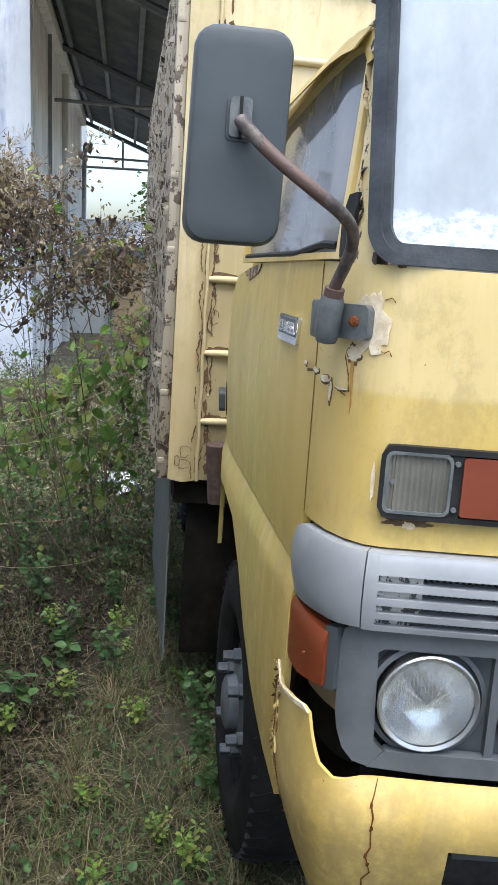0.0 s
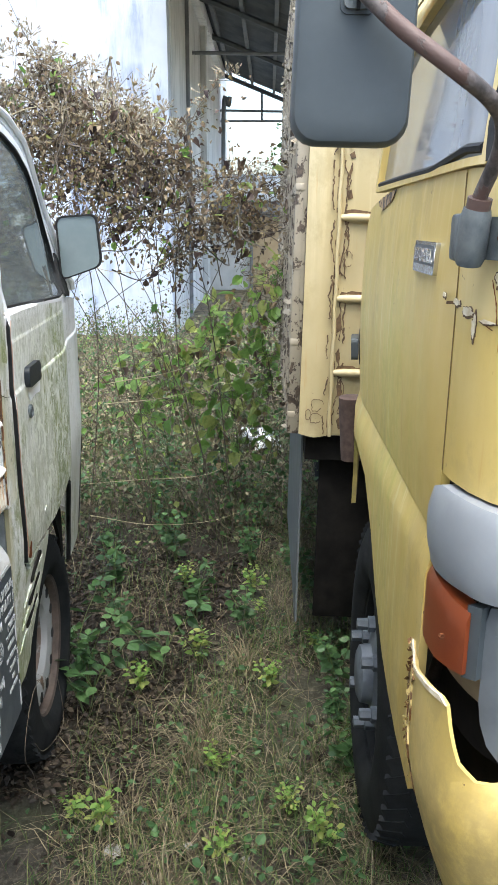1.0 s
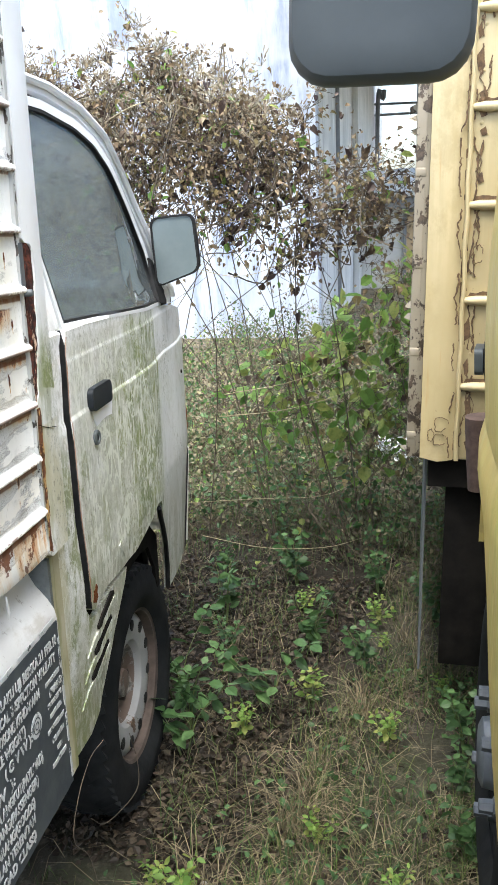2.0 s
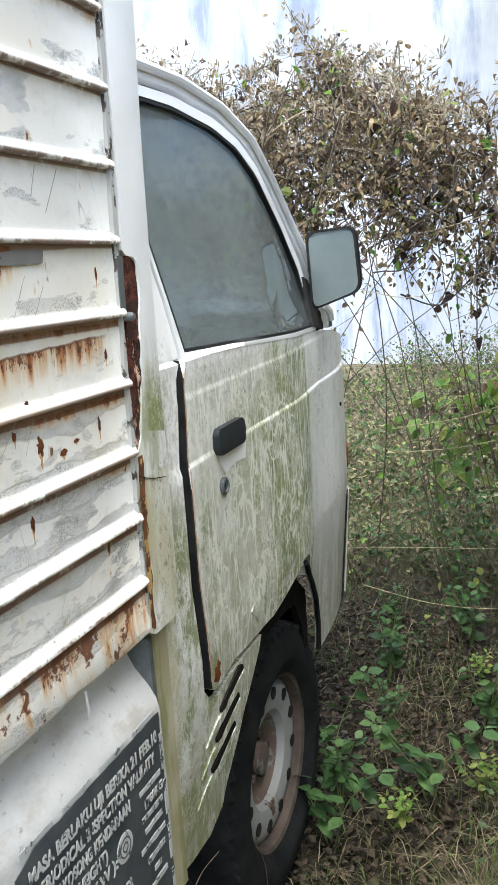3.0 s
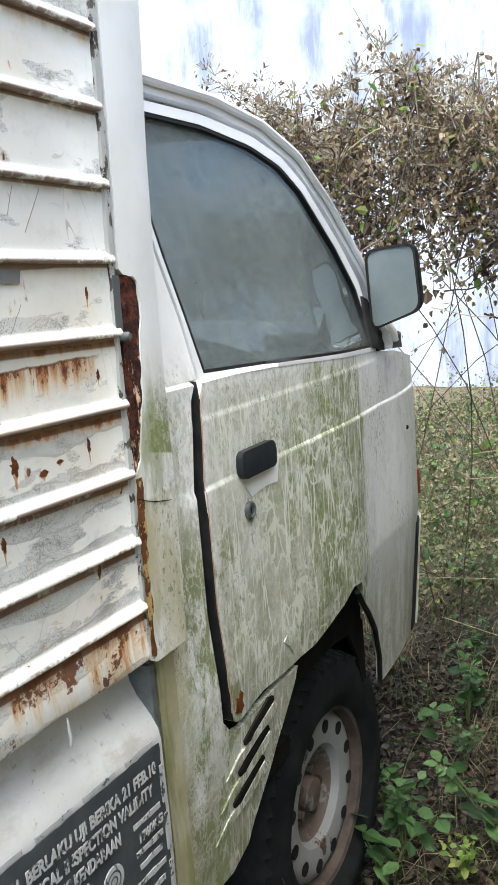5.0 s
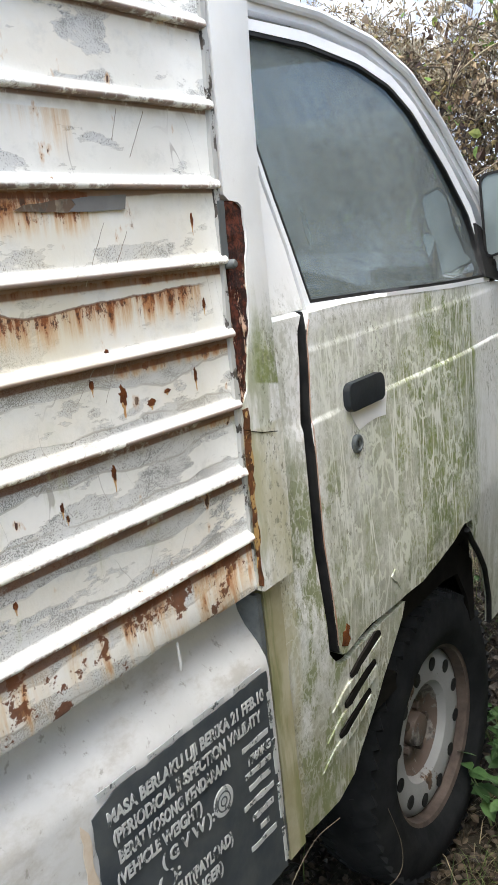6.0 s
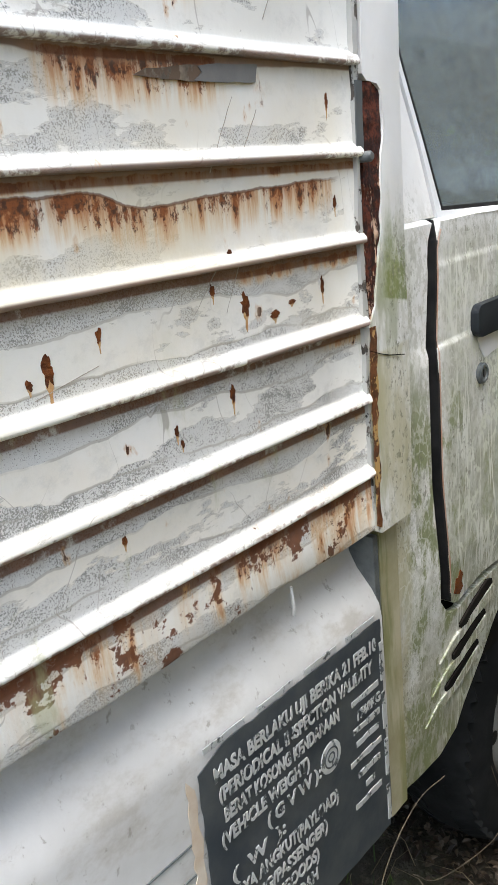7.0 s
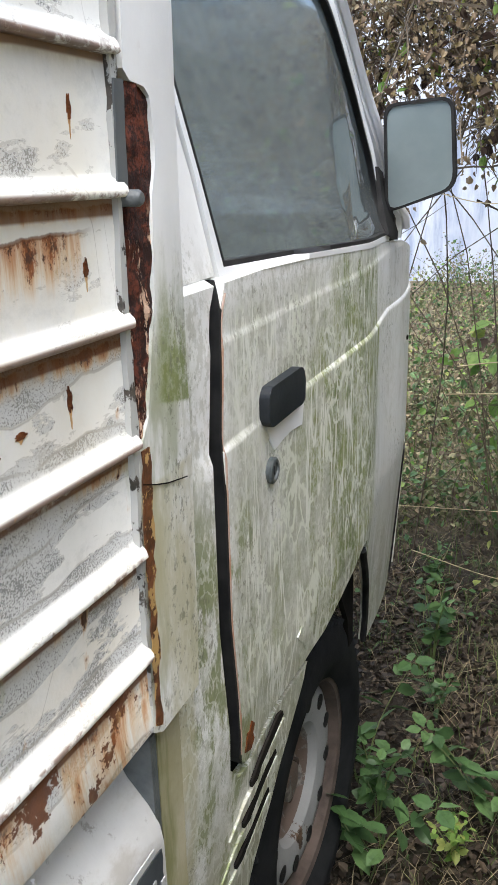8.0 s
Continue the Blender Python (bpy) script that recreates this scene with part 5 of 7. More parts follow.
def van_mirror():
    m = part("door_mirror", box((.05, .045, .055), (-.085, 1.125, 1.262), bevel=.012), BLACK, van, "black square door mirror on a short arm")
    corners = [(-.060, .080, .022), (.052, .088, .020), (.063, -.052, .024), (-.052, -.092, .018)]
    shape = []
    for k, (u, v, r) in enumerate(corners):
        a, c = Vector(corners[k - 1][:2]), Vector(corners[(k + 1) % 4][:2])
        p = Vector((u, v))
        s, e = p + (a - p).normalized() * r, p + (c - p).normalized() * r
        shape += [tuple(s * (1 - t) ** 2 + p * 2 * t * (1 - t) + e * t * t) for t in (0, .25, .5, .75, 1)]

    def on(u, v, d=0):
        return Vector((-.010 + 1.12 * u, 1.086 - d - .10 * u, 1.390 + 1.10 * v))
    n = 60
    back = bmesh.new()
    loops = []
    for f, d in ((1.0, .004), (1.0, -.010), (.96, -.030), (.84, -.046), (.5, -.054)):
        loops.append([back.verts.new(on(u * f, v * f, d)) for u, v in dense(shape, n, True)])
    for a, c in zip(loops, loops[1:]):
        for i in range(n):
            back.faces.new((a[i], a[(i + 1) % n], c[(i + 1) % n], c[i]))
    back.faces.new(loops[-1])
    part("housing", back, BLACK, m, "black plastic housing")
    inner = [(u * .915, v * .94) for u, v in shape]
    part("rim", ring(dense(shape, n, True), dense(inner, n, True), on, .008, lift=.006), BLACK, m)
    part("mirror_glass", panel(inner, lambda u, v, d=0: on(u, v, d + .0025), .003), MIRROR, m, "mirror glass tinted for the greenery it reflects")
    part("arm", tube(smooth_path([(-.088, 1.125, 1.275), (-.080, 1.12, 1.305), (-.066, 1.115, 1.345)]), [.024, .024, .023, .022, .021, .020, .019, .018, .018, .018, .018, .018, .018], 10), BLACK, m)
    part("corner_sail", panel([(.925, 1.262), (1.0, 1.246), (1.002, 1.30), (.972, 1.365), (.945, 1.375), (.94, 1.33)], lambda u, v, e=0: vmap(u, v, e + .010), .012), BLACK, m, "black plastic corner of the window")


van_mirror()

# ---- the yellow truck ----
TRUCK_AT = pose(.050, -.074, .042, -.75, 1.39, 11.1)
truck = thing("yellow_truck", TRUCK_AT, "abandoned yellow box truck with faded, peeling, algae-streaked paint", "truck")
TL = 0.21


def tplan(s):
    """Plan line of the cab: back along the side for s < 0, round the corner, then across the front."""
    if s <= 0:
        return 0.32, 1.26 - s
    if s < TL:
        a = s / TL * math.pi / 2
        return 0.32 + 0.08 * (1 - math.cos(a)), 1.26 - 0.175 * math.sin(a)
    x = 0.40 + s - TL
    return x, 1.0 + 0.085 * ((1.145 - x) / 0.745) ** 2


def tmap(s, v, d=0.0):
    x0, y0 = tplan(s - 0.004)
    x1, y1 = tplan(s + 0.004)
    n = Vector((y1 - y0, x0 - x1, 0)).normalized()
    x, y = tplan(s)
    up = max(0.0, v - 1.515)
    if s < 0.0:
        d += 0.010 * math.sin(max(0, min(1, (v - 1.05) / 0.47)) * math.pi)
        if s < -0.85:
            d -= 0.25 * (-0.85 - s) ** 2
    return Vector((x + n.x * d + (0.10 * up if s < 0.1 else 0.0), y + n.y * d + 0.2 * up, v))


def blob(name, a, b, w, h, lift, material, parent, seed, surface=tmap, label=""):
    """An irregular flat patch with a wandering outline."""
    pts = []
    for k in range(40):
        t = 2 * math.pi * k / 40
        c, q = math.cos(t), math.sin(t)
        r = 1 + .45 * noise.noise((c * 1.6, q * 1.6, seed)) + .30 * noise.noise((c * 5, q * 5, seed + 9)) + .16 * noise.noise((c * 12, q * 12, seed + 3))
        pts.append((a + w * r * c, b + h * r * q))
    return part(name, panel(pts, lambda u, v, e=0: surface(u, v, e + lift), .0012, .02, .02), material, parent, label)


def cab():
    hood = [(.012, 1.147), (1.46, 1.147), (1.46, 1.519), (.30, 1.519), (.14, 1.521), (.012, 1.524)]
    part("front_panel", panel(hood, tmap, .012, .04, .06), YELLOW, truck, "faded yellow front panel with rust spots")
    door = [(.006, 1.524), (-.37, 1.530), (-.70, 1.517), (-.95, 1.492), (-1.06, 1.45), (-1.11, 1.36), (-1.16, 1.20), (-1.20, 1.05), (.006, 1.05)]
    d = part("door", panel(door, tmap, .014, .05, .05), YELLOW, truck, "yellow cab door with green algae streaks")
    arch = [(.004, 1.046), (-1.20, 1.046), (-1.24, .96), (-1.26, .877), (-1.235, .74), (-1.205, .70), (-1.205, .80), (-1.18, .885), (-1.09, .940), (-.90, .955), (-.70, .932), (-.55, .858), (-.43, .772), (-.31, .715), (-.22, .690), (-.12, .672), (.004, .665)]
    part("arch_panel", panel(arch, lambda u, v, e=0: tmap(u, v, e + .010 - .012 * max(0, (v - 1.0) / .046)), .012, .05, .05), YELLOW, truck, "yellow wheel-arch panel")
    part("seam", tube([tmap(.009, z, .0004) for z in (1.15, 1.25, 1.35, 1.45, 1.52)], .0008, 5), simple("grimy_seam", (.12, .08, .03), (.2, .13, .05), .9, 40), truck)
    part("hood_gap", panel([(.005, 1.125), (1.46, 1.125), (1.46, 1.15), (.005, 1.15)], lambda u, v, e=0: tmap(u, v, e - .012), .006), DARK, truck)
    # pillar, window, windscreen
    part("front_pillar", panel([(.062, 1.522), (.136, 1.520), (.150, 1.80), (.172, 2.02), (.098, 2.02), (.082, 1.80), (.080, 1.70)], tmap, .03, .04, .06), PILLAR, truck)
    part("pillar_rust", panel([(.083, 1.56), (.100, 1.58), (.097, 1.70), (.106, 1.78), (.136, 1.79), (.146, 1.84), (.150, 1.95), (.098, 1.95), (.085, 1.82), (.081, 1.70)], lambda u, v, e=0: tmap(u, v, e + .0025), .002, .03, .03, ragged=.003), flaking("rust_bitten_pillar", (.52, .42, .27), (.055, .035, .025), .48, 30), truck, "rust-bitten pillar edge")
    part("pillar_cap", panel([(.070, 1.528), (.082, 1.53), (.094, 1.60), (.092, 1.615), (.075, 1.612), (.066, 1.57)], lambda u, v, e=0: tmap(u, v, e + .010), .010, ragged=.002), BLACK, truck, "torn black rubber strip")
    wo = [(.064, 1.526), (.078, 1.80), (.075, 1.835), (-.16, 1.835), (-.55, 1.81), (-.80, 1.76), (-.86, 1.525)]
    wi = [(.054, 1.536), (.068, 1.805), (.064, 1.819), (-.16, 1.819), (-.54, 1.795), (-.77, 1.745), (-.83, 1.536)]
    part("window_frame", ring(dense(wo, 60, True), dense(wi, 60, True), tmap, .02, lift=.006), YELLOW, d, "yellow window frame")
    part("rain_visor", panel([(.066, 1.806), (.074, 1.842), (-.16, 1.842), (-.55, 1.818), (-.55, 1.782), (-.16, 1.806)], lambda u, v, e=0: tmap(u, v, e + .008 + .6 * (1.842 - v)), .003, .04, .01), simple("faded_yellow_visor", (.36, .25, .06), (.44, .32, .1), .5, 20), d, "faded yellow rain visor")
    g = part("window_pane", panel(wi, lambda u, v, e=0: tmap(u, v, e - .008), .004, .08, .08), SGLASS, d, "dull grey side window")
    g.visible_shadow = False
    part("window_seal", tube([tmap(u, v, .002) for u, v in dense([(-.80, 1.539), (-.45, 1.538), (-.20, 1.536), (.0, 1.548), (.05, 1.545)], 20)], .006, 6), BLACK, d)
    so = rounded(.128, 1.522, 1.34, 2.06, .05, 12)
    si = rounded(.163, 1.549, 1.31, 2.035, .028, 12)
    sm = rounded(.150, 1.537, 1.32, 2.045, .036, 12)
    s = part("windscreen", panel(si, lambda u, v, e=0: tmap(u, v, e - .002), .004, .08, .08), WGLASS, truck, "milky dusty windscreen with its sky reflection painted into the film")
    s.visible_shadow = False
    part("rubber_seal", ring(so, sm, tmap, .03, lift=.012), SEALR, s, "cracked black rubber seal")
    part("rubber_lip", ring(sm, si, tmap, .02, lift=.007), SEALR, s)
    part("roof", box((1.56, 1.12, .02), (1.14, 1.80, 1.842), bevel=.004), YELLOW, truck)
    part("roof_crown", box((1.10, .95, .22), (1.38, 1.75, 1.955), bevel=.06), YELLOW, truck)
    part("cab_back", box((1.56, .03, .80), (1.16, 2.36, 1.43)), YELLOW, truck)
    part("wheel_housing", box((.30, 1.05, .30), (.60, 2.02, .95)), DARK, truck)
    part("far_side", box((.03, 1.2, 1.2), (1.94, 1.75, 1.24)), YELLOW, truck)
    part("cab_floor", box((1.5, 1.1, .05), (1.13, 1.75, 1.02)), INSIDE, truck)
    part("dashboard", box((1.45, .3, .25), (1.13, 1.38, 1.42), bevel=.06), INSIDE, truck)
    part("bench_seat", box((1.4, .2, .6), (1.13, 2.2, 1.5), bevel=.05), INSIDE, truck)
    # belt-line rust, cracks and chips
    part("belt_chip", panel([(-.80, 1.505), (-.70, 1.512), (-.56, 1.522), (-.60, 1.500), (-.66, 1.492), (-.72, 1.486)], lambda u, v, e=0: tmap(u, v, e + .0025), .002, ragged=.004), flaking("belt_rust_chip", (.30, .20, .10), (.05, .03, .02), .5, 40), truck, "rusted chip in the belt line")
    bare = lambda u, v, e=0: tmap(u, v, e + .0012)
    blob("bare_patch", .132, 1.444, .034, .043, .0012, CHIP, truck, 4.0, label="bare patch where paint flaked off round the bracket")
    for k, (a, b2, w, h) in enumerate(((-.018, 1.373, .009, .003), (.012, 1.367, .012, .0035), (.044, 1.359, .013, .0045), (.062, 1.344, .004, .011), (.088, 1.352, .012, .0022), (.108, 1.402, .012, .010))):
        blob("rust_edge", a, b2 - .0012, w * 1.15, h * 1.45, .0006, CRACKED, truck, 20.0 + k)
        blob("paint_chip", a, b2, w, h, .0014, CHIP, truck, 20.0 + k)
    blob("rust_edge", .230, 1.184, .036, .0060, .0008, CRACKED, truck, 31.0)
    blob("paint_chip", .236, 1.180, .008, .005, .0016, CHIP, truck, 33.0)
    blob("rust_edge", .168, 1.235, .004, .022, .0008, CHIP, truck, 35.0)
    blob("rust_edge", .186, 1.521, .012, .003, .0008, CRACKED, truck, 36.0)
    for pts in ([(.150, 1.414), (.166, 1.408), (.176, 1.412), (.182, 1.404)], [(.158, 1.476), (.172, 1.480), (.180, 1.474)], [(.085, 1.348), (.098, 1.344)], [(.09, 1.40), (.10, 1.375), (.104, 1.35)]):
        part("paint_crack", tube([tmap(a, z, .0006) for a, z in dense(pts, 14)], [.0003 + .0007 * ((k * 7) % 5) / 5 for k in range(14)], 5), RUSTY, truck)
    part("rust_run", panel([(.103, 1.40), (.113, 1.40), (.111, 1.36), (.109, 1.32), (.106, 1.36)], lambda u, v, e=0: tmap(u, v, e + .0008), .0006, .02, .02, ragged=.002), simple("ochre_rust_run", (.46, .26, .06), (.36, .17, .035), .6, 40), truck, "ochre rust run below the bracket")
    # badge and door handle
    b = part("engine_badge", panel(rounded(-.248, 1.392, -.085, 1.436, .004), lambda u, v, e=0: tmap(u, v, e + .006), .006, .03, .03), CHROME, truck, "small chrome engine badge")
    part("badge_field", panel(rounded(-.240, 1.404, -.093, 1.431, .002), lambda u, v, e=0: tmap(u, v, e + .0066), .002, .03, .03), GREYPL, b)
    ob = words("3.3 DIESEL", .018, Matrix.Identity(4), CHROME, b)
    o = tmap(-.236, 1.4085, .0082)
    wide = max(v.co.x for v in ob.data.vertices)
    f = .143 / wide
    ob.data.transform(Matrix(((0, 0, -1, o.x), (-f, 0, 0, o.y), (0, 1, 0, o.z), (0, 0, 0, 1))))
    h = part("door_handle", panel(rounded(-1.13, 1.13, -1.03, 1.185, .012), lambda u, v, e=0: tmap(u, v, e + .022), .018, .03, .02), MIRBACK, d, "dark grey door handle")
    part("handle_cup", panel(rounded(-1.14, 1.12, -1.02, 1.20, .012), lambda u, v, e=0: tmap(u, v, e + .002), .003), BLACK, h)


cab()


def near(u):
    """0 on the cab's side, 1 on its front."""
    return max(0.0, min(1.0, (u + .01) / .15))


def front_fittings():
    # clearance lamp: clear lens beside a red-orange one in a black surround
    lp = part("clearance_lamp", ring(dense(rounded(.183, 1.191, .80, 1.291, .016), 80, True), dense(rounded(.191, 1.199, .79, 1.283, .010), 80, True), tmap, .02, lift=.013), BLACK, truck, "front lamp with a clear and a red-orange lens")
    part("lamp_rim", ring(dense(rounded(.191, 1.199, .284, 1.283, .010), 50, True), dense(rounded(.196, 1.203, .280, 1.279, .008), 50, True), tmap, .012, lift=.0145), GREYPIPE, lp)
    part("lens_clear", panel(rounded(.196, 1.203, .281, 1.279, .008), lambda u, v, e=0: tmap(u, v, e + .010 + .0012 * math.sin(u * 900)), .008, .0018, .03), CLEARL, lp, "dirty ribbed clear lens")
    part("lamp_divider", panel(rounded(.281, 1.199, .298, 1.283, .003), lambda u, v, e=0: tmap(u, v, e + .011), .01), BLACK, lp)
    part("lens_red", panel(rounded(.297, 1.201, .785, 1.281, .005), lambda u, v, e=0: tmap(u, v, e + .015), .014, .04, .03), REDLENS, lp, "faded red-orange lens")
    for a, b in ((.289, 1.272), (.289, 1.210), (.204, 1.242)):
        part("screw", lathe([(0, .004), (-.003, .0035), (-.003, .0003)], tmap(a, b, .013), "Y", 8), GREYPIPE, lp)
    # silver grille band
    gl = lambda u, v, e=0: tmap(u, v, e + .003 + .014 * near(u) + .009 * math.sin(max(0, min(1, (v - 1.030) / .112)) * math.pi) ** .6)
    gr = part("grille_corner", panel([(.002, 1.022), (.03, 1.022), (.10, 1.030), (.176, 1.036), (.176, 1.144), (.09, 1.143), (.035, 1.140), (.014, 1.130), (.004, 1.10)], gl, .026, .02, .012), SILVER, truck, "silver-grey grille band")
    bars = [(1.115, 1.144), (1.094, 1.104), (1.073, 1.083), (1.0525, 1.062), (1.034, 1.0425)]
    for a, b in bars:
        part("grille_bar", panel([(.196, a), (1.46, a), (1.46, b), (.196, b)], gl, .024, .05, .006), SILVER, gr)
    part("grille_end", panel([(.178, 1.034), (.1965, 1.034), (.1965, 1.144), (.178, 1.144)], gl, .024, .02, .012), SILVER, gr)
    for z in (1.1095, 1.0885, 1.0675, 1.0475):
        part("slot_filler", panel([(.196, z - .006), (.262, z - .006), (.262, z + .006), (.196, z + .006)], lambda u, v, e=0: gl(u, v, e - .010), .006), SPECKLE, gr)
    part("grille_dark", panel([(.19, 1.04), (1.46, 1.04), (1.46, 1.12), (.19, 1.12)], lambda u, v, e=0: tmap(u, v, e - .004), .004, .06, .06), BLACK, gr)
    mesh = bmesh.new()
    for k in range(60):
        a = .268 + .0085 * k
        panel([(a, 1.043), (a + .003, 1.043), (a + .003, 1.114), (a, 1.114)], lambda u, v, e=0: tmap(u, v, e + .004), .003, .1, .1, bm=mesh)
    tagged(part("grille_mesh", mesh, GREYPL, gr), kind="stuff")
    # grey headlamp bezel with sunk pockets
    bz = part("headlamp_bezel", panel([(.135, .985), (.145, 1.024), (.18, 1.032), (1.46, 1.032), (1.46, 1.003), (.222, 1.003), (.212, .995), (.150, .985)], lambda u, v, e=0: tmap(u, v, e + .006), .02, .03, .03), GREYPL, truck, "grey plastic headlamp bezel")
    part("bezel_side", panel([(.140, .99), (.214, .997), (.219, .862), (.232, .848), (.215, .824), (.182, .830), (.160, .846), (.146, .872), (.140, .90)], lambda u, v, e=0: tmap(u, v, e + .006), .02, .02, .03), GREYPL, bz)
    part("bezel_foot", panel([(.212, .824), (.236, .851), (1.46, .851), (1.46, .820), (.30, .820)], lambda u, v, e=0: tmap(u, v, e + .008), .02, .04, .03), GREYPL, bz)
    part("bezel_divider", panel([(.372, .848), (.384, .848), (.384, 1.006), (.372, 1.006)], lambda u, v, e=0: tmap(u, v, e + .002), .03), GREYPL, bz)
    for a, b in ((.205, .378), (.378, .60)):
        part("pocket", panel([(a, .84), (b, .84), (b, 1.01), (a, 1.01)], lambda u, v, e=0, a=a, b=b: tmap(u, v, e - .030 + .018 * (abs(u - (a + b) / 2) / (b - a) * 2) ** 3), .01, .02, .03), GREYPL, bz)
    for k, u in enumerate((.287, .468)):
        c = tmap(u, .926, -.012)
        hl = part("headlamp", lathe([(.02, .066), (-.006, .068), (-.012, .072), (-.018, .0725), (-.020, .070), (-.017, .065)], (0, 0, 0), "Y", 56), LAMPRING, truck, "round sealed-beam headlamp with dull steel ring")
        m = pose(*c, 0, 0, -7)
        part("headlamp_well", lathe([(.03, .083), (-.004, .085), (-.006, .078), (.03, .07)], (0, 0, 0), "Y", 40), GREYPL, hl).data.transform(m)
        part("reflector", lathe([(.018, .002), (.017, .018), (.011, .040), (-.002, .058), (-.010, .0665)], (0, 0, 0), "Y", 48), REFLECT, hl).data.transform(m)
        lens = bmesh.new()
        prof = [(-.014 - .012 * (1 - (r / .0655) ** 2), r) for r in (.0655, .060, .052, .042, .03, .018, .006)]
        lathe(prof, (0, 0, 0), "Y", 96, bm=lens, wobble=None)
        for v in lens.verts:
            if v.co.z > .010 and abs(v.co.x) < .055:
                v.co.y += .0009 * math.sin(v.co.x * 1300)
        ln = part("lens", lens, LENS, hl, "fluted glass lens")
        ln.data.transform(m)
        ln.visible_shadow = False
        part("bulb_shield", lathe([(.016, .008), (-.002, .008), (-.004, .0005)], (0, 0, 0), "Y", 20), GREYPL, hl).data.transform(m)
        hl.data.transform(m)
    # orange corner lamp
    ol = part("corner_indicator", panel([(-.012, .935), (-.008, 1.000), (.010, 1.016), (.060, 1.014), (.124, 1.012), (.124, .932), (.060, .918), (.012, .916)], lambda u, v, e=0: tmap(u, v, e + .006 + .018 * near(u) - .4 * max(0, v - 1.0)), .024, .015, .02), ORANGE, truck, "faded orange corner indicator")
    part("lamp_back", panel([(.118, .925), (.140, .93), (.140, 1.024), (.118, 1.02)], lambda u, v, e=0: tmap(u, v, e + .016), .02), MIRBACK, ol)
    part("lens_screw", lathe([(0, .004), (-.004, .003), (-.004, .0003)], tmap(.088, .965, .025), "Y", 8), RUSTY, ol)
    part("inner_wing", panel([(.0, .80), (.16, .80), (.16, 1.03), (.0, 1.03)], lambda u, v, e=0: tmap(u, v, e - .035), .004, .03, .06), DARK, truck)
    part("rusted_wing", panel([(.050, .892), (.125, .885), (.125, .93), (.05, .93)], lambda u, v, e=0: tmap(u, v, e - .012), .004, .02, .03), simple("dull_brown_metal", (.16, .12, .07), (.22, .17, .10), .9, 20), truck)
    # bumper with a plate recess
    def bu(u, v, e=0):
        k = max(0, min(1, (v - .752) / .066)) * max(0, min(1, (u - .13) / .07))
        low = max(0.0, (.75 - v) / .25)
        return tmap(u, v, e + .012 + .034 * near(u) - .022 * k ** 2 - .085 * low ** 1.4)
    bm = panel([(-.030, .80), (-.032, .868), (-.022, .888), (-.010, .872), (.02, .872), (.062, .888), (.112, .900), (.124, .896), (.132, .868), (.146, .832), (.165, .816), (.23, .818), (1.46, .812), (1.46, .726), (.330, .726), (.330, .50), (-.02, .50), (-.022, .62), (-.028, .72)], bu, .006, .02, .012)
    panel([(.330, .50), (1.46, .50), (1.46, .655), (.330, .655)], bu, .006, .05, .05, bm=bm)
    bp = part("front_bumper", bm, YELLOW, truck, "faded yellow bumper with a torn, rusted end")
    part("plate_recess", panel([(.32, .64), (1.46, .64), (1.46, .74), (.32, .74)], lambda u, v, e=0: tmap(u, v, e - .005), .004, .06, .06), BLACK, bp)
    part("recess_bar", panel([(.345, .69), (.9, .70), (.9, .712), (.345, .704)], lambda u, v, e=0: tmap(u, v, e + .006), .006, .06, .06), MIRBACK, bp)
    tear = [(.006 + .005 * math.sin(k * 2.1), .58 + .0215 * k) for k in range(14)]
    part("torn_edge", panel([(a - .036, z) for a, z in tear] + [(a + .002 + .016 * noise.noise((z * 31, 1, 5)) + .008 * ((i * 7) % 3), z) for i, (a, z) in list(enumerate(tear))[::-1]], lambda u, v, e=0: bu(u, v, e + .0025), .003, .012, .012, ragged=.004), flaking("bumper_edge_flakes", (.52, .40, .16), (.21, .095, .03), .49, 34), bp, "flaked and rusted bumper edge")
    curl = bmesh.new()
    for k in range(46):
        z = .61 + .006 * k + random.uniform(-.004, .004)
        m = pose(*bu(-.026 + random.uniform(-.008, .030), z, .004), random.uniform(50, 120), random.uniform(-30, 30), random.uniform(-40, 40))
        w, h = random.uniform(.0015, .0045), random.uniform(.002, .006)
        vs = [curl.verts.new(m @ Vector(c)) for c in ((-w, -h, 0), (w, -h * .6, .002), (w * .7, h, .004), (-w * .8, h * .8, .001))]
        curl.faces.new(vs)
    tagged(part("paint_flake", curl, bpy.data.materials["bumper_edge_flakes"], bp, "curled flakes of rusty paint"), kind="stuff")
    for k, (a, z, w, h) in enumerate(((-.012, .785, .008, .040), (.004, .74, .006, .030), (-.02, .70, .010, .022))):
        part("rust_hole", panel([(a + w * math.cos(j) * (.7 + .3 * math.sin(j * 2 + k)), z + h * .6 * math.sin(j)) for j in [i * math.pi / 5 for i in range(10)]], lambda u, v, e=0: bu(u, v, e + .003), .002, ragged=.0016), RUSTY, bp)
    part("torn_lip", panel([(-.038, .868), (-.028, .887), (-.010, .875), (.02, .875), (.062, .891), (.112, .903), (.124, .896), (.112, .895), (.06, .884), (.018, .868), (-.012, .868), (-.024, .872)], lambda u, v, e=0: bu(u, v, e + .002), .003, .02, .02, ragged=.0014), CHIP, bp)
    ck = [(.222 + .003 * math.sin(k * 1.7) + .006 * (k % 3 == 0), .818 - .016 * k) for k in range(20)]
    part("crack", tube([bu(a, z, .001) for a, z in ck], [.0006 + .0012 * ((k * 5) % 4) / 4 for k in range(20)], 5), RUSTY, bp)
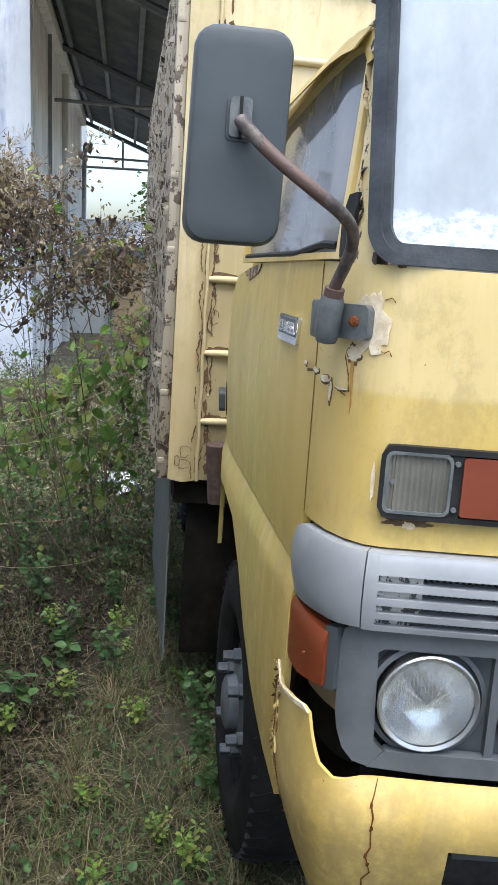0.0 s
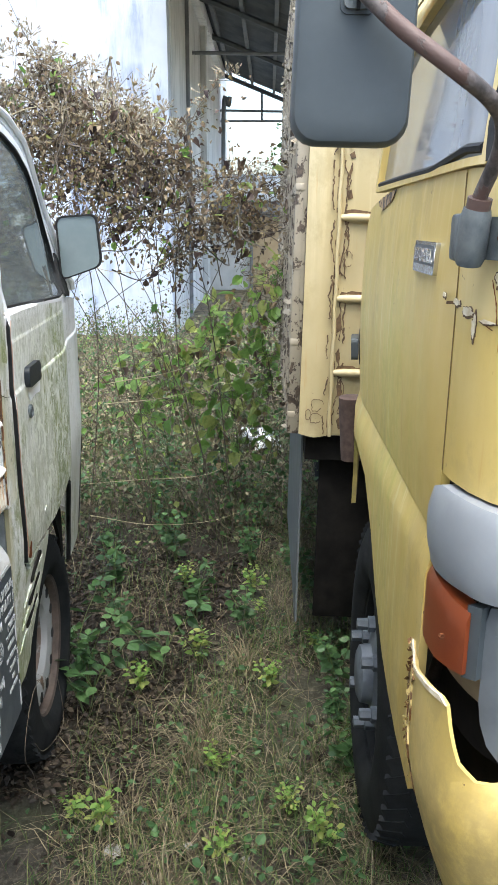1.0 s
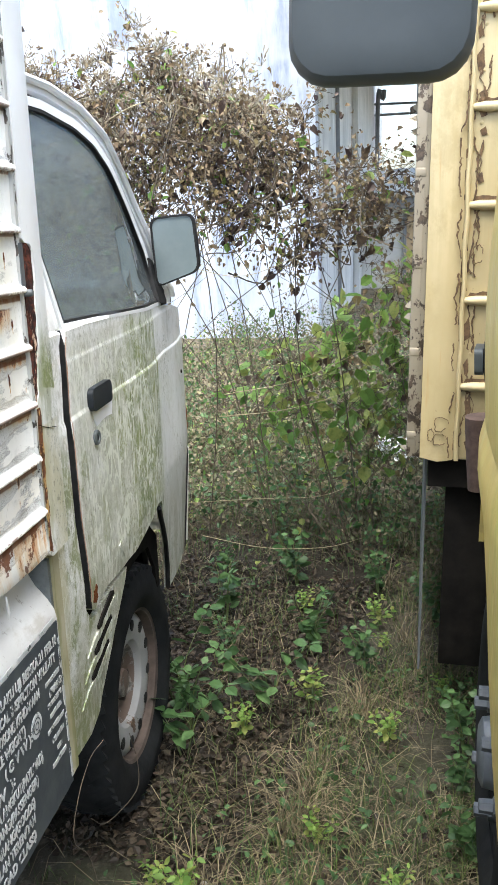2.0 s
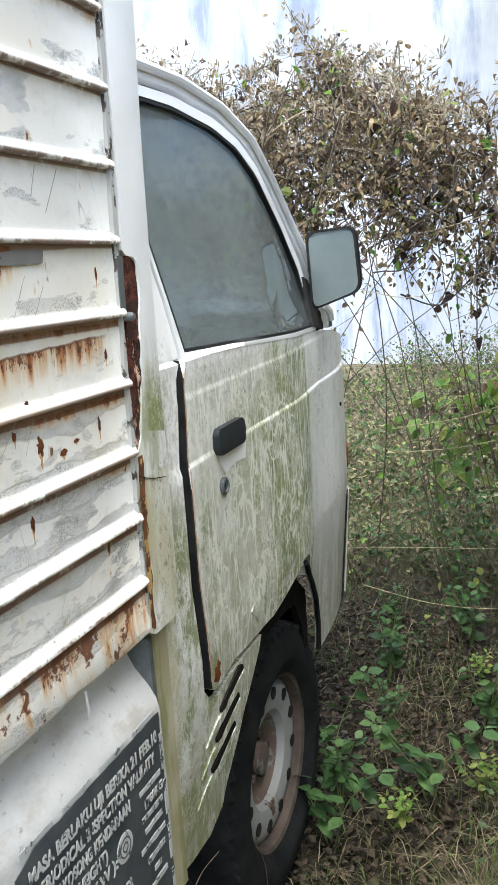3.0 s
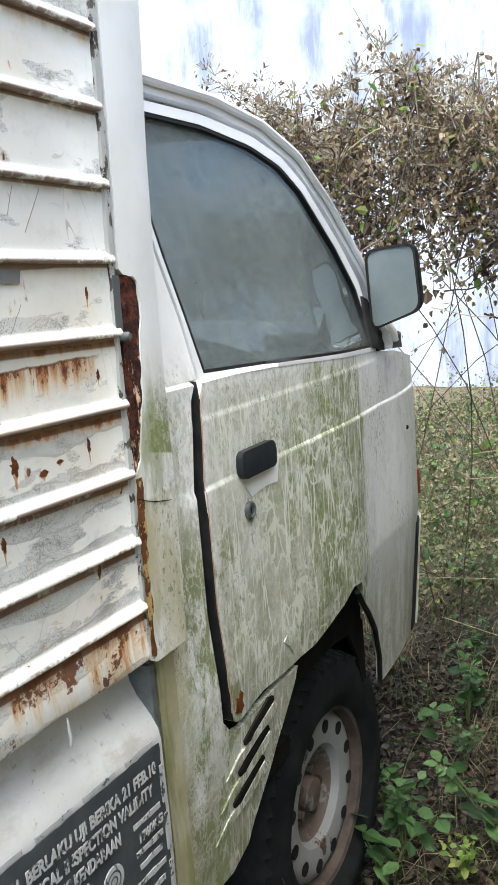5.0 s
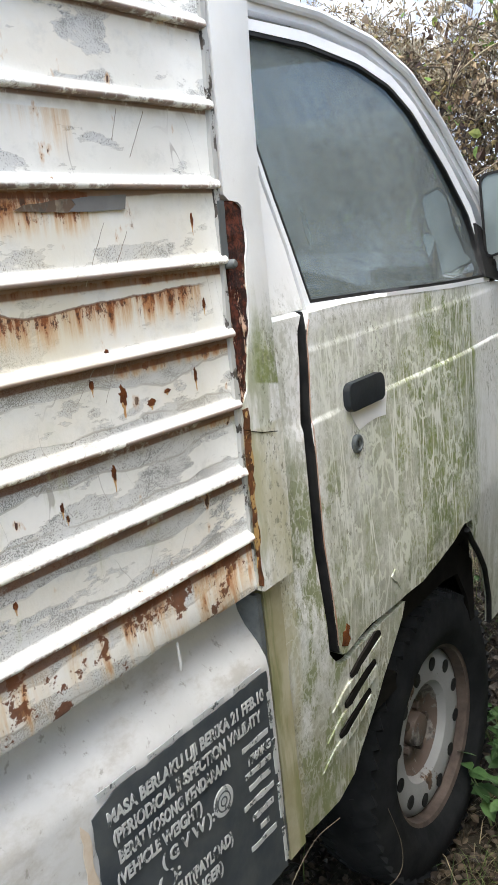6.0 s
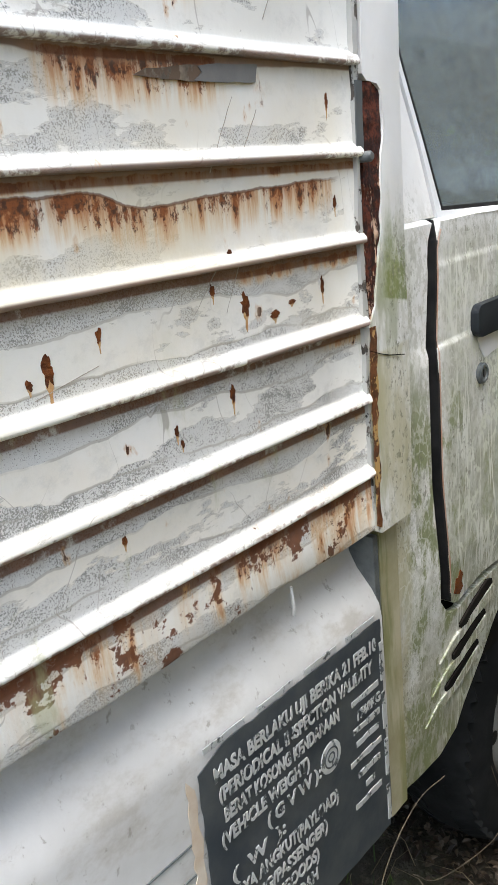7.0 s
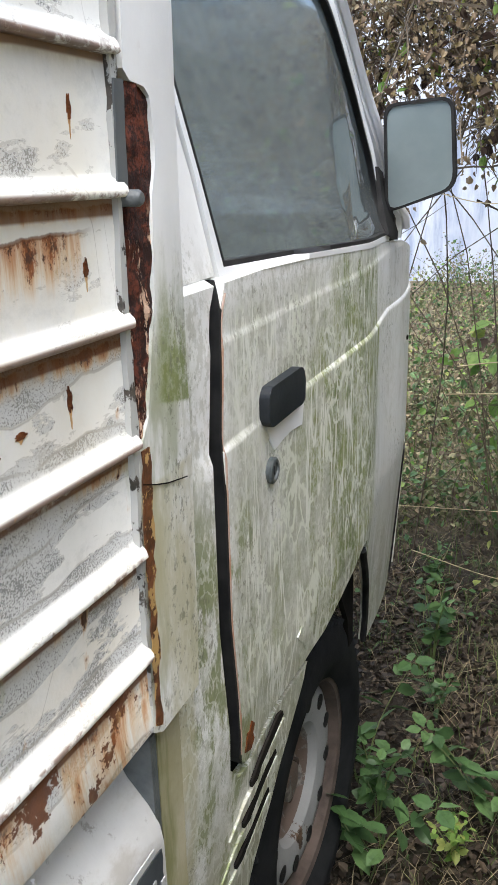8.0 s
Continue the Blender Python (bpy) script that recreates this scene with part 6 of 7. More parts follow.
    for k in (2, 4, 7, 8, 11, 14):
        a, z = ck[k]
        part("rust_fleck", panel([(a - .002, z - .004), (a + .002, z - .003), (a + .0025, z + .002), (a - .001, z + .004)], lambda u, v, e=0: bu(u, v, e + .002), .0015, ragged=.0012), RUSTY, bp)
    part("hose", tube(smooth_path([(.40, 1.50, .76), (.368, 1.44, .70), (.352, 1.39, .645), (.352, 1.35, .60), (.375, 1.31, .565)]), .011, 8), simple("mottled_hose", (.055, .036, .030), (.115, .088, .076), .9, 60, bump=.6), truck, "mottled brown hose")


front_fittings()


def truck_mirror():
    cx, cy, cz = .163, 1.080, 1.655
    on = lambda u, v, d=0: Vector((cx + u + .02 * v, cy - d, cz + v))
    shape = rounded(-.059, -.124, .059, .124, .026, 7)
    bmx = bmesh.new()
    n = 72
    loops = []
    for f, d in ((.60, .018), (.86, .0175), (.93, .016), (.975, .011), (1.0, .002), (1.0, -.006), (.97, -.010)):
        k = (1 - f) * .059
        loops.append([bmx.verts.new(on(u * (1 - k / .059), v * (1 - k / .124), d)) for u, v in dense(shape, n, True)])
    for a, b in zip(loops, loops[1:]):
        for i in range(n):
            bmx.faces.new((a[i], a[(i + 1) % n], b[(i + 1) % n], b[i]))
    bmx.faces.new(loops[0])
    bmx.faces.new(loops[-1][::-1])
    m = part("wing_mirror", bmx, MIRBACK, truck, "large charcoal plastic wing mirror on a rusty arm")
    part("mirror_glass", panel(rounded(-.053, -.118, .053, .118, .022), lambda u, v, d=0: on(u, v, -d - .0085), .001), MIRROR, m)
    br = part("clamp", panel(rounded(-.014, -.002, .012, .043, .006), lambda u, v, d=0: on(u, v, d + .026), .010), GREYPIPE, m, "grey clamp on the back of the mirror")
    part("clamp_slot", box((.0035, .012, .046), on(-.001, .02, .023)), BLACK, br)
    part("clamp_pad", panel(rounded(-.017, -.006, .015, .047, .008), lambda u, v, d=0: on(u, v, d + .0205), .004), MIRBACK, br)
    path = smooth_path([on(-.002, .016, .034), on(.004, .008, .040), (.203, 1.028, 1.630), (.253, 1.018, 1.594), (.292, 1.040, 1.572), (.313, 1.073, 1.553), (.318, 1.106, 1.526), (.3105, 1.135, 1.487), (.310, 1.141, 1.466)], 5)
    part("arm", tube(path, .0082, 12), PIPE, m, "bent rusty pipe arm")
    part("collar", tube([(.3110, 1.133, 1.487), (.3102, 1.137, 1.474)], .0135, 14), PIPE, m)
    s = part("socket", tube([(.310, 1.138, 1.476), (.3095, 1.140, 1.467), (.308, 1.146, 1.424), (.308, 1.148, 1.416)], [.0150, .0172, .0172, .0140], 14), GREYPIPE, m, "grey cast bracket")
    part("wing_plate", panel(rounded(.070, 1.422, .142, 1.468, .010), lambda u, v, e=0: tmap(u, v, e + .015), .014, .012, .02), GREYPIPE, s)
    part("side_ear", box((.012, .045, .052), (.298, 1.163, 1.445), bevel=.005), GREYPIPE, s)
    part("bolt", lathe([(0, .0075), (-.006, .007), (-.008, .004), (-.008, .0003)], tmap(.118, 1.446, .015), "Y", 8), RUSTY, s)


truck_mirror()


def truck_box():
    yf, x0, z0, z1, yb, x1 = 2.72, .20, .832, 2.47, 6.1, 2.15
    b = part("cargo_box", box((x1 - x0 - .03, yb - yf, z1 - z0), ((x0 + x1) / 2 + .01, (yf + yb) / 2 + .006, (z0 + z1) / 2)), BOXYEL, truck, "pale yellow sheet-metal cargo box")
    part("front_skin", box((.72, .016, z1 - z0), (x0 + .36, yf - .002, (z0 + z1) / 2), bevel=.006), BOXYEL, b)
    part("corner_fold", panel([(0, z0 + .004), (.045, z0 - .004), (.085, z0), (.085, z1), (0, z1)], lambda u, v, d=0: Vector((x0 - .004 + u, yf - .012 - d - .010 * math.sin(u / .085 * math.pi), v)), .01, .015, .12), BOXYEL, b)
    part("bead", tube([(x0 + .088 + .0015 * math.sin(z * 40), yf - .018, z) for z in [z0 + .02 * k for k in range(82)]], .006, 6), BOXYEL, b)
    ck = bmesh.new()
    for s in range(2):
        z = z0 + .02
        while z < z1 - .05:
            h, w = random.uniform(.014, .06), random.uniform(.005, .016)
            a = (.078 if s == 0 else .098) + random.uniform(-.006, .010) + (.012 * math.sin(z * 9) if s else 0)
            panel([(a, z), (a + w, z + h * .2), (a + w * .6, z + h), (a - w * .5, z + h * .6)], lambda u, v, d=0: Vector((x0 + u, yf - .0125 - d, v)), .002, .2, .2, bm=ck, ragged=.0012)
            z += h * random.uniform(.9, 2.4)
    tagged(part("cracked_paint", ck, CRACKED, b, "cracked rust-brown paint along the bead"), kind="stuff")
    loops = bmesh.new()
    for cx, cz, r, q in ((.048, .93, .017, 1.2), (.046, .888, .017, .9), (.022, .90, .007, 2.2), (.118, 1.36, .013, 1.6)):
        pts = []
        for k in range(26):
            a = 2 * math.pi * k / 28
            f = 1 + .5 * noise.noise((math.cos(a) * 2, math.sin(a) * 2, cx * 90 + cz))
            pts.append((cx + r * f * math.cos(a), cz + q * r * f * math.sin(a)))
        tube([(x0 + u, yf - .0235 + (.008 if u > .085 else 0), v) for u, v in pts], [.0008 + .0012 * abs(noise.noise((k * .7, cz, 1))) for k in range(26)], 4, bm=loops)
    for s in range(4):
        z, u = z0 + .03 * s, (.072, .100, .112, .124)[s]
        while z < z1 - .3:
            n = random.randint(8, 22)
            line = []
            for k in range(n):
                z += random.uniform(.003, .010)
                u += random.uniform(-.004, .004)
                u = min(max(u, (.066, .094, .100, .112)[s]), (.080, .108, .122, .140)[s])
                line.append((x0 + u, yf - .0125 - (.010 if u < .085 else 0), z))
            tube(line, [random.uniform(.0008, .0034) for _ in line], 4, bm=loops)
            z += random.uniform(.005, .06) * (1 if s < 2 else 2.5)
    tagged(part("curled_paint", loops, CRACKED, b, "curled edges of lifting paint"), kind="stuff")
    for z in (1.028, 1.247, 1.477, 1.702, 1.918, 2.135, 2.35):
        r = part("rib", tube([(x0 + .088, yf - .014, z), (x0 + .12, yf - .016, z), (x0 + .74, yf - .016, z)], [.008, .0125, .0125], 10), BOXYEL, b)
        part("rib_rust", panel([(.10, z + .010), (.105, z + .020), (.15, z + .021), (.19, z + .012), (.16, z + .009)], lambda u, v, d=0: Vector((x0 + u, yf - .011 - d, v)), .003, ragged=.003), CRACKED, r)
        for k in (1, 2):
            part("rivet", lathe([(0, .0045), (-.002, .004), (-.003, .0003)], (x0 + .112, yf - .010, z - .035 - .10 * (k - 1)), "Y", 8), BOXYEL, r)
    # long side: posts, rails and ragged, rusted sheet seen almost edge on
    verts, faces = [], []
    ny, nz = 70, 40
    for i in range(ny + 1):
        for j in range(nz + 1):
            y, z = yf + (yb - yf) * i / ny, z0 + (z1 - z0) * j / nz
            verts.append((x0 - .006 - .022 * abs(noise.noise((y * 5, z * 6, 2))) - .010 * abs(math.sin(y * 9)), y, z))
    for i in range(ny):
        for j in range(nz):
            a = i * (nz + 1) + j
            faces.append((a, a + 1, a + nz + 2, a + nz + 1))
    sd = raw("side_skin", verts, faces, flaking("rust_flaked_side", (.27, .24, .19), (.13, .105, .075), .52, 16), b, True)
    sd["label"] = "pale box side flaking to rust"
    for k in range(10):
        y = yf + .02 + (yb - yf - .04) * k / 9
        part("side_post", box((.036, .035, z1 - z0), (x0 - .0215, y, (z0 + z1) / 2), bevel=.004), flaking("rusted_post", (.27, .235, .175), (.10, .072, .05), .54, 30) if k == 0 else bpy.data.materials["rusted_post"], b)
    for k in range(8):
        part("side_rail", box((.028, yb - yf, .022), (x0 - .026, (yf + yb) / 2, z0 + .06 + .222 * k), bevel=.004), bpy.data.materials["rusted_post"], b)
    for k in range(26):
        y = yf + .10 + (yb - yf - .2) * k / 25
        part("side_slat", box((.014, .016, z1 - z0 - .02), (x0 - .034, y + .02 * math.sin(k * 2.3), (z0 + z1) / 2), (0.4 * math.sin(k * 5), 0, 0)), bpy.data.materials["rusted_post"], b)
    fl = bmesh.new()
    for k in range(900):
        y, z = random.uniform(yf, yb), random.uniform(z0, z1 - .05)
        w, h = random.uniform(.004, .014), random.uniform(.008, .03)
        x = x0 - random.uniform(.022, .042)
        m = pose(x, y, z, random.uniform(-40, 40), random.uniform(50, 120), random.uniform(-40, 40))
        vs = [fl.verts.new(m @ Vector(c)) for c in ((-w, -h, 0), (w, -h * .6, .004), (w * .7, h, -.003), (-w * .8, h * .8, .005))]
        fl.faces.new(vs)
    tagged(part("flaked_paint", fl, bpy.data.materials["rusted_post"], b, "loose flakes of rusted paint"), kind="stuff")
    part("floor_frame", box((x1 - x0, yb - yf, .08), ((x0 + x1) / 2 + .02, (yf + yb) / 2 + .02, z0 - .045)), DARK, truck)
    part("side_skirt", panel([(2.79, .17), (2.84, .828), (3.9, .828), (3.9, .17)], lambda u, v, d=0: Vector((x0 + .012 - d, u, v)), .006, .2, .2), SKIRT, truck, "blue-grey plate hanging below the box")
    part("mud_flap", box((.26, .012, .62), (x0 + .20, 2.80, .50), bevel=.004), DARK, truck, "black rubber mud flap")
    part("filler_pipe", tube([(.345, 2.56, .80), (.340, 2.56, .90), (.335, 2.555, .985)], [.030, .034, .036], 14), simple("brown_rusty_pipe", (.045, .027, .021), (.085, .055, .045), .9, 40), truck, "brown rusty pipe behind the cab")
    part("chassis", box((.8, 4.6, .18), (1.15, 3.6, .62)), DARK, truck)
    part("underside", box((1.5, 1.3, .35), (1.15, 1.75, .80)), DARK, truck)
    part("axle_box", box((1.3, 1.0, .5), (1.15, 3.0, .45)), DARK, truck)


truck_box()
tw = wheel(truck, (.455, 2.10, .375), .390, .225, .20, -1, DARK, TYRE, holes=6, lugs=0)
hub = part("hub", lathe([(.0, .165), (-.030, .160), (-.050, .12), (-.060, .075), (-.085, .070), (-.092, .055), (-.094, .001)], (.430, 2.10, .375), "X", 30), HUBM, tw, "grey-blue wheel hub")
for k in range(6):
    a = radians(60 * k + 20)
    c = Vector((.392, 2.10 + .125 * math.cos(a), .375 + .125 * math.sin(a)))
    part("stud", lathe([(0, .020), (-.030, .020), (-.032, .015), (-.058, .014), (-.060, .0005)], c, "X", 6), HUBM, tw)
wheel(truck, (.50, 4.9, .375), .390, .225, .20, -1, DARK, TYRE, holes=6, lugs=0)

# ---- plants ----
rng = np.random.default_rng(7)


def leaf_cloud(name, pos, way, size, material, parent=None, droop=0.5, fold=0.35, slim=0.42, curl=0.3):
    """Folded leaves at pos (n x 3) that point along way (n x 3), with length size (n)."""
    n = len(pos)
    pos, way, size = np.asarray(pos, float), np.asarray(way, float), np.asarray(size, float)[:, None]
    way = way + np.array([0, 0, -droop]) + rng.normal(0, 0.25, (n, 3))
    way /= np.linalg.norm(way, axis=1)[:, None] + 1e-9
    side = np.cross(way, rng.normal(0, 1, (n, 3)) * 0.6 + np.array([0, 0, 1.0]))
    side /= np.linalg.norm(side, axis=1)[:, None] + 1e-9
    up = np.cross(side, way)
    w = size * slim * rng.uniform(0.7, 1.2, (n, 1))
    f = rng.uniform(0.3, 1.3, (n, 1)) * fold
    c = rng.uniform(-0.2, 1.0, (n, 1)) * curl
    d = rng.normal(0, 0.10, (n, 1)) * size

    def at(t, half, sg):
        lift = half * f * abs(sg) - size * c * t ** 2
        return pos + way * size * t * (1 - 0.25 * np.abs(c) * t) + side * half * sg + up * lift + side * d * t ** 2

    rows = [at(0, w * 0, 0), at(.30, w * .86, 1), at(.30, w, 0), at(.30, w * .86, -1), at(.66, w * .78, 1), at(.66, w, 0), at(.66, w * .78, -1), at(1.0, w * 0, 0)]
    verts = np.stack(rows, 1).reshape(-1, 3)
    k = np.arange(n)[:, None] * 8
    faces = np.concatenate([k + t for t in ([0, 1, 2], [0, 2, 3], [1, 4, 5], [1, 5, 2], [2, 5, 6], [2, 6, 3], [4, 7, 5], [5, 7, 6])], 0)
    return raw(name, verts.tolist(), faces.tolist(), material, parent)


def blades(name, pos, height, lean, width, material, parent=None):
    """Bent grass blades: three-sided strips of two segments."""
    n = len(pos)
    pos = np.asarray(pos, float)
    h = np.asarray(height, float)[:, None]
    a = rng.uniform(0, 2 * np.pi, n)
    out = np.stack([np.cos(a), np.sin(a), np.zeros(n)], 1)
    side = np.stack([-np.sin(a), np.cos(a), np.zeros(n)], 1) * np.asarray(width)[:, None]
    l = np.asarray(lean, float)[:, None]
    mid = pos + out * h * l * 0.35 + np.array([0, 0, 1.0]) * h * 0.6
    tip = pos + out * h * l * 1.0 + np.array([0, 0, 1.0]) * h * (1.0 - 0.35 * l)
    verts = np.stack([pos - side, pos + side, mid - side * .8, mid + side * .8, tip], 1).reshape(-1, 3)
    k = np.arange(n)[:, None] * 5
    tris = np.concatenate([k + [0, 1, 3], k + [0, 3, 2], k + [2, 3, 4]], 0)
    return raw(name, verts.tolist(), tris.tolist(), material, parent)


def rods(bm_lists, p, q, r):
    """Adds a thin three-sided rod from p to q to a (verts, faces) pair."""
    verts, faces = bm_lists
    p, q = np.asarray(p, float), np.asarray(q, float)
    d = q - p
    d /= np.linalg.norm(d) + 1e-9
    a = np.cross(d, [0.3, 0.5, 0.81])
    a /= np.linalg.norm(a) + 1e-9
    b = np.cross(d, a)
    k = len(verts)
    for c, rr in ((p, r), (q, r * 0.75)):
        for t in (0, 2.094, 4.189):
            verts.append(tuple(c + rr * (a * math.cos(t) + b * math.sin(t))))
    faces.extend([(k, k + 1, k + 4, k + 3), (k + 1, k + 2, k + 5, k + 4), (k + 2, k, k + 3, k + 5)])


def bent(lists, pts, r0, r1):
    pts = smooth_path(pts, 4)
    n = len(pts) - 1
    for i in range(n):
        rods(lists, pts[i], pts[i + 1], r0 + (r1 - r0) * i / n)
    return pts


def in_ball(c, r):
    while True:
        v = rng.uniform(-1, 1, 3)
        if v @ v < 1:
            return np.array(c) + v * np.array(r)


def umbel(lists, at, size, n=10):
    """A spray of short stalks, each with a knob, as on a seeded weed."""
    at = np.asarray(at, float)
    for _ in range(n):
        d = rng.normal(0, 1, 3) * np.array([1, 1, .5]) + np.array([0, 0, .9])
        d /= np.linalg.norm(d)
        e = at + d * size * rng.uniform(.6, 1.1)
        rods(lists, at, e, .0009)
        rods(lists, e, e + d * size * .28, .0026)


def shrub(name, at, label, blobs, bases, leaves, green, heads, stem_r=.006, trunks=.10, leaf=(.010, .028), dead=DEADLEAF, big=(.02, .04), fresh=GREENLEAF, bark=None, twigs=2):
    """A rambling shrub: canes rise from the bases and end inside the blobs; leaves hang along their upper parts."""
    t = thing(name, pose(*at), label, "shrub")
    o = np.array(at)
    stems, hd, tw = ([], []), ([], []), ([], [])
    pos, way, gpos, gway = [], [], [], []
    for c, r, dens in blobs:
        for _ in range(int(dens)):
            tip = in_ball(c, r) - o
            b = np.array(bases[rng.integers(len(bases))]) - o + rng.normal(0, .05, 3) * [1, 1, 0]
            if rng.uniform() > trunks:
                b = tip + rng.normal(0, .16, 3) * [1, 1, .7] - [0, 0, .12]
            k = rng.uniform(.45, .75)
            mid = b + (tip - b) * np.array([k * .6, k * .6, k]) + rng.normal(0, .08, 3)
            pts = bent(stems, [b, mid, tip + rng.normal(0, .03, 3), tip + (tip - mid) * .25 + rng.normal(0, .05, 3)], stem_r * rng.uniform(.4, 1), .0012)
            pts = [np.array(p) for p in pts]
            for p in pts[len(pts) // 2:]:
                for _ in range(twigs):
                    d = rng.normal(0, 1, 3)
                    q = p + d / np.linalg.norm(d) * rng.uniform(.04, .12)
                    rods(tw, p, q, .0012)
                    pos += [q, (p + q) / 2]
                    way += [d, d]
    pos, way = np.array(pos), np.array(way)
    pick = rng.choice(len(pos), leaves, replace=leaves > len(pos))
    jit = rng.normal(0, .03, (leaves, 3))
    s = rng.uniform(*leaf, leaves)
    leaf_cloud("dead_leaves", pos[pick] + jit, way[pick], s, dead, t, droop=1.1, fold=1.1, slim=.40, curl=.9)["kind"] = "stuff"
    if leaves > 3000:
        pick = rng.choice(len(pos), 520)
        leaf_cloud("curled_leaves", pos[pick] + rng.normal(0, .03, (520, 3)), way[pick], rng.uniform(.024, .048, 520), CURLED, t, droop=1.6, fold=1.4, slim=.44, curl=1.1)["kind"] = "stuff"
    pick = rng.choice(len(pos), green)
    leaf_cloud("green_leaves", pos[pick] + rng.normal(0, .03, (green, 3)), way[pick], rng.uniform(*big, green), fresh, t, droop=.7, slim=.36)["kind"] = "stuff"
    high = np.argsort(-pos[:, 2] + rng.normal(0, .12, len(pos)))[:heads * 3:3]
    for i in high:
        umbel(hd, pos[i] + [0, 0, .02], rng.uniform(.025, .05), 11)
    for nm, l, mt in (("cane_tangle", stems, bark or STEM), ("twig_tangle", tw, bark or STEM), ("seed_spray", hd, DRYFLOWER)):
        if l[0]:
            raw(nm, l[0], l[1], mt, t)["kind"] = "stuff"
    return t


shrub("withered_shrub", (-1.3, 3.6, -.03), "rambling withered shrub with brown curled leaves and seed heads",
      [((-1.50, 3.45, 1.74), (.50, .26, .22), 66), ((-1.15, 3.40, 1.64), (.42, .26, .22), 68), ((-.80, 3.45, 1.46), (.28, .22, .18), 22), ((-.55, 3.55, 1.48), (.16, .18, .16), 9),
       ((-1.90, 3.45, 1.80), (.30, .22, .16), 24), ((-1.36, 3.40, 1.98), (.07, .08, .09), 6), ((-1.85, 3.4, 1.96), (.25, .1, .06), 6), ((-2.4, 3.5, 1.7), (.4, .25, .2), 20)],
      [(-1.15, 3.75, -.04), (-.85, 3.9, -.04), (-1.5, 3.7, -.04), (-1.9, 3.7, -.04)], 10500, 340, 620, trunks=.07, stem_r=.0042, leaf=(.009, .025), big=(.025, .05))

# leggy fresh-green weed in front of the wall
shrub("green_weed_shrub", (-.85, 4.25, -.03), "leggy weed with fresh green leaves and drying lower stems",
      [((-1.25, 4.1, .70), (.30, .25, .20), 12), ((-.85, 4.15, .90), (.34, .3, .26), 22), ((-.72, 4.2, .62), (.32, .25, .32), 18), ((-1.1, 4.2, .5), (.30, .25, .22), 10), ((-.62, 4.1, 1.10), (.18, .14, .16), 12)],
      [(-.85, 4.25, -.04), (-.72, 4.2, -.04), (-.95, 4.35, -.04)], 240, 520, 30, stem_r=.0022, trunks=.10, leaf=(.025, .05), dead=DEADLEAF, big=(.045, .095), twigs=2)


def undergrowth():
    """Waist-high tangle of dry weeds between the vehicles and the wall."""
    t = thing("weed_thicket", pose(-1.5, 6, 0), "tangle of dry grey-green weeds in front of the wall", "weeds", kind="stuff")
    o = np.array([-1.5, 6, 0.0])
    st = ([], [])
    pos, way = [], []
    for _ in range(1250):
        y = 3.9 + 6.2 * rng.uniform() ** 1.2
        x = rng.uniform(-4.2, .15 - .2 * (y - 3))
        h = rng.uniform(.13, .54) * (1.0 if y > 4.8 else .75)
        if noise.noise((x * .8, y * .8, 5)) < -.15:
            h *= .5
        b = np.array([x, y, ground_z(x, y)])
        tip = b + np.array([rng.normal(0, .26), rng.normal(0, .2), h])
        pts = bent(st, [b - o, (b + tip) / 2 - o + rng.normal(0, .03, 3), tip - o], .0035, .0015)
        for p in pts[2:]:
            for _ in range(4):
                pos.append(np.array(p) + rng.normal(0, .035, 3))
                way.append(rng.normal(0, 1, 3))
    n = len(pos)
    pos, way = np.array(pos), np.array(way)
    r = rng.uniform(size=n)
    for nm, lo, hi, mt, sz in (("dry_leaves", 0, .40, OLIVELEAF, (.016, .038)), ("brown_leaves", .40, .78, THICKET, (.012, .03)), ("green_leaves", .78, .94, WEEDLEAF, (.022, .046)), ("fresh_leaves", .94, 1, GREENLEAF, (.020, .042))):
        k = (r >= lo) & (r < hi)
        leaf_cloud(nm, pos[k], way[k], rng.uniform(*sz, k.sum()), mt, t, .4)["kind"] = "stuff"
    raw("stalks", st[0], st[1], STEM, t)["kind"] = "stuff"


undergrowth()


def field(n, y0, y1, power=1.0, bare=0.75):
    """Points on the open strip between the vehicles, thinner under them."""
    out = []
    while len(out) < n:
        y = y0 + (y1 - y0) * rng.uniform() ** power
        x = rng.uniform(-2.2 - .35 * max(0, y - 3), .55)
        lx = -.70 - .249 * (y - 1.547)
        if x < lx and y < 3.1 and rng.uniform() < .88:
            continue
        if x > .30 - .185 * (y - 1.0) and y > 1.2 and rng.uniform() < .8:
            continue
        if x < -.52 and 1.9 < y < 4.1 and rng.uniform() < bare:
            continue
        if noise.noise((x * 2.3, y * 2.3, 7)) + rng.uniform(-.5, .5) < -.15:
            continue
        out.append((x, y, ground_z(x, y) - .004))
    return np.array(out)


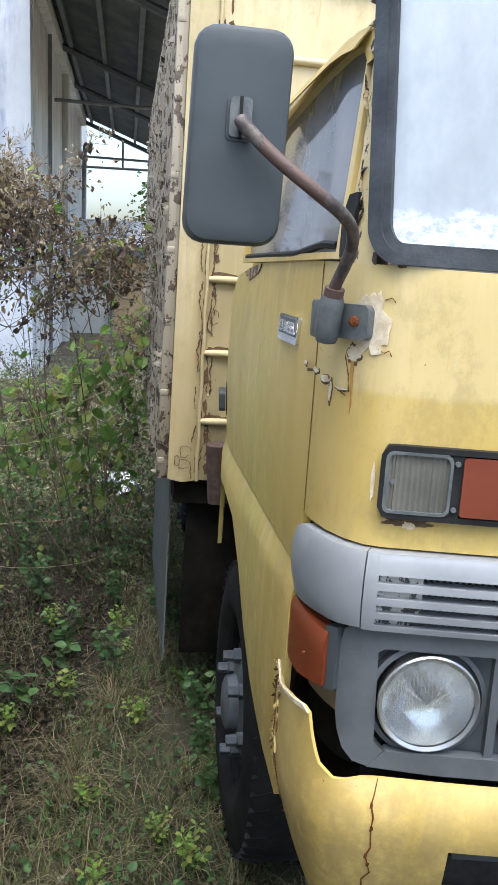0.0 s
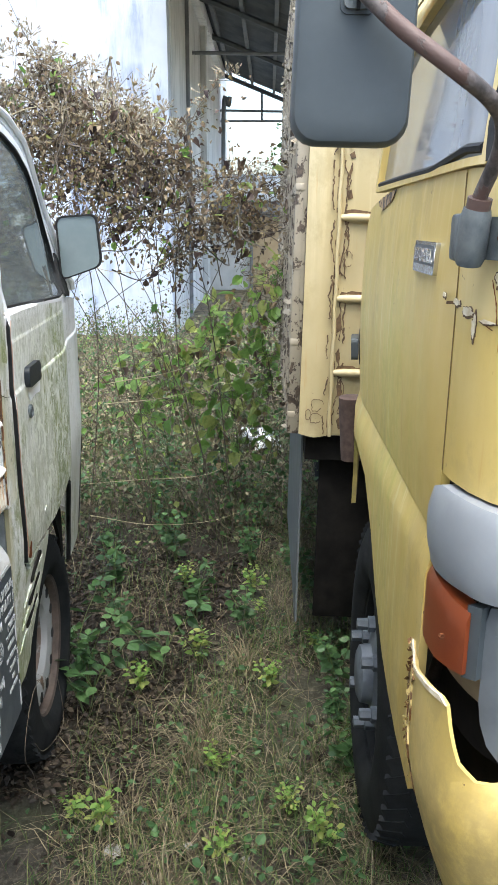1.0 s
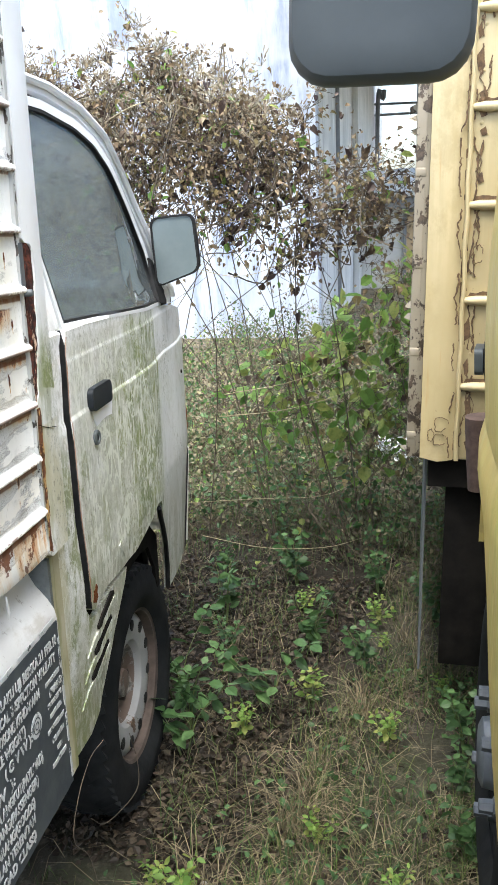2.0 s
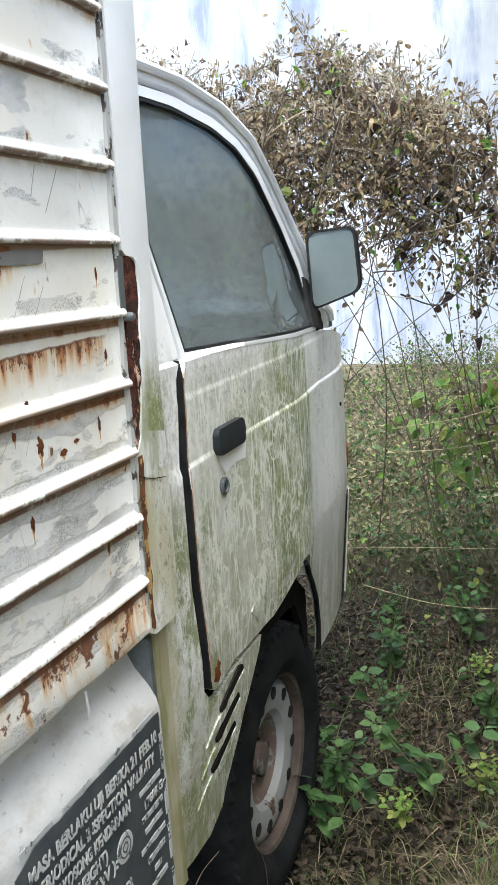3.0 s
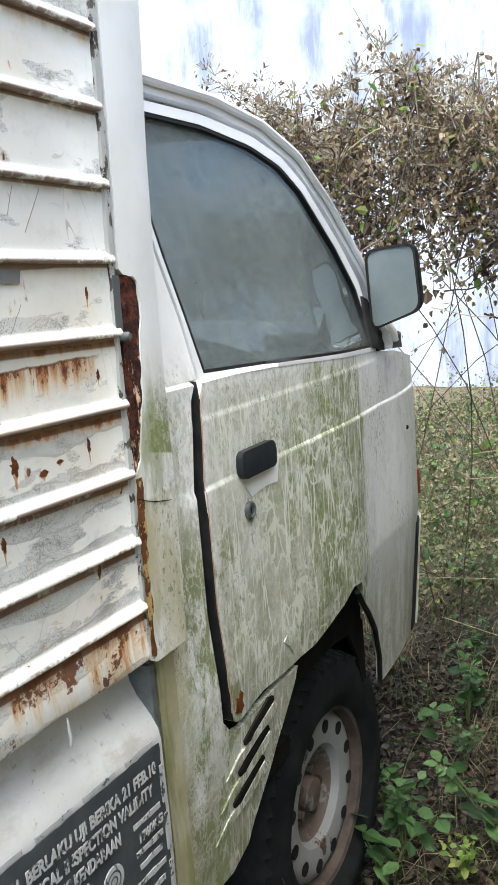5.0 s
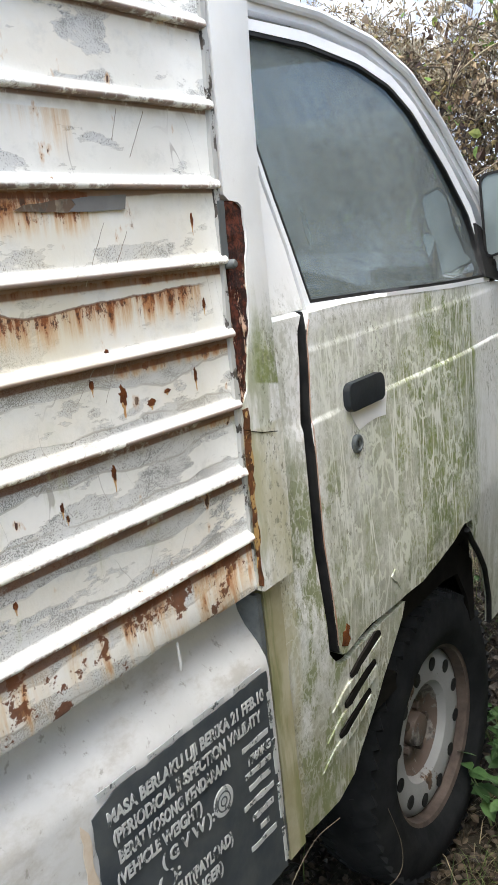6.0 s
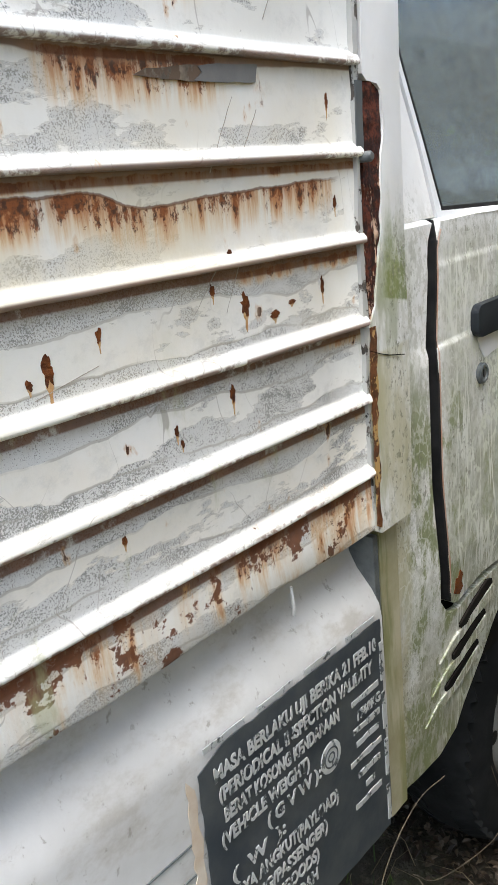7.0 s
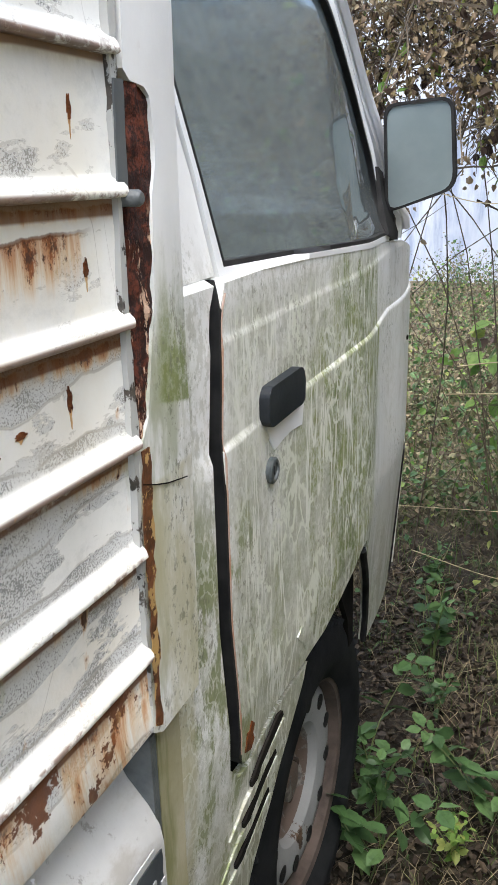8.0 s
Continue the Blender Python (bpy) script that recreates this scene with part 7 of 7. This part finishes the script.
def ground_cover():
    def put(ob, label, cat):
        tagged(ob, label, cat, kind="stuff")
    p = field(26000, .9, 6.5, 1.25)
    put(blades("grass", p, rng.uniform(.03, .13, len(p)), rng.uniform(.2, 1.2, len(p)), rng.uniform(.0008, .0018, len(p)), GRASS), "thin green grass blades on the soil", "grass")
    p = field(24000, .9, 7.5, 1.2)
    put(blades("dry_straw", p + [0, 0, .008], rng.uniform(.02, .085, len(p)), rng.uniform(1.2, 3.6, len(p)), rng.uniform(.0007, .0015, len(p)), STRAW), "flattened dry straw on the soil", "straw")
    p = field(21000, .9, 8.0, 1.2, 0.0)
    w = rng.normal(0, 1, p.shape) * [1, 1, .25]
    put(leaf_cloud("leaf_litter", p + np.column_stack([np.zeros((len(p), 2)), rng.uniform(.004, .03, len(p))]), w, rng.uniform(.010, .032, len(p)), LITTER, droop=0, fold=.5, slim=.36), "crumbled dead leaves on the soil", "leaf litter")
    p = field(7000, .9, 7.5, 1.15)
    keep = np.array([noise.noise((x * 1.7, y * 1.7, 2)) > -.1 for x, y, _ in p])
    p = p[keep]
    w = rng.normal(0, 1, p.shape) * [1, 1, .3]
    put(leaf_cloud("low_herbs", p + np.column_stack([np.zeros((len(p), 2)), rng.uniform(.01, .10, len(p))]), w, rng.uniform(.012, .030, len(p)), WEEDLEAF, droop=-.1, slim=.38), "low green herbs between the grass", "herbs")
    # leaf mould in the lee of the van
    n = 9000
    q = np.column_stack([rng.uniform(-1.75, -.62, n), rng.uniform(1.95, 3.7, n)])
    p = np.array([(x, y, ground_z(x, y) + rng.uniform(.002, .022)) for x, y in q])
    put(leaf_cloud("leaf_mould", p, rng.normal(0, 1, p.shape) * [1, 1, .3], rng.uniform(.010, .032, n), LITTER, droop=0, fold=.6, slim=.38), "dark dead leaves lying in front of the van", "leaf litter")
    # tufts of long dead grass
    c = field(40, 1.1, 4.5)
    q = np.concatenate([k + rng.normal(0, .02, (45, 3)) * [1, 1, 0] for k in c])
    put(blades("dead_grass_tuft", q, rng.uniform(.06, .2, len(q)), rng.uniform(.4, 1.6, len(q)), rng.uniform(.0009, .0016, len(q)), STRAW), "tufts of long dead grass", "dead grass")


ground_cover()


def weed(seed, height, stems, leaf):
    """A leafy weed: a few stems with leaves in crossed pairs."""
    r = np.random.default_rng(seed)
    t = thing("broadleaf_weed", pose(0, 0, 0), "young green weed with paired leaves growing from the soil", "weed", group="weeds on the path")
    lists = ([], [])
    pos, way, size = [], [], []
    for s in range(stems):
        a = r.uniform(0, 6.28)
        lean = r.uniform(.1, .5) * height
        tip = np.array([math.cos(a) * lean, math.sin(a) * lean, height * r.uniform(.6, 1)])
        pts = bent(lists, [(0, 0, -.02), tip * [.35, .35, .55], tip], .0026, .0013)
        for k, p in enumerate(pts[3:]):
            f = (k + 1) / (len(pts) - 3)
            b = r.uniform(0, 3.14)
            for j in range(2 if k < len(pts) - 4 else 4):
                an = b + (math.pi * j if k < len(pts) - 4 else math.pi / 2 * j)
                d = np.array([math.cos(an), math.sin(an), .25])
                pos.append(np.array(p) + d * .006)
                way.append(d)
                size.append(leaf * (1.15 - .4 * f) * r.uniform(.7, 1.15))
    leaf_cloud("leaves", pos, way, size, WEEDLEAF if seed % 3 else GREENLEAF, t, droop=.15, fold=.25, slim=.34, curl=.25)
    raw("stem", lists[0], lists[1], GSTEM, t)
    return t


KINDS = [weed(1, .32, 3, .066), weed(2, .20, 4, .042), weed(3, .10, 4, .026), weed(5, .38, 5, .04)]
SPOTS = [(-.90, 2.40, 0), (-.96, 2.56, 1), (-.17, 2.76, 1), (-.18, 3.20, 1), (-.12, 2.62, 1), (-.10, 2.44, 1), (-.62, 2.75, 2), (-.18, 2.03, 2), (-.41, 2.15, 2), (-.63, 1.86, 2), (-.72, 1.90, 2),
         (-.05, 2.20, 1), (-.08, 1.92, 2), (-1.00, 2.97, 1), (-.76, 2.52, 2), (-1.06, 2.66, 0), (-1.30, 3.60, 1), (-1.12, 3.20, 1), (-.30, 3.30, 1), (-.62, 3.6, 1), (-1.15, 3.9, 3), (-.45, 4.1, 3), (-1.3, 4.6, 3), (-.34, 2.60, 2), (-.48, 3.15, 2), (-.72, 3.05, 1), (-.85, 3.35, 2), (-.40, 3.48, 1), (-.95, 3.55, 1), (-.66, 3.95, 3), (-.28, 3.62, 2), (-.55, 3.30, 2), (-.24, 2.92, 2)]
for i, (x, y, k) in enumerate(SPOTS):
    m = pose(x, y, ground_z(x, y), 0, 0, (i * 77) % 360)
    copy_thing(KINDS[k], m @ Matrix.Scale(1.0 + .25 * math.sin(i * 2.3), 4))
for j, k in enumerate(KINDS):
    x, y = ((-.74, 2.66), (-.50, 2.95), (-.30, 1.80), (-1.0, 4.4))[j]
    k.matrix_world = pose(x, y, ground_z(x, y))


def cane(points, r, label):
    t = tagged(link("bare_cane", tube(smooth_path(points, 6), [r * (1 - .6 * k / (6 * (len(points) - 1))) for k in range(6 * (len(points) - 1) + 1)], 5), CANE), label, "cane", group="bare canes across the path")
    return t


for pts, r in (([(-1.15, 3.35, .82), (-.9, 3.5, .86), (-.6, 3.6, 1.0), (-.35, 3.6, 1.12)], .004), ([(-1.2, 3.4, .72), (-.95, 3.5, .74), (-.7, 3.55, .82), (-.5, 3.6, .95)], .004),
               ([(-1.3, 3.2, .42), (-1.0, 3.25, .45), (-.75, 3.3, .47), (-.62, 3.4, .52)], .0025), ([(-1.4, 3.4, 1.44), (-1.1, 3.3, 1.45), (-.8, 3.3, 1.50), (-.45, 3.4, 1.62)], .005),
               ([(-1.8, 3.35, 1.70), (-1.5, 3.25, 1.82), (-1.3, 3.2, 1.86), (-1.15, 3.25, 1.82)], .006), ([(-1.25, 3.3, 1.30), (-1.0, 3.25, 1.27), (-.7, 3.3, 1.36), (-.35, 3.4, 1.33)], .003),
               ([(-1.2, 3.2, .30), (-.95, 3.2, .28), (-.7, 3.15, .33), (-.55, 3.1, .40)], .003)):
    cane(pts, r * .5, "long bare straw-coloured cane")
for pts in ([(-.67, 1.672, .51), (-.653, 1.60, .52), (-.634, 1.527, .49), (-.627, 1.496, .43), (-.643, 1.56, .33), (-.66, 1.62, .1), (-.67, 1.64, -.06)], [(-.709, 1.824, .42), (-.718, 1.861, .316), (-.71, 1.831, .27), (-.665, 1.651, .34), (-.647, 1.577, .41)]):
    tagged(link("creeper_stem", tube(smooth_path(pts, 6), .0007, 5), STEM), "thin pale creeper stem beside the wheel", "creeper", group="creepers")

for i, (x, y, r) in enumerate(((-.58, 1.80, .022), (-.40, 1.86, .013), (-.62, 1.95, .012), (-.46, 1.72, .015), (-.25, 1.84, .010))):
    bm = bmesh.new()
    bmesh.ops.create_icosphere(bm, subdivisions=3, radius=r)
    for v in bm.verts:
        v.co *= 1 + .35 * noise.noise(v.co * (1.1 / r) + Vector((i * 7, 0, 0)))
        v.co.z *= .62
    stone = link("stone", bm, PEBBLE)
    stone.matrix_world = pose(x, y, ground_z(x, y) + r * .35, 0, 0, i * 50)
    tagged(stone, "small pale grey stone lying in the grass", "stone", group="stones")

x, y = -.99, 5.55
scrap = bmesh.new()
for k in range(14):
    m = pose(x + random.uniform(-.12, .12), y + random.uniform(-.1, .1), ground_z(x, y) + random.uniform(.03, .09), random.uniform(-60, 60), random.uniform(-60, 60), random.uniform(0, 360))
    scrap.faces.new([scrap.verts.new(m @ Vector(c)) for c in ((-.07, -.04, 0), (.05, -.05, .01), (.06, .05, -.01), (-.05, .04, .012))])
tagged(link("plastic_rubbish", scrap, PLASTIC), "crumpled white plastic rubbish lying in the weeds", "rubbish")


def tree(at, height, spread, label, seed, n=2600, leaf=.10):
    r = random.Random(seed)
    t = thing("tree", pose(*at), label, "tree")
    trunk = tube(smooth_path([(0, 0, -.1), (.1, .05, height * .2), (.0, .1, height * .45), (.15, 0, height * .8)], 4), [.16 - .011 * k for k in range(13)], 10)
    part("trunk", trunk, BARK, t)
    pos, way = [], []
    for k in range(16):
        a, z = k * 2.4, height * (.3 + .04 * k)
        e = Vector((math.cos(a) * spread * r.uniform(.5, 1), math.sin(a) * spread * r.uniform(.5, 1), z + height * r.uniform(.05, .2)))
        part("limb", tube(smooth_path([(0.05, .05, z), e * .5 + Vector((0, 0, z * .5)), e], 4), [.05 - .005 * j for j in range(9)], 6), BARK, t)
        for _ in range(n // 16):
            f = r.uniform(.35, 1.1)
            p = Vector((0, 0, z)).lerp(e, f) + Vector((r.gauss(0, .35), r.gauss(0, .35), r.gauss(0, .28)))
            pos.append(p)
            way.append((r.gauss(0, 1), r.gauss(0, 1), -.3))
    leaf_cloud("crown", [tuple(p) for p in pos], way, rng.uniform(leaf * .6, leaf * 1.3, len(pos)), TREELEAF, t)["kind"] = "stuff"


tree((-4.6, 30, 0), 3.9, .7, "distant dark green tree beyond the house", 4, 1500, .14)
tree((7.5, 13, 0), 6.5, 2.6, "leafy tree standing behind the truck", 9, 3200, .13)
tree((13, 2, 0), 7.0, 2.8, "leafy tree on the far side of the truck", 12, 3200, .13)
